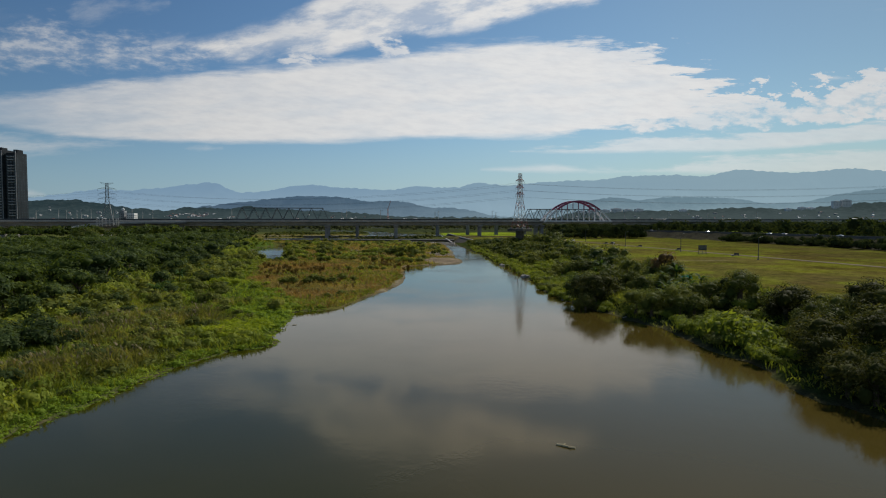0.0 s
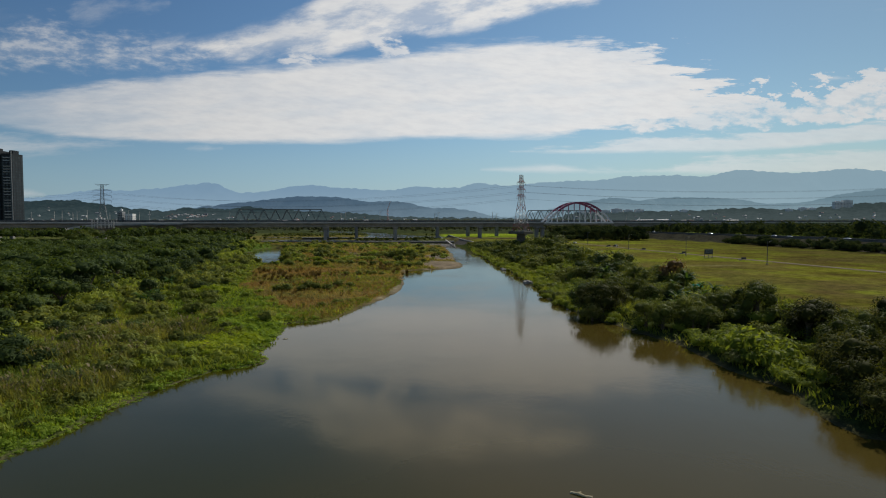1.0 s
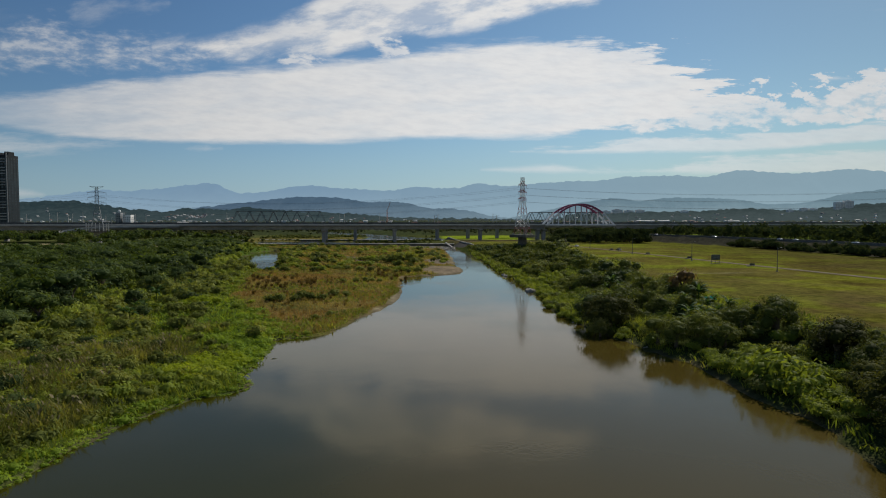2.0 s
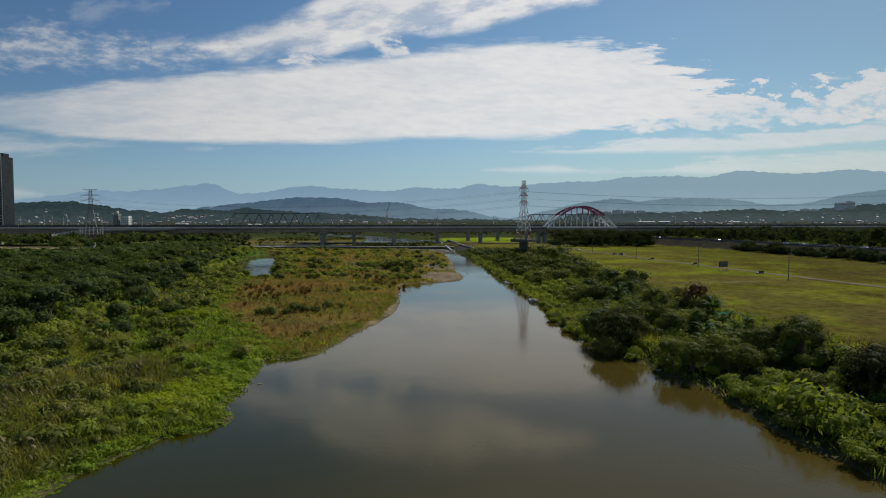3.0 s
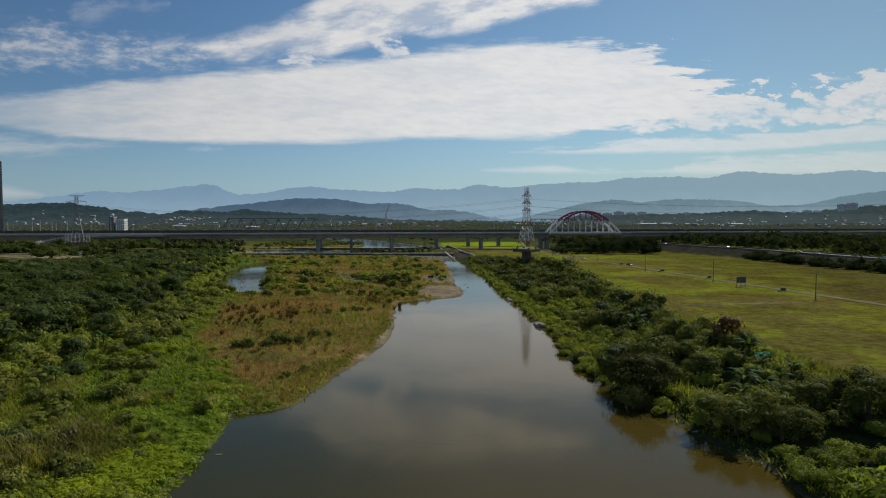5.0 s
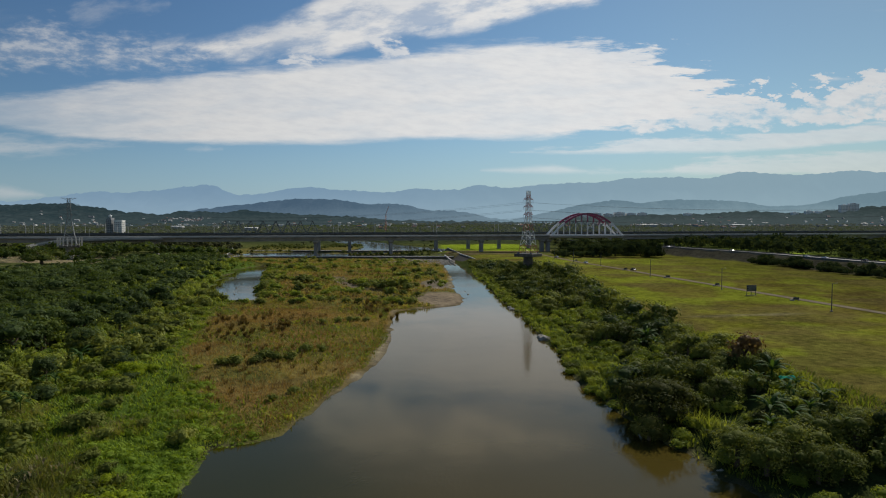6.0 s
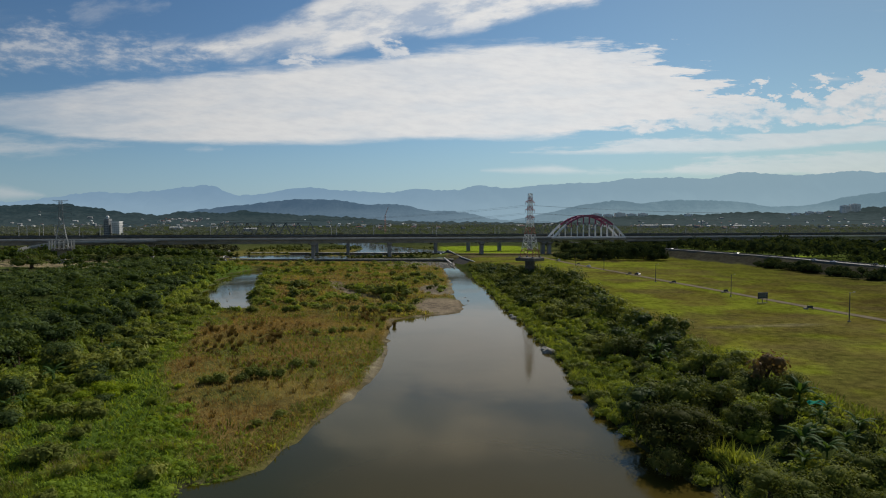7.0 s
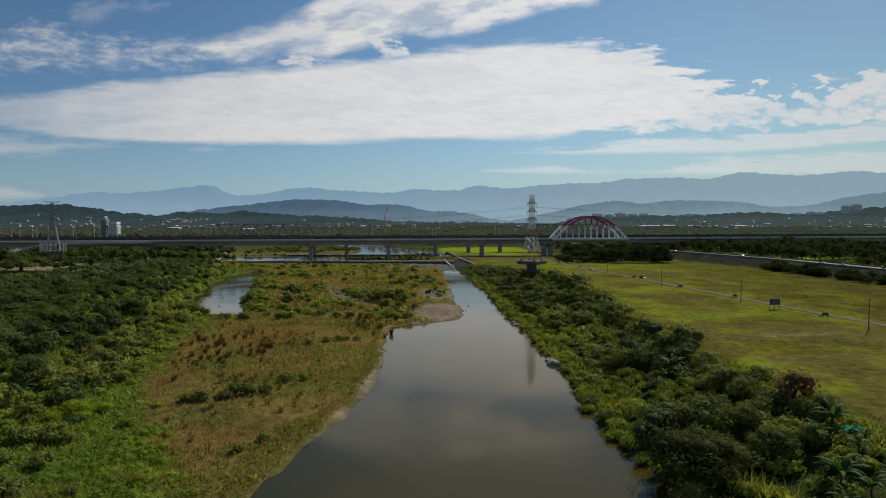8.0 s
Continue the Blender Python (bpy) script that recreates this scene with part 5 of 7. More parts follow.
def far_block(x, y, w, d, h, wall, label):
    root = thing("apartment_building", label, "building", "far apartment blocks", at=(x, y, 26 + 0.0125 * 2650))
    # haze put into the colours: the walls passed in are white, the panes pale
    facade_block(root, -w / 2, w / 2, 0, d, -14, h, max(3, int(h / 5)), max(3, min(10, int(w / 6))), wall, wall, FACADE_PALE)
    bm = bmesh.new()
    box(bm, 0, d / 2, h + 1.2, w * 0.4, d * 0.5, 2.6, 0.1)
    part("roof_house", bm, wall, root)


for i, h in enumerate((9, 17, 14, 20, 16, 18)):
    far_block(0.232 * 2660 + i * 50, 2650, 44 - 3 * (i % 3), 18, h, HOUSE_WHITE, "long grey apartment block on the far hillside")
for u, w, h in ((0.655, 34, 52), (0.671, 40, 58), (0.598, 30, 26), (0.612, 36, 24), (0.575, 26, 20), (0.40, 30, 16)):
    far_block(u * 2660, 2650, w, 18, h, HOUSE_WHITE, "grey apartment block on the far hillside")


def house(x, y, z, w, d, h, a, roof, wall):
    root = thing("house", "small pale house with a shallow roof in the far town", "house", "houses of the far town", at=(x, y, z - 0.6), turn=a)
    bm = bmesh.new()
    box(bm, 0, 0, h / 2, w, d, h, 0.1)
    part("wall", bm, wall, root)
    bm = bmesh.new()
    r = [(-w / 2 - 0.5, -d / 2 - 0.5, h), (w / 2 + 0.5, -d / 2 - 0.5, h), (w / 2 + 0.5, d / 2 + 0.5, h), (-w / 2 - 0.5, d / 2 + 0.5, h)]
    vs = [bm.verts.new(p) for p in r]
    t0, t1 = bm.verts.new((-w / 2, 0, h + 1.4)), bm.verts.new((w / 2, 0, h + 1.4))
    bm.faces.new((vs[0], vs[1], t1, t0)); bm.faces.new((vs[2], vs[3], t0, t1)); bm.faces.new((vs[1], vs[2], t1)); bm.faces.new((vs[3], vs[0], t0)); bm.faces.new(vs[::-1])
    part("roof", bm, roof, root)


def hill(u, d):
    """Height of the ground on the slope of the nearest hills, by bearing and distance."""
    top = float(np.interp(u, NEAR_U, NEAR_V)) * 2700 + 26
    k = max(0.0, min(1.0, (d - 2000) / 700))
    return max(float(height(u * d, d)), 2 + (top - 2) * k ** 1.25)


rg = np.random.RandomState(8)
for i in range(36):
    d = rg.uniform(1850, 2200)
    u = rg.uniform(-0.74, 0.74)
    house(u * d, d, float(height(u * d, d)), rg.uniform(7, 20), rg.uniform(8, 14), rg.uniform(4, 8), rg.uniform(-0.4, 0.4), rg.choice([ROOF_RED, ROOF_GREY, ROOF_GREY]), rg.choice([FACADE_PALE, HOUSE_WHITE, FACADE_GREY]))
for i in range(250):
    d = 2180 + 330 * rg.rand() ** 1.6
    u = rg.uniform(-0.70, -0.02) if rg.rand() < 0.52 else rg.uniform(0.10, 0.72)
    if rg.rand() < 0.25 and u < 0:
        u = rg.uniform(-0.47, -0.37)
        d = rg.uniform(2380, 2480)
    slope = d > 2370 and u < -0.36
    house(u * d, d, hill(u, d), rg.uniform(4, 9) * (2.0 if i % 8 == 0 else 1), rg.uniform(7, 11), rg.uniform(2.8, 4.6) * (1.6 if i % 8 == 0 else 1), rg.uniform(-0.4, 0.4), rg.choice([ROOF_GREY, HOUSE_WHITE, ROOF_RED, FACADE_PALE]), FACADE_GREY if slope else rg.choice([HOUSE_WHITE, HOUSE_WHITE, FACADE_PALE, FACADE_GREY]))
for u, d, w in ((0.335, 2100, 60), (0.365, 2140, 40), (0.48, 2100, 44), (-0.31, 1800, 36), (-0.43, 1900, 34)):
    house(u * d, d, float(height(u * d, d)), w, 20, 9, rg.uniform(-0.1, 0.1), HOUSE_WHITE, FACADE_PALE)

# crane red paled to pink: the haze is put into its colour
CRANE_HAZED = plain_material("crane_hazed", (0.50, 0.22, 0.18), (0.62, 0.32, 0.27), 0.6, 0, 0.3, 4.0, 0.004)
crane = thing("construction_crane", "thin red construction crane above the far town", "crane", at=(-0.092 * 1700, 1700, 4))
for i in range(6):
    for word, p, q, t in lattice_members(i * 9, i * 9 + 9, 3.0, 3.0, 0.5, 0.3):
        part(word, beam(bmesh.new(), p, q, t), CRANE_HAZED, crane)
bm = bmesh.new()
beam(bm, (0, 0, 54), (8, 4, 76), 1.2)
part("jib", bm, CRANE_HAZED, crane)

# ---- plants ----


def leaf_cards(rg, blobs, n, size, narrow=0.55, low=-0.35, inner=0.22, droop=0.0):
    """Many small leaves on and inside a set of lumps (x, y, z, radius, squash)."""
    blobs = np.array(blobs, dtype=float)
    w = blobs[:, 3] ** 2
    pick = rg.choice(len(blobs), n, p=w / w.sum())
    c = blobs[pick]
    d = rg.randn(n, 3)
    d /= np.linalg.norm(d, axis=1)[:, None]
    d[:, 2] = np.where(d[:, 2] < low, -d[:, 2], d[:, 2])
    lump = 1 + 0.16 * np.sin(d[:, 0] * 7 + pick) * np.sin(d[:, 1] * 6 + pick * 2) + 0.10 * np.sin(d[:, 2] * 11 + pick)
    rad = np.where(rg.rand(n) < inner, rg.uniform(0.35, 0.8, n), rg.uniform(0.84, 1.06, n)) * lump
    p = c[:, :3] + d * (c[:, 3] * rad)[:, None] * np.stack([np.ones(n), np.ones(n), c[:, 4]], 1)
    nrm = d + 0.22 * rg.randn(n, 3)
    nrm[:, 2] += 0.30
    nrm /= np.linalg.norm(nrm, axis=1)[:, None]
    t = np.cross(nrm, rg.randn(n, 3))
    t /= np.linalg.norm(t, axis=1)[:, None]
    t[:, 2] -= droop
    b = np.cross(nrm, t)
    a = (size * rg.uniform(0.6, 1.35, n))[:, None]
    v = np.stack([p - t * a, p - b * a * narrow, p + t * a, p + b * a * narrow], 1).reshape(-1, 3)
    f = np.arange(4 * n).reshape(-1, 4)
    return v, f


def lump_core(blobs, seg=6, k=0.63):
    """The dense inside of a crown, as closed lumps under the leaves."""
    vs, fs, n = [], [], 0
    lat = np.array([-0.85, 0.0, 0.62, 0.97])
    for bx, by, bz, br, bs in blobs:
        for s_ in lat:
            rr = math.sqrt(1 - s_ * s_) * br * k
            a = np.arange(seg) / seg * math.tau + s_
            vs.append(np.stack([bx + rr * np.cos(a), by + rr * np.sin(a), np.full(seg, bz + s_ * br * bs * k)], 1))
        for r in range(len(lat) - 1):
            for i in range(seg):
                j = (i + 1) % seg
                fs.append((n + r * seg + i, n + r * seg + j, n + (r + 1) * seg + j, n + (r + 1) * seg + i))
        k0 = n + (len(lat) - 1) * seg
        fs += [(k0, k0 + 1, k0 + 2, k0 + 3), (k0, k0 + 3, k0 + 4, k0 + 5)]
        n += seg * len(lat)
    return np.concatenate(vs), np.array(fs)


def joined(*pairs):
    vs, fs, n = [], [], 0
    for v, f in pairs:
        vs.append(v)
        fs.append(f + n)
        n += len(v)
    return np.concatenate(vs), np.concatenate(fs)


def leafy(rg, blobs, n, size, narrow=0.55, low=-0.35, inner=0.1, droop=0.0, seg=6, cores=4):
    big = sorted(blobs, key=lambda b: -b[3])[:cores]
    return joined(leaf_cards(rg, blobs, n, size, narrow, low, inner, droop), lump_core(big, seg))


def blade_cards(rg, n, spread, h, width, lean):
    """A tuft of bent blades; two quads each."""
    a = rg.rand(n) * math.tau
    r = spread * np.sqrt(rg.rand(n))
    base = np.stack([r * np.cos(a), r * np.sin(a), np.zeros(n) - 0.1], 1)
    ang = a + rg.randn(n) * 0.7
    out = np.stack([np.cos(ang), np.sin(ang), np.zeros(n)], 1)
    side = np.stack([-np.sin(ang), np.cos(ang), np.zeros(n)], 1)
    hh = h * rg.uniform(0.6, 1.15, n)
    ln = lean * rg.uniform(0.4, 1.3, n) * hh
    w = width * rg.uniform(0.6, 1.2, n)
    up = np.array([0, 0, 1.0])
    mid = base + up * (hh * 0.62)[:, None] + out * (ln * 0.35)[:, None]
    tip = base + up * hh[:, None] + out * ln[:, None]
    s = side * w[:, None]
    v = np.stack([base - s * 0.7, base + s * 0.7, mid + s, mid - s, tip + s * 0.15, tip - s * 0.15], 1).reshape(-1, 3)
    k = np.arange(n)[:, None] * 6
    f = np.concatenate([k + np.array([0, 1, 2, 3]), k + np.array([3, 2, 4, 5])], 0)
    return v, f


def canopy_blobs(rg, r, h, flat=0.6, n=7, skirt=0):
    """Lumps of a spreading crown whose top is at h and radius r."""
    out = [(0, 0, h - r * 0.62, r * 0.66, flat)]
    for i in range(n):
        a = i / n * math.tau + rg.rand() * 0.7
        q = r * rg.uniform(0.42, 0.72)
        br = r * rg.uniform(0.32, 0.50)
        out.append((q * math.cos(a), q * math.sin(a), h - br * flat - r * rg.uniform(0.10, 0.62), br, flat * rg.uniform(0.85, 1.15)))
    for i in range(skirt):
        a = (i + 0.5) / skirt * math.tau + rg.rand() * 0.5
        q, br = r * rg.uniform(0.50, 0.74), r * rg.uniform(0.32, 0.46)
        out.append((q * math.cos(a), q * math.sin(a), h * rg.uniform(0.22, 0.42), br, 0.95))
    return out


def trunk_bm(rg, h, r, lean=0.4):
    bm = bmesh.new()
    tx, ty = rg.uniform(-lean, lean), rg.uniform(-lean, lean)
    fork = (tx * 0.5, ty * 0.5, h * 0.45)
    tube(bm, (0, 0, -0.6), fork, r, r * 0.75, 7)
    for i in range(4):
        a = i / 4 * math.tau + rg.rand()
        q = h * rg.uniform(0.18, 0.30)
        tube(bm, (fork[0] * 0.95, fork[1] * 0.95, fork[2] - 0.1), (fork[0] + q * math.cos(a), fork[1] + q * math.sin(a), h * rg.uniform(0.72, 0.85)), r * 0.55, r * 0.15, 6)
    return bm


def tree_model(seed, r, h, n, size, mat, label, flat=0.62, narrow=0.55, group="", kindword="tree", skirt=5):
    rg = np.random.RandomState(seed)
    root = thing("tree", label, kindword, group)
    part("trunk", trunk_bm(rg, h * 0.8, 0.09 * r + 0.06), BARK, root)
    v, f = leafy(rg, canopy_blobs(rg, r, h, flat, 7, skirt), n, size, narrow, cores=5)
    ob = new("crown", mesh_of("crown", v, f, (mat,)))
    ob.data["leaves"] = n
    ob.parent = root
    return root


def bush_model(seed, r, h, n, size, mat, label, narrow=0.5, group="", name="bush", droop=0.0):
    rg = np.random.RandomState(seed)
    blobs = [(0, 0, h * 0.42, r * 0.75, h / r * 0.62)]
    for i in range(6):
        a = i / 6 * math.tau + rg.rand()
        q, br = r * rg.uniform(0.4, 0.75), r * rg.uniform(0.3, 0.5)
        blobs.append((q * math.cos(a), q * math.sin(a), h * rg.uniform(0.25, 0.60), br, h / r * rg.uniform(0.6, 0.9)))
    v, f = leafy(rg, blobs, n, size, narrow, -0.2, 0.1, droop, 6, 4)
    ob = new(name, mesh_of(name, v, f, (mat,)))
    ob.data["leaves"] = n
    return tagged(ob, label, "bush", group)


def cane_model(seed, h, n, mat, label, group=""):
    """A clump of tall cane with arching blades."""
    rg = np.random.RandomState(seed)
    v, f = joined(blade_cards(rg, n, h * 0.30, h, 0.055, 0.75), blade_cards(rg, n // 2, h * 0.42, h * 0.65, 0.06, 1.1), lump_core([(0, 0, h * 0.25, h * 0.36, 0.8)]))
    ob = new("cane_clump", mesh_of("cane_clump", v, f, (mat,)))
    ob.data["leaves"] = 0
    return tagged(ob, label, "cane", group)


def spot(x, y, s=1.0, turn=None, sink=0.1):
    a = RNG.rand() * math.tau if turn is None else turn
    return Matrix.Translation((x, y, float(height(x, y)) - sink)) @ Matrix.Rotation(a, 4, "Z") @ Matrix.Diagonal((s, s, s * RNG.uniform(0.88, 1.1), 1))


class Kind:
    """A few models of one plant; near ones are copies of their own, those past the limit are joined."""

    def __init__(self, models, limit=300, far=230.0):
        self.models, self.used, self.limit, self.far = models, [False] * len(models), limit, far
        self.count, self.rest = 0, []

    def add(self, m):
        i = RNG.randint(len(self.models))
        ob = self.models[i]
        if self.count >= self.limit or m.translation.y > self.far:
            self.rest.append((*m.translation, m.to_scale().x, m.to_euler().z, m.to_scale().z / m.to_scale().x, i))
            return
        if self.used[i]:
            ob = copy_thing(ob, m)
        self.used[i] = True
        self.count += 1
        ob.matrix_basis = m

    def close(self, name="", label="", category=""):
        leafage = [next((c for c in ob.children if c.name.startswith("crown")), ob) for ob in self.models]
        if self.rest:
            shapes = []
            for ob in leafage:
                me = ob.data
                v = np.empty(len(me.vertices) * 3, dtype=np.float32)
                me.vertices.foreach_get("co", v)
                f = np.empty(len(me.loops), dtype=np.int32)
                me.loops.foreach_get("vertex_index", f)
                v, f, n = v.reshape(-1, 3), f.reshape(-1, 4), me["leaves"]
                if not n:
                    shapes.append((v, f))
                    continue
                half = v[:4 * n].reshape(n, 4, 3)[::4]
                mid = half.mean(1, keepdims=True)
                half = (mid + (half - mid) * 1.75).reshape(-1, 3)
                shapes.append(joined((half, np.arange(len(half)).reshape(-1, 4)), (v[4 * n:4 * n + 48], f[n:n + 40] - 4 * n)))
            mats = [ob.data.materials[0] for ob in leafage]
            for mat in dict.fromkeys(mats):
                own = [q for q in self.rest if mats[q[6]] == mat]
                if own:
                    stuff(name, [sh for sh, mm in zip(shapes, mats) if mm == mat], [q[:6] for q in own], mat, label, category)
        for u, ob in zip(self.used, self.models):
            if not u:
                for o in [ob] + list(ob.children_recursive):
                    bpy.data.objects.remove(o)


def instances(template, places):
    """Join a template's arrays at many places (x, y, z, scale, turn, tall)."""
    v, f = template
    P = np.array(places, dtype=float)
    c, s = np.cos(P[:, 4]), np.sin(P[:, 4])
    x = v[None, :, 0] * c[:, None] - v[None, :, 1] * s[:, None]
    y = v[None, :, 0] * s[:, None] + v[None, :, 1] * c[:, None]
    out = np.stack([x * P[:, 3:4] + P[:, 0:1], y * P[:, 3:4] + P[:, 1:2], v[None, :, 2] * (P[:, 3] * P[:, 5])[:, None] + P[:, 2:3]], -1)
    n = len(v)
    ff = f[None] + (np.arange(len(P)) * n)[:, None, None]
    return out.reshape(-1, 3), ff.reshape(-1, f.shape[1])


def stuff(name, templates, places, mat, label, category):
    P = np.array(places, dtype=float)
    pick = np.random.RandomState(len(P)).randint(len(templates), size=len(P))
    vs, fs, n = [], [], 0
    for i, t in enumerate(templates):
        if (pick == i).any():
            v, f = instances(t, P[pick == i])
            vs.append(v)
            fs.append(f + n)
            n += len(v)
    ob = new(name, mesh_of(name, np.concatenate(vs), np.concatenate(fs), (mat,)))
    return tagged(ob, label, category, kind="stuff")


def scatter(rg, x0, x1, y0, y1, step, jitter=0.45):
    gx, gy = np.meshgrid(np.arange(x0, x1, step), np.arange(y0, y1, step))
    gx = gx + (np.arange(gx.shape[0]) % 2)[:, None] * step / 2
    return gx.ravel() + rg.uniform(-jitter, jitter, gx.size) * step, gy.ravel() + rg.uniform(-jitter, jitter, gx.size) * step


def rows_of(rg, x, y, s0, s1, sink=0.05, t0=0.85, t1=1.2):
    return np.stack([x, y, height(x, y) - sink, rg.uniform(s0, s1, len(x)), rg.rand(len(x)) * math.tau, rg.uniform(t0, t1, len(x))], 1)


def forest_edge(y):
    return np.interp(y, FOREST_Y, FOREST_X)


# woods on the far side of the left bank
rg = np.random.RandomState(21)
wood = Kind([tree_model(100 + i, 3.7 + 0.35 * i, 7.2 + 0.5 * i, 520, 0.36, LEAF_DUSK if i in (1, 4) else LEAF_WOOD, "broad leafy tree with dark green crown at the wood's edge", group="trees of the riverside wood") for i in range(5)], 140)
x, y = scatter(rg, -460, -70, 95, 575, 6.2)
def in_wood(x, y):
    wob = 10 * (vnoise(x, y, 16, 74) - 0.5)
    return (x < forest_edge(y) - 1 + 5 * (vnoise(x, y, 11, 40) - 0.5)) & (x > -0.76 * y - 10) & ((x > -238 + wob) | (y < 392 + wob)) & (y < 560 + wob)


inside = in_wood(x, y)
x, y = x[inside], y[inside]
near = (x > forest_edge(y) - 13 - 6 * (y < 190)) & (y < 300)
for a, b in zip(x[near], y[near]):
    wood.add(spot(a, b, rg.choice([0.6, 0.75, 0.9, 1.1, 1.35]) * rg.uniform(0.9, 1.1)))
wood.far = 400
keep = ~near & (rg.rand(len(x)) < 0.85)
xs, ys = x[keep], y[keep]
TREE_FAR = [leafy(np.random.RandomState(140 + i), canopy_blobs(np.random.RandomState(150 + i), 4.3, 8.2, 0.6, 5), 112, 0.38, 0.6, -0.1, 0.0, 0.0, 6, 1) for i in range(5)]
TREE_BIG = [leafy(np.random.RandomState(170 + i), canopy_blobs(np.random.RandomState(180 + i), 6.5, 8.6, 0.42, 9), 320, 0.42, 0.6, -0.1, 0.0, 0.0, 6, 2) for i in range(4)]
pl = rows_of(rg, xs, ys, 0.60, 1.15, t0=0.75, t1=1.05)
dusk = vnoise(xs, ys, 24, 55) + 0.35 * rg.rand(len(xs)) > 0.72
TREE_TINY = [leafy(np.random.RandomState(190 + i), canopy_blobs(np.random.RandomState(195 + i), 4.3, 8.2, 0.6, 5), 36, 0.68, 0.65, -0.1, 0.0, 0.0, 6, 1) for i in range(4)]
deep = (ys > 330) & (xs < forest_edge(ys) - 30)
stuff("woodland", TREE_TINY, pl[deep & dusk], LEAF_DUSK, "dusky green trees deep in the riverside wood", "woodland")
stuff("woodland", TREE_TINY, pl[deep & ~dusk], LEAF_WOOD, "green trees deep in the riverside wood", "woodland")
pl, dusk = pl[~deep], dusk[~deep]
stuff("woodland", TREE_FAR, pl[~dusk], LEAF_WOOD, "dense green riverside woodland canopy", "woodland")
stuff("woodland", TREE_FAR, pl[dusk], LEAF_DUSK, "dusky grey-green trees of the riverside wood", "woodland")
xb, yb = scatter(rg, -420, -100, 190, 556, 15.0)
ok = in_wood(xb + 5, yb + 4) & (xb < forest_edge(yb) - 14) & ~((xb < -205) & (yb > 350)) & (rg.rand(len(xb)) < 0.8)
pl = rows_of(rg, xb[ok], yb[ok], 0.7, 1.3, 0.0, 0.95, 1.2)
pl[:, 5] /= np.sqrt(pl[:, 3])
dusk = vnoise(xb[ok], yb[ok], 40, 75) > 0.5
stuff("woodland", TREE_BIG, pl[~dusk], LEAF_WOOD, "broad spreading crowns standing above the wood", "woodland")
stuff("woodland", TREE_BIG, pl[dusk], LEAF_DUSK, "broad grey-green crowns standing above the wood", "woodland")

# dark round trees that stand out along the wood's edge
darkwood = Kind([tree_model(110 + i, 3.6, 6.6, 800, 0.27, LEAF_DUSK, "round dark grey-green tree at the wood's edge", 0.8, group="dark trees of the wood's edge") for i in range(2)], 40, 420)
for a, b, s in ((-90, 204, 1.15), (-95, 209, 1.0), (-97, 232, 1.2), (-84, 178, 0.9), (-103, 250, 1.1), (-110, 268, 1.3), (-104, 262, 0.9), (-92, 160, 1.0), (-88, 134, 1.0), (-84, 120, 0.9), (-108, 285, 1.1), (-118, 300, 1.3), (-128, 345, 1.3), (-124, 318, 1.1), (-116, 240, 1.3), (-108, 215, 1.2)):
    darkwood.add(spot(a, b, s))
darkwood.close("woodland", "dark trees of the wood's edge", "woodland")

# clumps with bright hanging shoots along the wood's edge
bright = Kind([bush_model(200 + i, 1.9, 3.9, 440, 0.22, LEAF_SHOOT, "light green leafy shrub at the wood's edge", 0.35, "light green shrubs", "shrub", 0.5) for i in range(3)], 80, 260)
for i in range(430):
    b = 150 + 410 * rg.rand() ** 1.3
    a = forest_edge(b) + (rg.uniform(-30, 9) if rg.rand() < 0.5 else rg.normal(-2, 5))
    if float(height(a, b)) < 0.3:
        continue
    bright.add(spot(a, b, rg.uniform(0.8, 1.35) * (1.25 if a < forest_edge(b) - 4 else 0.9), sink=0.1))

# scrub between wood and river
scrub = Kind([bush_model(220 + i, 1.9 + 0.2 * i, 2.5 + 0.25 * i, 420, 0.25, LEAF_BANK, "dark green rounded bush in rough grass", 0.5, "bushes of the wooded bank") for i in range(4)], 75)
lightscrub = Kind([bush_model(230 + i, 1.8, 2.0, 340, 0.24, LEAF_BRIGHT, "yellow-green bush in rough grass", 0.4, "bushes of the wooded bank") for i in range(3)], 60)
darkscrub = Kind([bush_model(270 + i, 2.2, 2.6, 500, 0.20, LEAF_DUSK, "dark grey-green dense bush on the wooded bank", 0.5, "dark bushes of the wooded bank") for i in range(3)], 60, 400)
for a, b, s in ((-66, 97, 1.5), (-62, 100, 1.2), (-69, 102, 1.7), (-73, 98, 1.6), (-70, 95, 1.3), (-77, 104, 1.5), (-47.5, 117, 0.8), (-46, 119, 0.9), (-76, 124, 1.3), (-82, 128, 1.4), (-70, 132, 1.1), (-80, 146, 1.3), (-76, 166, 1.4), (-66, 178, 1.0), (-74, 190, 1.3), (-80, 198, 1.5), (-84, 212, 1.3), (-92, 222, 1.5), (-88, 236, 1.2), (-97, 246, 1.4), (-94, 262, 1.2), (-104, 280, 1.5), (-72, 84, 1.4), (-56, 76, 1.0), (-62, 88, 0.9), (-58, 95, 0.8)):
    darkscrub.add(spot(a, b, s))
for i in range(44):
    b = rg.uniform(62, 130)
    a = float(left_of(b)) - rg.uniform(6, 48)
    if a > float(forest_edge(b)) and a > -0.76 * b - 6:
        darkscrub.add(spot(a, b, rg.uniform(0.45, 1.25)))
darkscrub.close("thicket", "dark bushes", "thicket")
for a, b, s in ((-58, 116, 1.2), (-50, 121, 1.1), (-47, 118, 1.0), (-53, 114, 1.0), (-60, 150, 1.3), (-66, 146, 1.4)):
    scrub.add(spot(a, b, s))
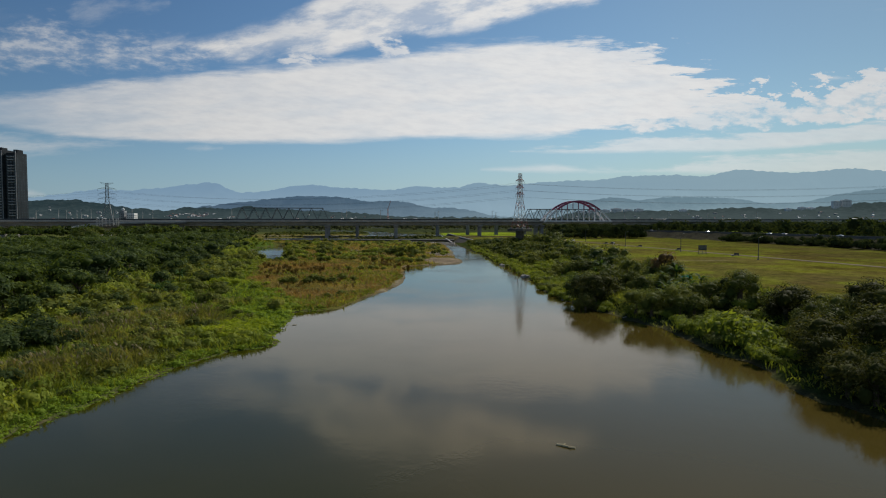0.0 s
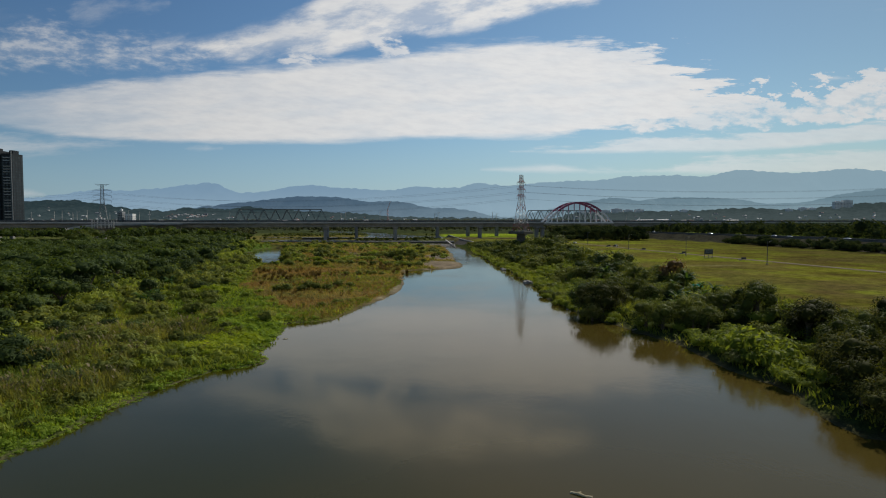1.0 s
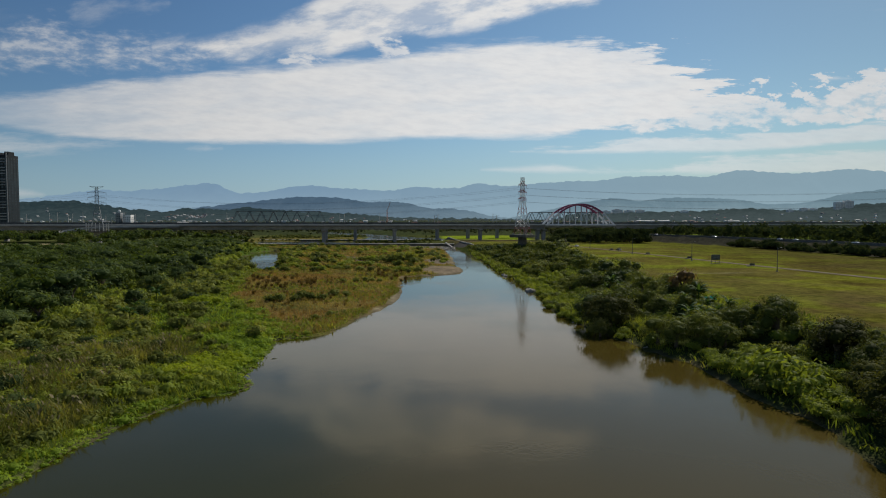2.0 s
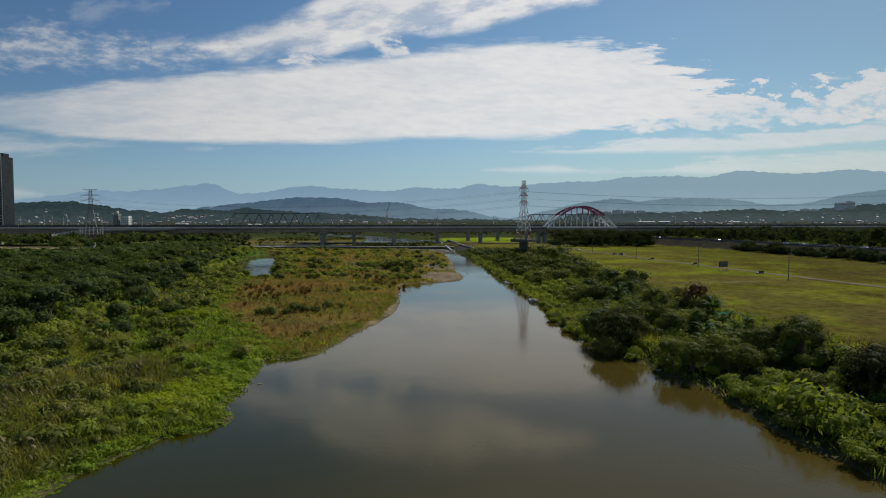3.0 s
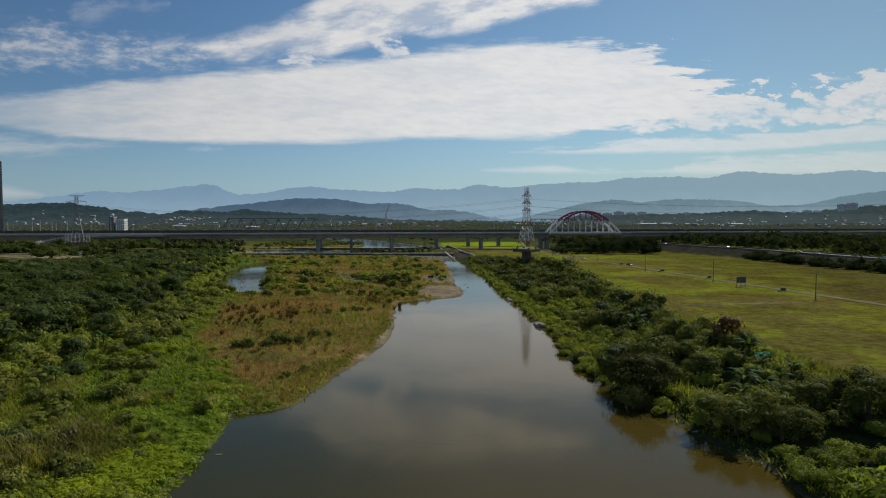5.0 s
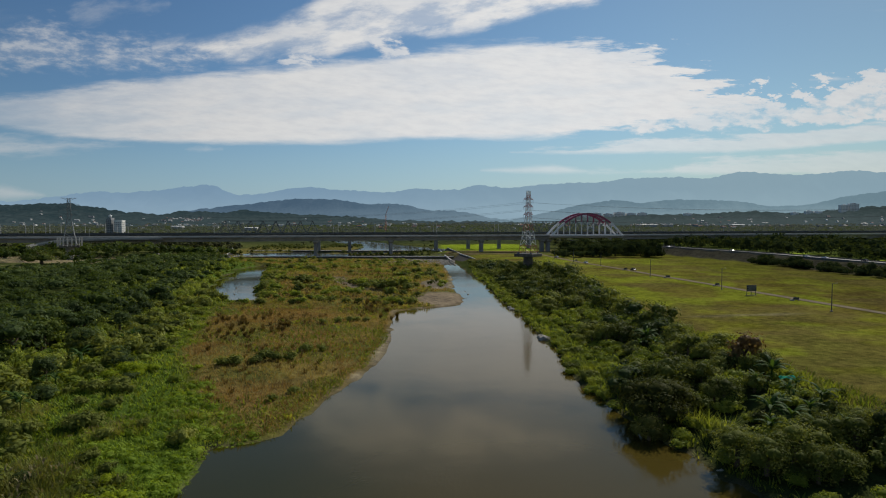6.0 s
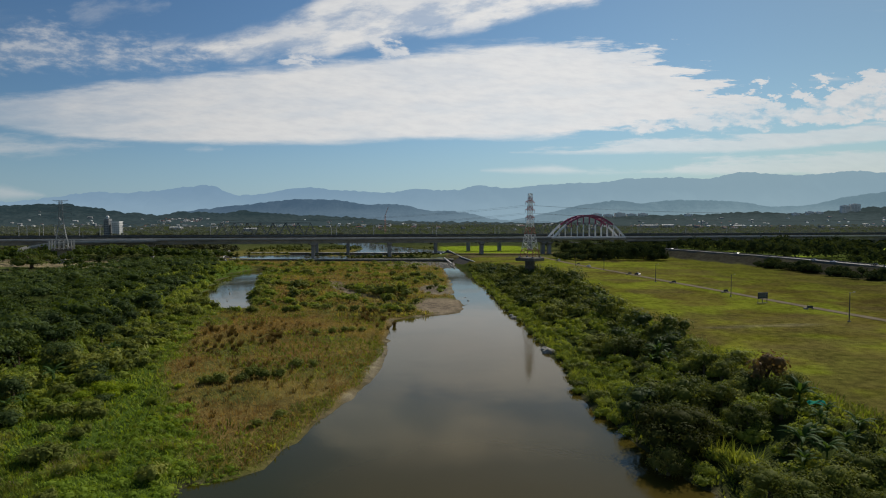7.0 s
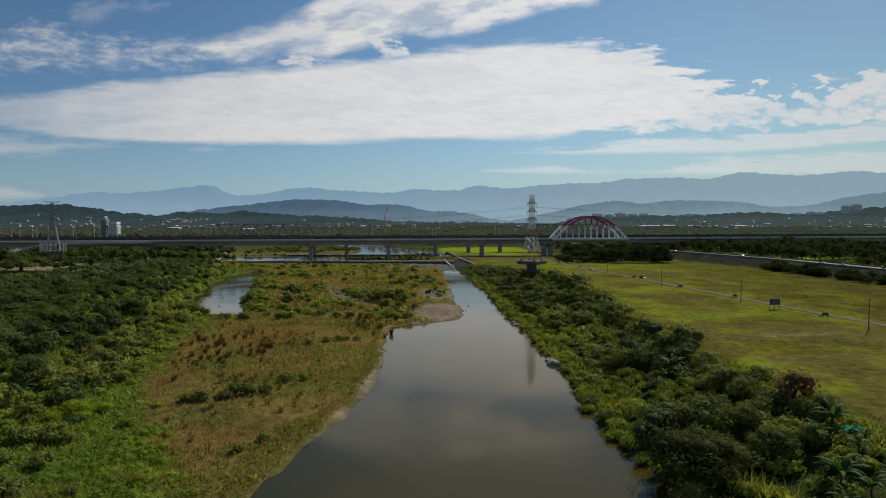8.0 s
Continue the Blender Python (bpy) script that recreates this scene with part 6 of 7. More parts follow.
for a, b, s in ((-65.5, 172, 1.3), (-69, 170, 1.2), (-63, 170, 1.0), (-60, 160, 0.9), (-58, 152, 0.9), (-61, 150, 1.0), (-88, 203, 1.7), (-92, 206, 1.8), (-85, 207, 1.4), (-73, 208, 1.2), (-76, 205, 1.0), (-54, 147, 0.7), (-50, 152, 0.6), (-66, 161, 0.8)):
    scrub.add(spot(a, b, s))
limebush = Kind([bush_model(260 + i, 2.0, 2.2, 650, 0.14, LEAF_LIME, "yellow-green leafy bush on the wooded bank", 0.4, "yellow-green bushes", "bush", 0.2) for i in range(2)], 36)
for a, b, s in ((-68, 184, 1.4), (-65, 186, 1.1), (-71, 186, 1.2), (-66, 181, 1.0), (-72, 181, 1.0), (-43.6, 158, 0.6), (-56, 190, 0.6), (-80, 196, 1.0), (-52, 178, 0.5), (-47, 168, 0.5)):
    limebush.add(spot(a, b, s))
for i in range(26):
    b = rg.uniform(72, 150)
    a = float(left_of(b)) - rg.uniform(9, 42)
    if a > float(forest_edge(b)) and a > -0.76 * b - 6:
        limebush.add(spot(a, b, rg.uniform(0.4, 0.95)))
for i in range(30):
    b = rg.uniform(66, 150)
    a = float(left_of(b)) - rg.uniform(5, 46)
    if a > float(forest_edge(b)) and a > -0.76 * b - 6:
        scrub.add(spot(a, b, rg.uniform(0.5, 1.3)))
limebush.close("thicket", "yellow-green bushes", "thicket")
x, y = scatter(rg, -150, -36, 52, 400, 4.0)
dl = left_of(y) - x
ok = (dl > 9) & (x > forest_edge(y) - 2) & (vnoise(x, y, 16, 41) > 0.40 - 0.25 * (x < -74) - 0.10 * (y < 150)) & ~((y > 132) & (y < 178) & (x > -74) & (vnoise(x, y, 10, 76) < 0.74)) & ~((dl < 22) & (vnoise(x, y, 9, 56) < 0.55)) & ((y < 150) | (x < np.interp(y, BROWN_Y, BROWN_X) - 2)) & (height(x, y) > 0.4)
for a, b in zip(x[ok], y[ok]):
    (scrub if rg.rand() < 0.5 else lightscrub).add(spot(a, b, rg.uniform(0.45, 1.15) * (1.35 if a < -76 else 1)))

# bushes on the gravel bar
barbush = Kind([bush_model(240 + i, 1.7, 2.0, 260, 0.26, LEAF_BANK if i else LEAF_FOREST, "low dark green bush among dry grass", 0.4, "bushes of the gravel bar") for i in range(3)], 45, 330)
# by the water's edge
for a, b, s in ((-51, 193, 1.3), (-48.5, 195, 1.4), (-46, 197, 1.2), (-43.5, 199, 1.5), (-41, 200, 1.4), (-38.5, 202, 1.1), (-35, 212, 1.3), (-33, 215, 1.1), (-36, 262, 1.3), (-33, 264, 1.2), (-30, 266, 1.2), (-27, 267, 1.0), (-40, 258, 1.1), (-58, 312, 1.3), (-52, 310, 1.4), (-46, 309, 1.3), (-40, 308, 1.5), (-34, 307, 1.3), (-28, 306, 1.4), (-22, 305, 1.2), (-16, 308, 1.0), (-30, 175, 0.9), (-33, 171, 0.8), (-102, 312, 1.3)):
    barbush.add(spot(a + rg.uniform(-1, 1), b + rg.uniform(-1, 1), s))
# along the dry channel
for a, b, s in ((-24, 354, 3.3), (-20, 358, 3.6), (-28, 360, 3.0), (-16, 354, 2.6), (-30, 353, 2.2), (-38, 362, 1.8), (-43, 370, 1.7), (-33, 358, 2.0), (-47, 383, 1.6), (-52, 394, 1.5), (-40, 372, 1.4), (-11, 336, 1.4), (-18, 340, 1.5), (-24, 345, 1.5), (-30, 372, 1.5), (-36, 378, 1.6), (-42, 384, 1.4), (-50, 395, 1.3), (-12, 372, 1.6), (-6, 395, 1.5)):
    barbush.add(spot(a + rg.uniform(-1, 1), b + rg.uniform(-1, 1), s))
# round the pond and up to the weir
for a, b, s in ((-77, 381, 3.1), (-73, 384, 2.7), (-81, 380, 2.3), (-85, 355, 1.4), (-86, 364, 1.6), (-96, 394, 1.5), (-105, 420, 1.6), (-118, 470, 1.8), (-138, 530, 1.9), (-128, 540, 1.7), (-98, 470, 1.6), (-84, 450, 1.4), (-92, 398, 1.7), (-118, 326, 1.6), (-2, 410, 1.4), (-14, 420, 1.8), (-30, 440, 1.7), (-60, 450, 1.8), (-90, 470, 2.0), (-20, 470, 1.7), (0, 440, 1.3), (-120, 560, 2.4), (-126, 600, 2.6)):
    barbush.add(spot(a + rg.uniform(-1, 1), b + rg.uniform(-1, 1), s))

barlight = Kind([bush_model(250 + i, 1.6, 1.5, 220, 0.26, LEAF_BRIGHT, "low yellow-green shrub among dry grass", 0.35, "bushes of the gravel bar", "shrub", 0.3) for i in range(2)], 40, 400)
for i in range(900):
    b = rg.uniform(298, 612)
    a = rg.uniform(-120, 4) * (1 if b < 480 else 1.6)
    if float(left_of(b)) - a > 6 and float(height(a, b)) > 0.35 and math.hypot((a - 1) / 13, (b - 333) / 27) > 1.1 and a > float(forest_edge(b)) + 8 and float(channel_at(a, b)) < 0.2 and float(vnoise(a, b, 19, 90)) + 0.3 * rg.rand() > 0.60:
        (barbush if rg.rand() < 0.28 else barlight).add(spot(a, b, rg.choice([0.6, 0.8, 1.1, 1.5, 1.9]) * rg.uniform(0.85, 1.15)))
# right bank: trees, mounds of shrubs by the water, bananas
bank = Kind([tree_model(300 + i, 3.2 + 0.3 * i, 5.0 + 0.5 * i, 900, 0.26, (LEAF_FOREST, LEAF_FOREST, LEAF_BANK, LEAF_DUSK, LEAF_FOREST)[i], "dense dark green bank tree leaning over scrub", 0.75, group="trees of the field bank", skirt=8) for i in range(5)], 120)
mound = Kind([bush_model(320 + i, 2.3, 2.6, 480, 0.23, LEAF_BRIGHT, "leafy green shrub mound at the water's edge", 0.35, "shrubs of the field bank", "shrub", 0.4) for i in range(4)], 150)
cane = Kind([cane_model(360 + i, 2.9 + 0.3 * i, 46, LEAF_BRIGHT if i < 2 else GRASS_MIX, "clump of tall arching green cane by the water", "cane clumps of the field bank") for i in range(3)], 110)
bank_near = Kind([tree_model(370 + i, 3.4 + 0.35 * i, 5.8 + 0.5 * i, 2500, 0.165, (LEAF_FOREST, LEAF_BANK, LEAF_FOREST)[i], "dense dark green bank tree leaning over scrub", 0.85, group="trees of the field bank", skirt=9) for i in range(3)], 60)
mound_near = Kind([bush_model(380 + i, 2.2, 2.4, 900, 0.165, LEAF_BRIGHT, "leafy green shrub mound at the water's edge", 0.35, "shrubs of the field bank", "shrub", 0.3) for i in range(2)], 80)
fill_near = Kind([bush_model(390 + i, 2.2, 2.8, 900, 0.17, (LEAF_BANK, LEAF_FOREST, LEAF_BRIGHT)[i], "dense thicket bush on the river bank", 0.5, "shrubs of the field bank") for i in range(3)], 45)
NEAR = 172.0
fill = Kind([bush_model(330 + i, 2.2, 2.9, 420, 0.26, LEAF_BRIGHT if i == 0 else LEAF_BANK, "dark green thicket bush on the river bank", 0.5, "shrubs of the field bank") for i in range(3)], 35)
x, y = scatter(rg, 24, 92, 40, 600, 4.0)
dr, de = x - right_of(y), np.interp(y, EDGE_Y, EDGE_X) - x
ok = (dr > -0.4) & (de > -1) & ((y < 540) | (x > 60)) & (y < 545)
for a, b, r1, r2 in zip(x[ok], y[ok], dr[ok], de[ok]):
    q = rg.rand()
    if math.hypot(a - 60, b - 150) < 11 or math.hypot(a - 53, b - 204) < 5:
        ((fill_near if q < 0.6 else mound_near) if b < NEAR else fill).add(spot(a, b, rg.uniform(0.7, 1.0)))
        continue
    low, tall, dark = (mound_near, bank_near, fill_near) if b < NEAR else (mound, bank, fill)
    if b < 88 and r1 < 9:
        continue
    zone = float(vnoise(a, b, 13, 82))
    if r1 < (2.5 if b < 185 else 7):
        (low if q < 0.6 - 0.4 * float(sm(b, 310, 380)) else (dark if q < 0.78 or b < 185 else cane)).add(spot(a, b, rg.uniform(0.6, 1.0)))
    elif r2 < 5:
        if q < 0.6:
            (dark if q < 0.35 else low).add(spot(a, b, rg.uniform(0.4, 0.85)))
    elif zone > 0.54 + 0.3 * float(sm(b, 290, 370)) and r1 < 26:
        (low if q < 0.75 else dark).add(spot(a, b, rg.uniform(0.7, 1.2)))
    elif q < 0.50 + 0.18 * float(sm(b, 200, 300)):
        tall.add(spot(a, b, rg.uniform(0.6, 1.15) * (1 - 0.2 * float(sm(b, 280, 400)))))
    else:
        dark.add(spot(a, b, rg.uniform(0.7, 1.2)))
bank_dark = Kind([tree_model(375 + i, 3.6 + 0.3 * i, 6.0 + 0.5 * i, 2400, 0.165, LEAF_DARK, "dense olive tree overhanging the water, shade put into its leaf colour", 0.85, group="dark trees of the field bank", skirt=9) for i in range(2)], 40, 400)
for a, b, s in ((64, 111, 1.3), (68, 116, 1.1), (75, 104, 1.2), (39.5, 155, 1.55), (43, 159, 1.3), (37.5, 161, 1.1), (36, 150, 0.9), (56, 88, 1.2), (62, 82, 1.3), (52, 76, 1.0), (51, 69.5, 0.95), (50, 73, 0.75), (52.5, 81, 0.95), (56.5, 72, 1.2), (61, 75, 1.25), (67, 91, 1.2), (59, 96, 0.95), (55, 65, 1.1), (72, 97, 1.2)):
    bank_dark.add(spot(a, b, s))
bank_dark.close("woodland", "dark trees of the field bank", "woodland")
for a, b, s in ((66, 357, 1.7), (62, 366, 1.5), (64, 335, 1.6), (64, 318, 1.35), (63, 300, 1.5), (66, 345, 1.3), (62, 385, 1.5), (62, 398, 1.5), (58, 405, 1.3), (63, 268, 1.2), (60, 292, 1.2), (61, 244, 1.25), (64, 224, 1.3), (50, 415, 1.4), (58, 425, 1.3), (62, 205, 1.1), (47, 231, 1.0), (66, 190, 1.1)):
    bank.add(spot(a, b, s))
for a, b, s in ((51.5, 106, 2.4), (49.6, 110.5, 1.5), (52.5, 113.5, 1.5), (55.5, 104, 1.5), (48, 118, 1.1), (51.5, 99, 1.7), (49.8, 102.5, 1.3), (53.5, 96, 1.35), (51, 94.5, 1.0), (49.8, 91, 0.8)):
    mound_near.add(spot(a, b, s))
for a, b, s in ((46.6, 151, 1.2), (48.5, 149, 1.05), (45, 153, 1.05), (44.5, 147, 0.95)):
    cane.add(spot(a, b, s))
rust = tree_model(350, 2.9, 5.2, 520, 0.24, LEAF_RUST, "small tree with rust-brown dying leaves", 0.8)
rust.matrix_basis = spot(65, 176, 1.5)

wood.close("woodland", "dense green trees of the riverside wood", "woodland")
bright.close("thicket", "light green shrubs along the far wood edge", "thicket")
scrub.close("thicket", "dark green bushes farther up the wooded bank", "thicket")
lightscrub.close("thicket", "yellow-green bushes farther up the wooded bank", "thicket")
barbush.close("thicket", "low dark bushes on the far gravel bar", "thicket")
barlight.close("thicket", "yellow-green shrubs on the far gravel bar", "thicket")
bank_near.close("woodland", "dark green trees of the field bank", "woodland")
mound_near.close("thicket", "green shrub mounds of the field bank", "thicket")
fill_near.close("thicket", "dark thicket of the field bank", "thicket")
bank.close("woodland", "dark green trees farther up the field bank", "woodland")
cane.close("cane", "tall green cane farther up the field bank", "cane")
mound.close("thicket", "green shrub mounds farther up the field bank", "thicket")
fill.close("thicket", "dark thicket farther up the field bank", "thicket")


def banana_leaf(rg, length):
    """One arching leaf with a folded midrib and a torn edge."""
    bm = bmesh.new()
    n = 9
    rows = []
    for i in range(n + 1):
        s = i / n
        xx = length * (s * 0.92)
        zz = length * (0.85 * s - 0.88 * s * s)
        w = length * 0.105 * math.sin(math.pi * min(0.06 + s * 0.94, 1.0)) ** 0.6 * (1 if i % 2 else 0.84) * (1 if i < n else 0.1)
        rows.append([(xx, -w, zz - w * 0.35), (xx, -w * 0.5, zz - w * 0.05), (xx, 0, zz - w * 0.12), (xx, w * 0.5, zz - w * 0.05), (xx, w, zz - w * 0.35)])
    sweep(bm, rows)
    return bm


def banana(seed, h):
    rg2 = np.random.RandomState(seed)
    root = thing("banana_plant", "banana plant with long arching torn leaves", "banana plant", "banana plants on the river banks")
    part("stem", tube(bmesh.new(), (0, 0, -0.3), (0.1, 0, h * 0.52), 0.17, 0.10, 8), LEAF_BANANA, root)
    for i in range(11):
        bm = banana_leaf(rg2, h * rg2.uniform(0.55, 0.8))
        a = i * 2.4 + rg2.uniform(-0.3, 0.3)
        m = Matrix.Translation((0.1, 0, h * 0.5)) @ Matrix.Rotation(a, 4, "Z") @ Matrix.Rotation(-rg2.uniform(-0.1, 0.95), 4, "Y")
        bmesh.ops.transform(bm, matrix=m, verts=bm.verts[:])
        part("leaf", bm, LEAF_BANANA, root)
    return root


bananas = Kind([banana(400 + i, 3.9 + 0.35 * i) for i in range(3)], 60)
for a, b in ((55, 138), (58, 141), (62, 139), (57, 146), (61, 148), (65, 151), (59, 153), (63, 156), (66, 159), (60, 161), (64, 165), (56, 150), (53, 144), (52, 203), (54, 206), (55, 201),
             (-82, 173), (-80, 176), (-77, 160), (-75, 157), (-84, 190), (-88, 215), (-86, 218)):
    bananas.add(spot(a + rg.uniform(-0.6, 0.6), b + rg.uniform(-0.6, 0.6), rg.uniform(0.85, 1.15)))

# grasses
TUFT = [blade_cards(np.random.RandomState(500 + i), 5, 0.7, 0.8, 0.10, 0.95) for i in range(5)]
TUFT_FINE = [blade_cards(np.random.RandomState(510 + i), 9, 0.7, 0.8, 0.048, 0.95) for i in range(5)]
x, y = scatter(rg, -118, -30, 46, 200, 0.95)
dl = left_of(y) - x
lush = 1.2 + 4 * vnoise(x, y, 14, 57) + 9 * sm(y, 95, 125) * vnoise(x, y, 14, 57) + 24 * sm(y, 128, 150)
ok = (dl > 0.4) & (dl < lush) & (y < 190) & (x > -0.76 * y - 6) & (x > forest_edge(y)) & ((y < 152) | (x < np.interp(y, BROWN_Y, BROWN_X) + 4))
stuff("lush_grass", TUFT_FINE, rows_of(rg, x[ok], y[ok], 0.45, 0.85), LEAF_LUSH, "bright green lush water-edge grass", "grass")
herb = (rg.rand(len(x)) < 0.16) & ok
HERB = [leafy(np.random.RandomState(570 + i), [(0, 0, 0.15, 1.0, 0.55), (0.6, 0.3, 0.1, 0.7, 0.6), (-0.5, 0.4, 0.1, 0.7, 0.7), (0.1, -0.6, 0.1, 0.75, 0.5)], 44, 0.17, 0.5, -0.1, 0.0, 0.2, 6, 1) for i in range(4)]
HERB_FINE = [leafy(np.random.RandomState(580 + i), [(0, 0, 0.15, 1.0, 0.55), (0.6, 0.3, 0.1, 0.7, 0.6), (-0.5, 0.4, 0.1, 0.7, 0.7), (0.1, -0.6, 0.1, 0.75, 0.5)], 110, 0.14, 0.5, -0.1, 0.0, 0.2, 6, 1) for i in range(4)]
stuff("lush_herbage", HERB_FINE, rows_of(rg, x[herb], y[herb], 0.6, 1.5), LEAF_LUSH, "bright green leafy herbage by the water", "herbage")
xh, yh = scatter(rg, -56, -26, 40, 150, 0.85)
dh_ = left_of(yh) - xh + (vnoise(xh, yh, 6, 1) - 0.5) * 2.2 + (vnoise(xh, yh, 2.6, 2) - 0.5)
q = (dh_ > -0.5) & (dh_ < 1.8 + 3.5 * sm(vnoise(xh, yh, 8, 91), 0.45, 0.7))
pl = rows_of(rg, xh[q], yh[q], 0.3, 0.56, t0=0.5, t1=1.0)
pl[:, 2] = np.maximum(pl[:, 2], -0.08)
HERB_MAT = [leafy(np.random.RandomState(590 + i), [(0, 0, 0.15, 1.0, 0.55), (0.6, 0.3, 0.1, 0.7, 0.6), (-0.5, -0.4, 0.1, 0.75, 0.6)], 64, 0.17, 0.5, -0.1, 0.0, 0.2, 6, 1) for i in range(4)]
stuff("lush_herbage", HERB_MAT, pl, LEAF_LUSH, "bright green creeping plants matted over the water's edge", "herbage")
xh, yh = scatter(rg, -100, -36, 50, 170, 2.7)
dh_ = left_of(yh) - xh
leafy_ok = (dh_ > 3) & (xh > forest_edge(yh) - 2) & (xh > -0.76 * yh - 6) & (vnoise(xh, yh, 9, 88) > 0.36) & ((yh < 132) | (xh < -74))
tone = vnoise(xh, yh, 12, 89) + 0.4 * rg.rand(len(xh))
for pick, mat, text in ((tone > 0.72, LEAF_BANK, "mid-green leafy herbage on the wooded bank"), (tone <= 0.72, LEAF_BRIGHT, "light green leafy herbage on the wooded bank")):
    q = leafy_ok & pick
    stuff("herbage", HERB_FINE, rows_of(rg, xh[q], yh[q], 0.8, 2.1, t0=0.8, t1=1.6), mat, text, "herbage")
ok = (dl > lush - 2) & (x > forest_edge(y) - 3) & (y < 150) & (x > -0.76 * y - 6)
stuff("rough_grass", TUFT_FINE, rows_of(rg, x[ok], y[ok], 0.8, 1.6), GRASS_MIX, "tall rough yellow-green bank grass", "grass")
x, y = scatter(rg, -150, -8, 150, 560, 2.1)
dl = left_of(y) - x
ok = (dl > 2) & (x > forest_edge(y) - 2) & (height(x, y) > 0.25) & ((vnoise(x, y, 16, 44) > 0.54) | (x < np.interp(y, BROWN_Y, BROWN_X) + 8 * (vnoise(x, y, 13, 8) - 0.5)))
stuff("rough_grass", TUFT, rows_of(rg, x[ok], y[ok], 0.9, 1.7), GRASS_MIX, "yellow-green grass patches on the gravel bar", "grass")
x, y = scatter(rg, -190, 6, 146, 626, 2.0)
dl = left_of(y) - x
ok = (dl > 1.6) & (x > np.interp(y, BROWN_Y, BROWN_X) + 8 * (vnoise(x, y, 13, 8) - 0.5)) & (height(x, y) > 0.25) & (np.hypot((x - 1) / 13, (y - 333) / 27) > 1.0) & (np.hypot((x + 3) / 9, (y - 395) / 26) > 1.0) & (channel_at(x, y) < 0.4) & (vnoise(x, y, 12, 46) > 0.08) & ((vnoise(x, y, 16, 44) < 0.58) | (rg.rand(len(x)) < 0.3))
close = y < 320
stuff("dry_grass", TUFT_FINE, rows_of(rg, x[ok & close], y[ok & close], 0.75, 1.45), GRASS_DRY, "dry brown grass covering the gravel bar", "grass")
stuff("dry_grass", TUFT, rows_of(rg, x[ok & ~close], y[ok & ~close], 0.75, 1.45), GRASS_DRY, "dry brown grass covering the gravel bar", "grass")
x, y = scatter(rg, -92, -14, 148, 320, 1.45)
ok = (left_of(y) - x > 2.0) & (x > np.interp(y, BROWN_Y, BROWN_X) + 10 * (vnoise(x, y, 13, 8) - 0.5)) & (height(x, y) > 0.3)
sere = vnoise(x, y, 22, 83) + 0.5 * vnoise(x, y, 6, 84) + 0.25 * sm(left_of(y) - x, 14, 2)
stuff("dry_grass", TUFT_FINE, rows_of(rg, x[ok & (sere > 0.90)], y[ok & (sere > 0.90)], 0.6, 1.3), GRASS_RUSSET, "russet dry grass in patches on the gravel bar", "grass")
stuff("dry_grass", TUFT_FINE, rows_of(rg, x[ok & (sere < 0.78)], y[ok & (sere < 0.78)], 0.6, 1.2), GRASS_OLIVE, "olive half-dry grass in patches on the gravel bar", "grass")
x, y = scatter(rg, -60, 0, 148, 330, 0.9)
dl = left_of(y) - x
ok = (dl > 0.7 + 2.2 * sm(y, 178, 195) * sm(vnoise(x, y, 15, 81), 0.3, 0.5)) & (dl < 3.0 + 3 * vnoise(x, y, 11, 58) + 5 * sm(y, 200, 165)) & (height(x, y) > 0.12)
stuff("rough_grass", TUFT, rows_of(rg, x[ok], y[ok], 0.5, 1.0), GRASS_MIX, "green grass fringe along the gravel bar", "grass")
a = rg.rand(280) * math.tau
q = np.sqrt(rg.rand(280))
x, y = -41.5 + 6.5 * q * np.cos(a), 119 + 8.5 * q * np.sin(a)
ok = left_of(y) - x > 1.2
stuff("lush_herbage", HERB, rows_of(rg, x[ok], y[ok], 0.8, 1.7, -0.25), LEAF_LIME, "yellow-green patch of fresh herbage by the water", "herbage")
a = rg.rand(90) * math.tau
q = np.sqrt(rg.rand(90))
stuff("lush_herbage", HERB, rows_of(rg, -112 + 9 * q * np.cos(a), 470 + 24 * q * np.sin(a), 1.0, 2.0), LEAF_LIME, "yellow-green herbage on the gravel bar by the pond", "herbage")
x, y = scatter(rg, -200, -70, 165, 610, 4.5)
ok = (x > forest_edge(y) - 3) & (x < np.interp(y, BROWN_Y, BROWN_X) + 2) & (rg.rand(len(x)) < 0.7) & (height(x, y) > 0.3)
stuff("lush_herbage", HERB, rows_of(rg, x[ok], y[ok], 1.2, 2.6), LEAF_BRIGHT, "light green herbage between wood and gravel bar", "herbage")
x, y = scatter(rg, -100, -40, 140, 270, 1.15)
ok = (x > forest_edge(y) - 1) & (x < np.interp(y, BROWN_Y, BROWN_X) + 10 * (vnoise(x, y, 8, 59) - 0.4)) & (left_of(y) - x > 8)
stuff("lush_grass", TUFT, rows_of(rg, x[ok], y[ok], 0.6, 1.2), LEAF_LUSH, "soft green grass between wood and gravel bar", "grass")
x, y = scatter(rg, -190, 6, 290, 622, 2.6)
belt = vnoise(x * 0.6, y * 1.3, 20, 86) + 0.4 * vnoise(x, y, 7, 87)
ok = (left_of(y) - x > 3) & (height(x, y) > 0.3) & (x > forest_edge(y) + 4) & (channel_at(x, y) < 0.3) & (np.hypot((x - 1) / 13, (y - 333) / 27) > 1.02) & (np.hypot((x + 3) / 9, (y - 395) / 26) > 1.02)
stuff("tall_grass", TUFT, rows_of(rg, x[ok & (belt > 0.78)], y[ok & (belt > 0.78)], 1.2, 2.4), GRASS_OLIVE, "belts of tall olive grass on the far gravel bar", "grass")
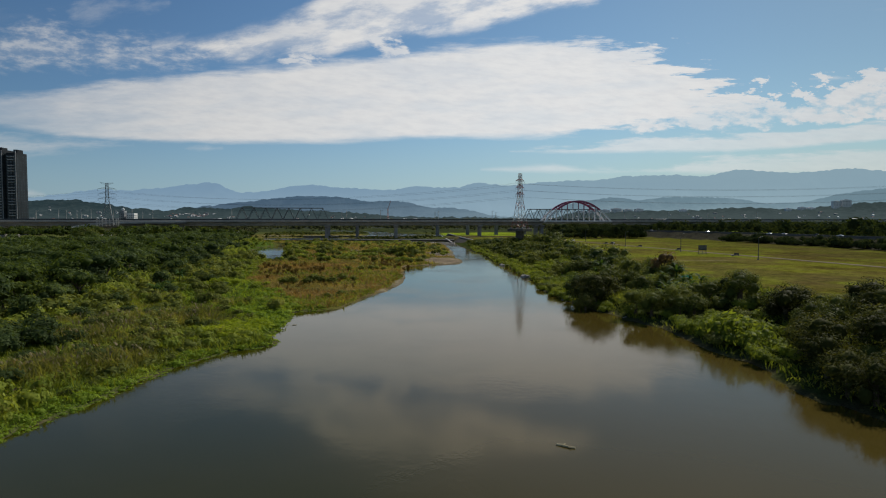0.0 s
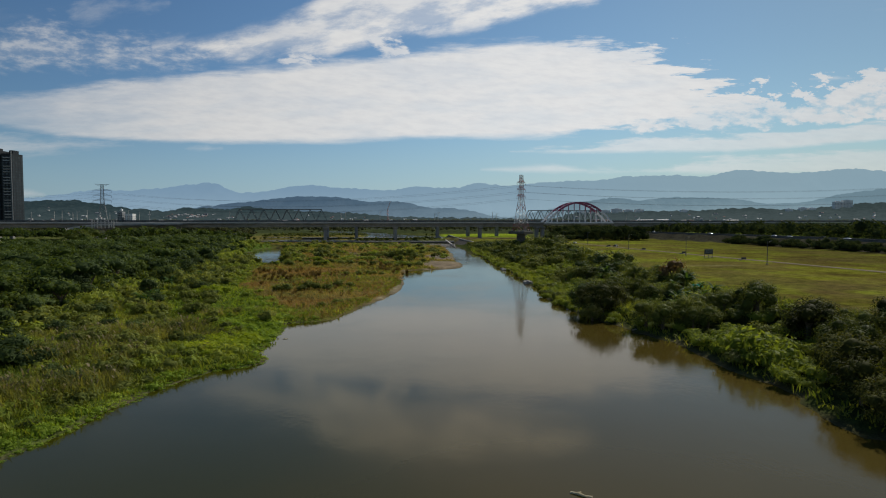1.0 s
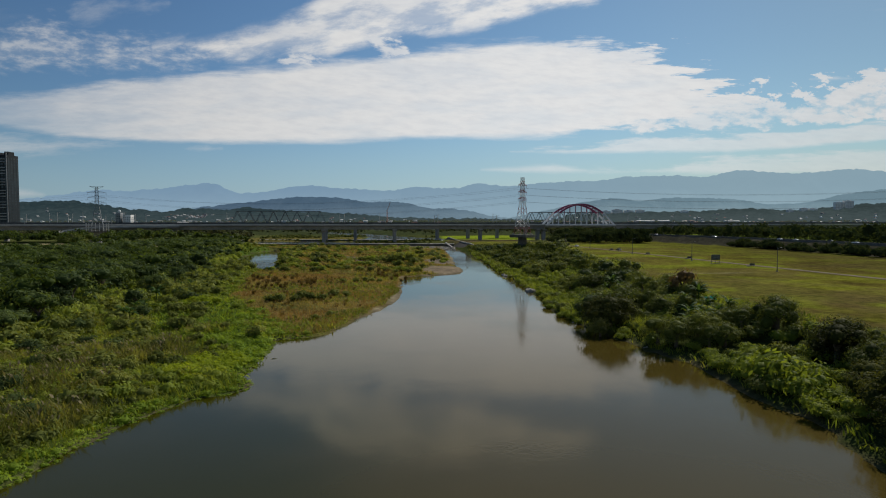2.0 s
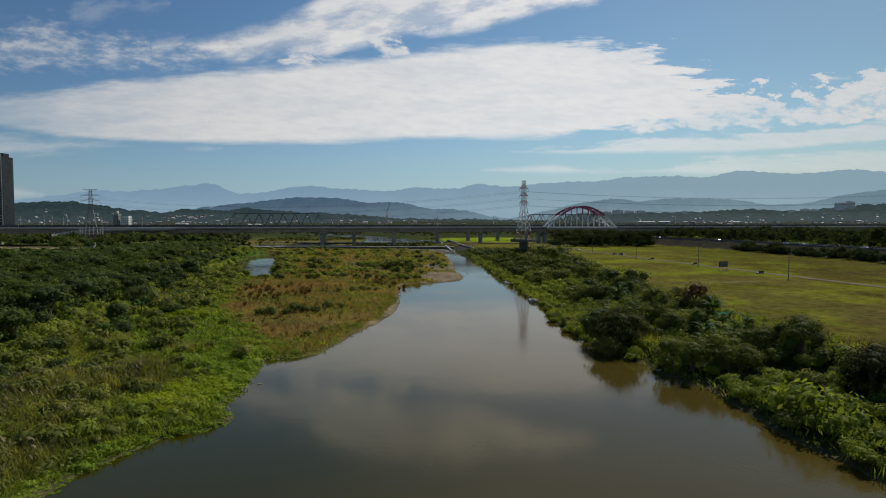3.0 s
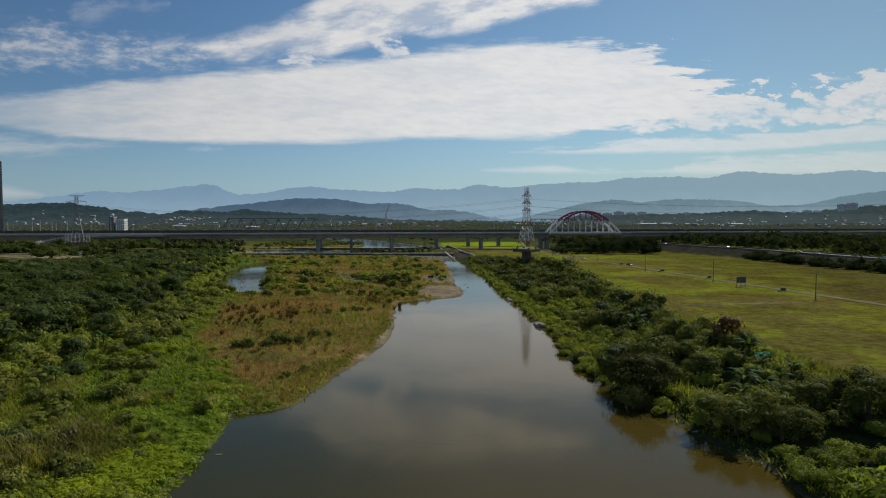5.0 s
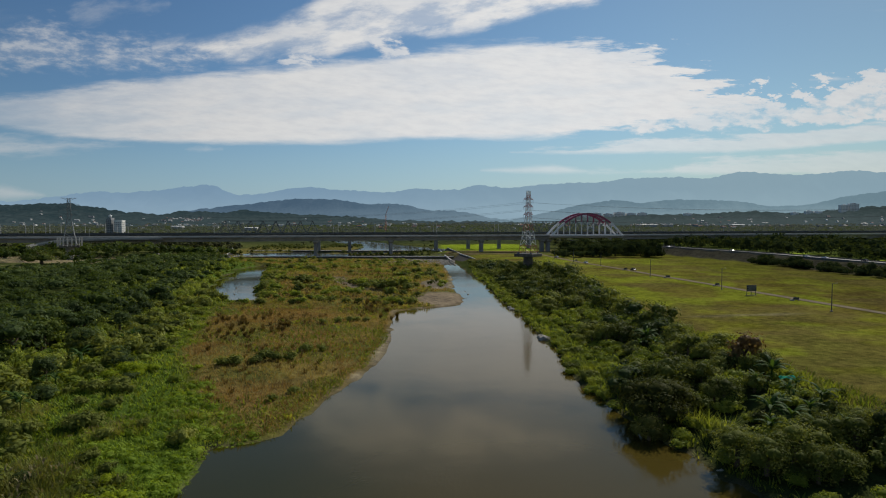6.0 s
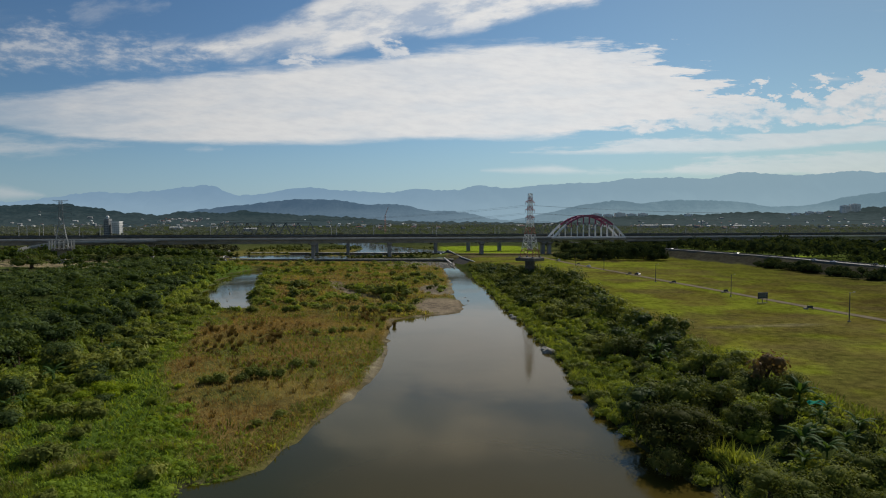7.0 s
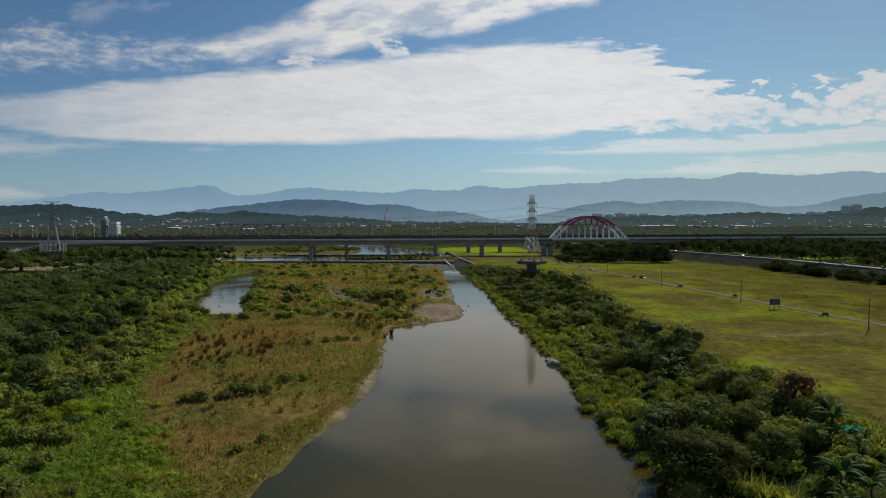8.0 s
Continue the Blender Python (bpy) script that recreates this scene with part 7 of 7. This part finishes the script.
stuff("tall_grass", TUFT, rows_of(rg, x[ok & (belt < 0.55)], y[ok & (belt < 0.55)], 0.9, 1.7), GRASS_MIX, "yellow-green grass on the far gravel bar", "grass")
# tussocks
TUSSOCK = [blade_cards(np.random.RandomState(520 + i), 20, 0.5, 1.6, 0.08, 0.5) for i in range(4)]
x, y = scatter(rg, -80, -18, 160, 560, 4.0)
ok = (left_of(y) - x > 6) & (vnoise(x, y, 15, 47) > 0.58) & (x > np.interp(y, BROWN_Y, BROWN_X))
stuff("tussocks", TUSSOCK, rows_of(rg, x[ok], y[ok], 0.5, 1.0), TUSSOCK_BROWN, "brown grass tussocks on the gravel bar", "grass")


def tussock_model(seed):
    v, f = joined(blade_cards(np.random.RandomState(seed), 90, 0.42, 1.9, 0.07, 0.42), lump_core([(0, 0, 0.55, 0.75, 1.3)]))
    ob = new("tussock", mesh_of("tussock", v, f, (TUSSOCK_BROWN,)))
    ob.data["leaves"] = 0
    return tagged(ob, "dark brown cone-shaped grass tussock on the gravel bar", "grass tussock", "tussocks of the gravel bar")


tussock = Kind([tussock_model(530 + i) for i in range(3)], 120, 400)
for i in range(60):
    a, b = -63 + 11 * rg.randn(), 240 + 17 * rg.randn()
    if float(left_of(b)) - a > 5 and a > float(np.interp(b, BROWN_Y, BROWN_X)) + 3:
        tussock.add(spot(a, b, rg.uniform(0.65, 1.2)))
for i in range(22):
    tussock.add(spot(-27 + 5 * rg.randn(), 297 + 12 * rg.randn(), rg.uniform(0.7, 1.2)))
tussock.close("tussocks", "brown grass tussocks", "grass")
# reeds with pale plumes
REED = [blade_cards(np.random.RandomState(540 + i), 17, 0.75, 2.0, 0.045, 0.75) for i in range(4)]
PLUME = [blade_cards(np.random.RandomState(550 + i), 4, 0.7, 0.38, 0.085, 1.1) for i in range(4)]
x, y = scatter(rg, -95, -40, 52, 165, 1.35)
dl = left_of(y) - x
beds = np.zeros(len(x))
for cx, cy, r in ((-48.5, 89, 6), (-55, 82, 7), (-60, 106, 9), (-53, 104, 6), (-54, 127, 8), (-47, 123, 4), (-64, 120, 7)):
    beds = np.maximum(beds, 1 - np.hypot(x - cx, (y - cy) * 0.8) / r)
ok = (dl > 3.5) & ((beds + 0.5 * (vnoise(x, y, 4, 85) - 0.5) > 0.12) | ((vnoise(x, y, 13, 48) > 0.52) & (dl > 7) & (y < 130))) & (x > -0.76 * y - 6)
pl = rows_of(rg, x[ok], y[ok], 0.65, 1.15)
pl[:, 3] *= 0.8 + 0.5 * sm(beds[ok], 0.0, 0.5)
stuff("reeds", REED, pl, REED_LEAF, "tall green reeds on the wooded bank", "reeds")
pl2 = pl[rg.rand(len(pl)) < 0.55].copy()
pl2[:, 2] += 1.72 * pl2[:, 3] * pl2[:, 5]
stuff("reed_plumes", PLUME, pl2, REED_PLUME, "pale feathery reed plumes", "reeds")
CANE_TUFT = [blade_cards(np.random.RandomState(560 + i), 18, 0.9, 1.5, 0.05, 0.9) for i in range(4)]
x, y = scatter(rg, 24, 94, 90, 560, 2.1)
dr, de = x - right_of(y), np.interp(y, EDGE_Y, EDGE_X) - x
ok = ((dr > 0.5) & (dr < 1 + 13 * vnoise(x, y, 17, 77) * sm(y, 160, 210))) | ((de < 4) & (de > -3) & (dr > 4) & (vnoise(x, y, 14, 78) > 0.5))
stuff("tall_grass", CANE_TUFT, rows_of(rg, x[ok], y[ok], 0.7, 1.3), LEAF_BRIGHT, "tall light green grass along the water", "grass")
x, y = scatter(rg, 26, 94, 60, 420, 1.6)
dr, de = x - right_of(y), np.interp(y, EDGE_Y, EDGE_X) - x
ok = ((dr > 0.3) & (dr < 4)) | ((de < 5) & (de > -4) & (dr > 4))
stuff("rough_grass", TUFT, rows_of(rg, x[ok], y[ok], 0.8, 1.5), GRASS_MIX, "rough grass along the field bank", "grass")

# trees beyond the field and across the plain
FAR_TREE = [leafy(np.random.RandomState(600 + i), canopy_blobs(np.random.RandomState(610 + i), 5.0, 9.5, 0.75), 36, 0.95, 0.7, -0.3, 0.0, 0.0, 6, 1) for i in range(4)]
DIST_TREE = [leaf_cards(np.random.RandomState(630 + i), canopy_blobs(np.random.RandomState(635 + i), 6.5, 9.5, 0.7), 15, 2.7, 0.75, -0.2, 0.0) for i in range(4)]
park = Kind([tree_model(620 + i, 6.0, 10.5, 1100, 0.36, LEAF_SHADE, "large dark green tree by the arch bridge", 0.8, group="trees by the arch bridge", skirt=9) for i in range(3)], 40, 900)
for i in range(62):
    b = rg.uniform(590, 668)
    a = rg.uniform(112, 196) + (b - 590) * 0.15
    park.add(spot(a, b, rg.uniform(1.0, 1.5)))
for a, b, s in ((118, 588, 1.0), (150, 566, 1.2), (165, 570, 1.2), (178, 568, 1.1), (187, 566, 1.2), (158, 575, 1.3), (172, 576, 1.3), (137, 575, 1.2), (124, 580, 1.1), (112, 604, 1.0), (145, 580, 1.2)):
    park.add(spot(a, b, s))
park.close("woodland", "large dark trees by the arch bridge", "woodland")
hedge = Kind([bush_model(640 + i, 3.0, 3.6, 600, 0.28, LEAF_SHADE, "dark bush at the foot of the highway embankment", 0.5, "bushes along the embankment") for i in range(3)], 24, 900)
for i in range(84):
    s = rg.rand()
    b = 504 - 192 * s
    a = float(np.interp(b, HIGH_Y, HIGH_X)) - 12 + rg.uniform(-8, 5)
    hedge.add(spot(a, b, rg.uniform(1.0, 1.8)))
for i in range(34):
    hedge.add(spot(rg.uniform(104, 192), rg.uniform(566, 604), rg.uniform(1.3, 2.2)))
hedge.close("thicket", "dark bushes along the embankment foot", "thicket")
PLAIN_TREE = [leafy(np.random.RandomState(645 + i), canopy_blobs(np.random.RandomState(648 + i), 5.0, 8.0, 0.85, 7, 4), 80, 0.70, 0.65, -0.3, 0.0, 0.0, 6, 1) for i in range(4)]
x, y = scatter(rg, 225, 900, 330, 1050, 14)
dh = x - np.interp(y, HIGH_Y, HIGH_X)
ok = (dh > 24) & (vnoise(x * 0.6, y, 42, 50) > 0.42) & (x < 0.86 * y + 40)
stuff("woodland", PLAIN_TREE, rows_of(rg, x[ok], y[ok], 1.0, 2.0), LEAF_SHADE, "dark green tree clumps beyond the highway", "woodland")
x, y = scatter(rg, -900, 900, 775, 1250, 20)
du = np.abs(x - np.interp(y, UP_Y, UP_X)) - np.interp(y, UP_Y, UP_W)
ok = (du > 8) & (vnoise(x * 0.5, y, 60, 51) > 0.24 + 0.12 * (y < 850)) & ~((np.abs(x - 52) < 58) & (y < 890)) & ~((x < -20) & (x > -330) & (y < 800)) & (np.abs(x) < 0.76 * y)
stuff("woodland", FAR_TREE, rows_of(rg, x[ok], y[ok], 0.8, 1.5), LEAF_PLAIN, "green woods on the plain, greyed by painted haze", "woodland")
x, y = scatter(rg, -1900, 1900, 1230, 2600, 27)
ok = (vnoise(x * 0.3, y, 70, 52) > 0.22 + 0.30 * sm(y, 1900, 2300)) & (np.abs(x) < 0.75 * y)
stuff("woodland", DIST_TREE, rows_of(rg, x[ok], y[ok], 0.6, 1.1, t0=0.6, t1=1.0), LEAF_HAZED, "distant woods before the hills, in painted haze", "woodland")
# trees behind the left wood and along the viaduct
x, y = scatter(rg, -500, -196, 560, 668, 8)
ok = ((x > -345) | (y > 640 + 0.2 * x - 30)) & (y < 655 + 0.2 * x) & (vnoise(x, y, 30, 53) > 0.15)
stuff("woodland", FAR_TREE, rows_of(rg, x[ok], y[ok], 1.0, 1.5), LEAF_WOOD, "dark trees under the viaduct", "woodland")
tr = np.random.RandomState(655)
x, y = np.concatenate([tr.uniform(-310, -240, 46), tr.uniform(-420, -290, 60)]), np.concatenate([tr.uniform(440, 503, 46), tr.uniform(450, 552, 60)])
stuff("woodland", FAR_TREE, rows_of(tr, x, y, 0.7, 1.1), LEAF_WOOD, "tall dark trees before the viaduct piers", "woodland")
# trees added where the ground lies in the viaducts' dark shade
x, y = scatter(rg, -560, -214, 560, 730, 9)
ok = (y > 684 + 0.2 * x) & (y < 728 + 0.2 * x)
stuff("woodland", FAR_TREE, rows_of(rg, x[ok], y[ok], 1.0, 1.5), LEAF_PLAIN, "trees between the two viaducts, added to fill their shade", "woodland")
SHRUB = [leafy(np.random.RandomState(650 + i), [(0, 0, 0.7, 1.5, 0.8), (1.2, 0.4, 0.5, 1.0, 0.8), (-0.9, 0.8, 0.5, 1.1, 0.7)], 30, 0.55, 0.6, -0.1, 0.0, 0.0, 6, 1) for i in range(3)]
x, y = scatter(rg, -220, -6, 640, 870, 7)
du = np.abs(x - np.interp(y, UP_Y, UP_X)) - np.interp(y, UP_Y, UP_W)
ok = (height(x, y) > np.where(y < 728, 3.1, 4.3)) & (vnoise(x * 0.6, y, 26, 79) > 0.42) & ~((np.abs(x - 52) < 54) & (y > 720)) & (np.abs(y - 728) > 5)
stuff("thicket", SHRUB, rows_of(rg, x[ok], y[ok], 0.6, 1.6), LEAF_FOREST, "dark shrubs on the flats beyond the weir", "thicket")
umbrella = tree_model(660, 9.5, 9.5, 1100, 0.42, LEAF_FOREST, "umbrella-shaped tree on bare ground", 0.42, skirt=0)
umbrella.matrix_basis = spot(-268, 452, 1.35)

# ---- loose things by the water ----


def driftwood(x, y, turn, s, label):
    bm = bmesh.new()
    pts = [(-1.6, 0, 0.02), (-0.7, 0.12, 0.10), (0.2, 0.0, 0.06), (1.3, 0.22, 0.08)]
    for p, q, r in zip(pts, pts[1:], (0.20, 0.24, 0.17)):
        tube(bm, p, q, r, r * 0.8, 8)
    tube(bm, pts[1], (-0.5, 0.75, 0.16), 0.11, 0.05, 7)
    tube(bm, pts[2], (0.9, -0.4, 0.20), 0.10, 0.04, 7)
    bmesh.ops.scale(bm, vec=(s, s, s), verts=bm.verts[:])
    ob = tagged(part("driftwood", bm, WOOD_GREY, None), label, "driftwood")
    ob.location, ob.rotation_euler = (x, y, 0.02), (0, 0, turn)


driftwood(12.2, 58.2, radians(-35), 0.66, "pale driftwood log floating on the river")
driftwood(-31.9, 127.9, 0.4, 0.35, "dark snag poking out of the water")


def boulder(x, y, s, seed):
    rg3 = np.random.RandomState(seed)
    bm = bmesh.new()
    bmesh.ops.create_icosphere(bm, subdivisions=2, radius=1.0)
    for v in bm.verts:
        v.co *= 0.8 + 0.35 * rg3.rand()
        v.co.z *= 0.6
    bmesh.ops.scale(bm, vec=(s, s * rg3.uniform(0.7, 1.1), s), verts=bm.verts[:])
    ob = tagged(part("rock", bm, STONE, None), "pale grey-brown boulder at the water's edge", "rock", "boulders along the river")
    ob.location, ob.rotation_euler = (x, y, max(float(height(x, y)), 0.0)), (0, 0, rg3.rand() * 6)


for i in range(8):
    b = rg.uniform(90, 345)
    boulder(float(right_of(b)) + rg.uniform(-0.9, 0.9), b, rg.uniform(0.3, 0.7), 700 + i)
for b, s in ((236, 2.2), (240, 1.6), (300, 1.5), (305, 1.3)):
    boulder(float(right_of(b)) - 0.3, b, s, 760 + int(b))

for a, b, s in ((-104, 352, 0.5), (-107, 360, 0.35), (-113, 381, 0.6), (-115, 386, 0.4), (-121, 402, 0.5), (-118, 407, 0.4), (14, 353, 0.55), (12.5, 338, 0.35), (13, 366, 0.4)):
    boulder(a, b, s, 800 + int(b))

# green tarpaulin in the scrub
bm = bmesh.new()
bmesh.ops.create_grid(bm, x_segments=10, y_segments=8, size=0.5)
for v in bm.verts:
    v.co = (v.co.x * 2.6, v.co.y * 1.8, 0.9 + 0.35 * math.sin(v.co.x * 4) * math.cos(v.co.y * 5) - 1.0 * (v.co.x ** 2 + v.co.y ** 2))
r = bmesh.ops.extrude_face_region(bm, geom=bm.faces[:])
bmesh.ops.translate(bm, verts=[v for v in r["geom"] if isinstance(v, bmesh.types.BMVert)], vec=(0, 0, -0.03))
tarp = tagged(part("tarpaulin", bm, plain_material("tarp_green", (0.01, 0.20, 0.12), (0.02, 0.30, 0.18), 0.95, 0, 1.0, 6.0, 0.01), None), "small green tarpaulin draped over scrub", "tarpaulin")
tarp.location = (66.5, 163, float(height(66.5, 163)) + 0.6)
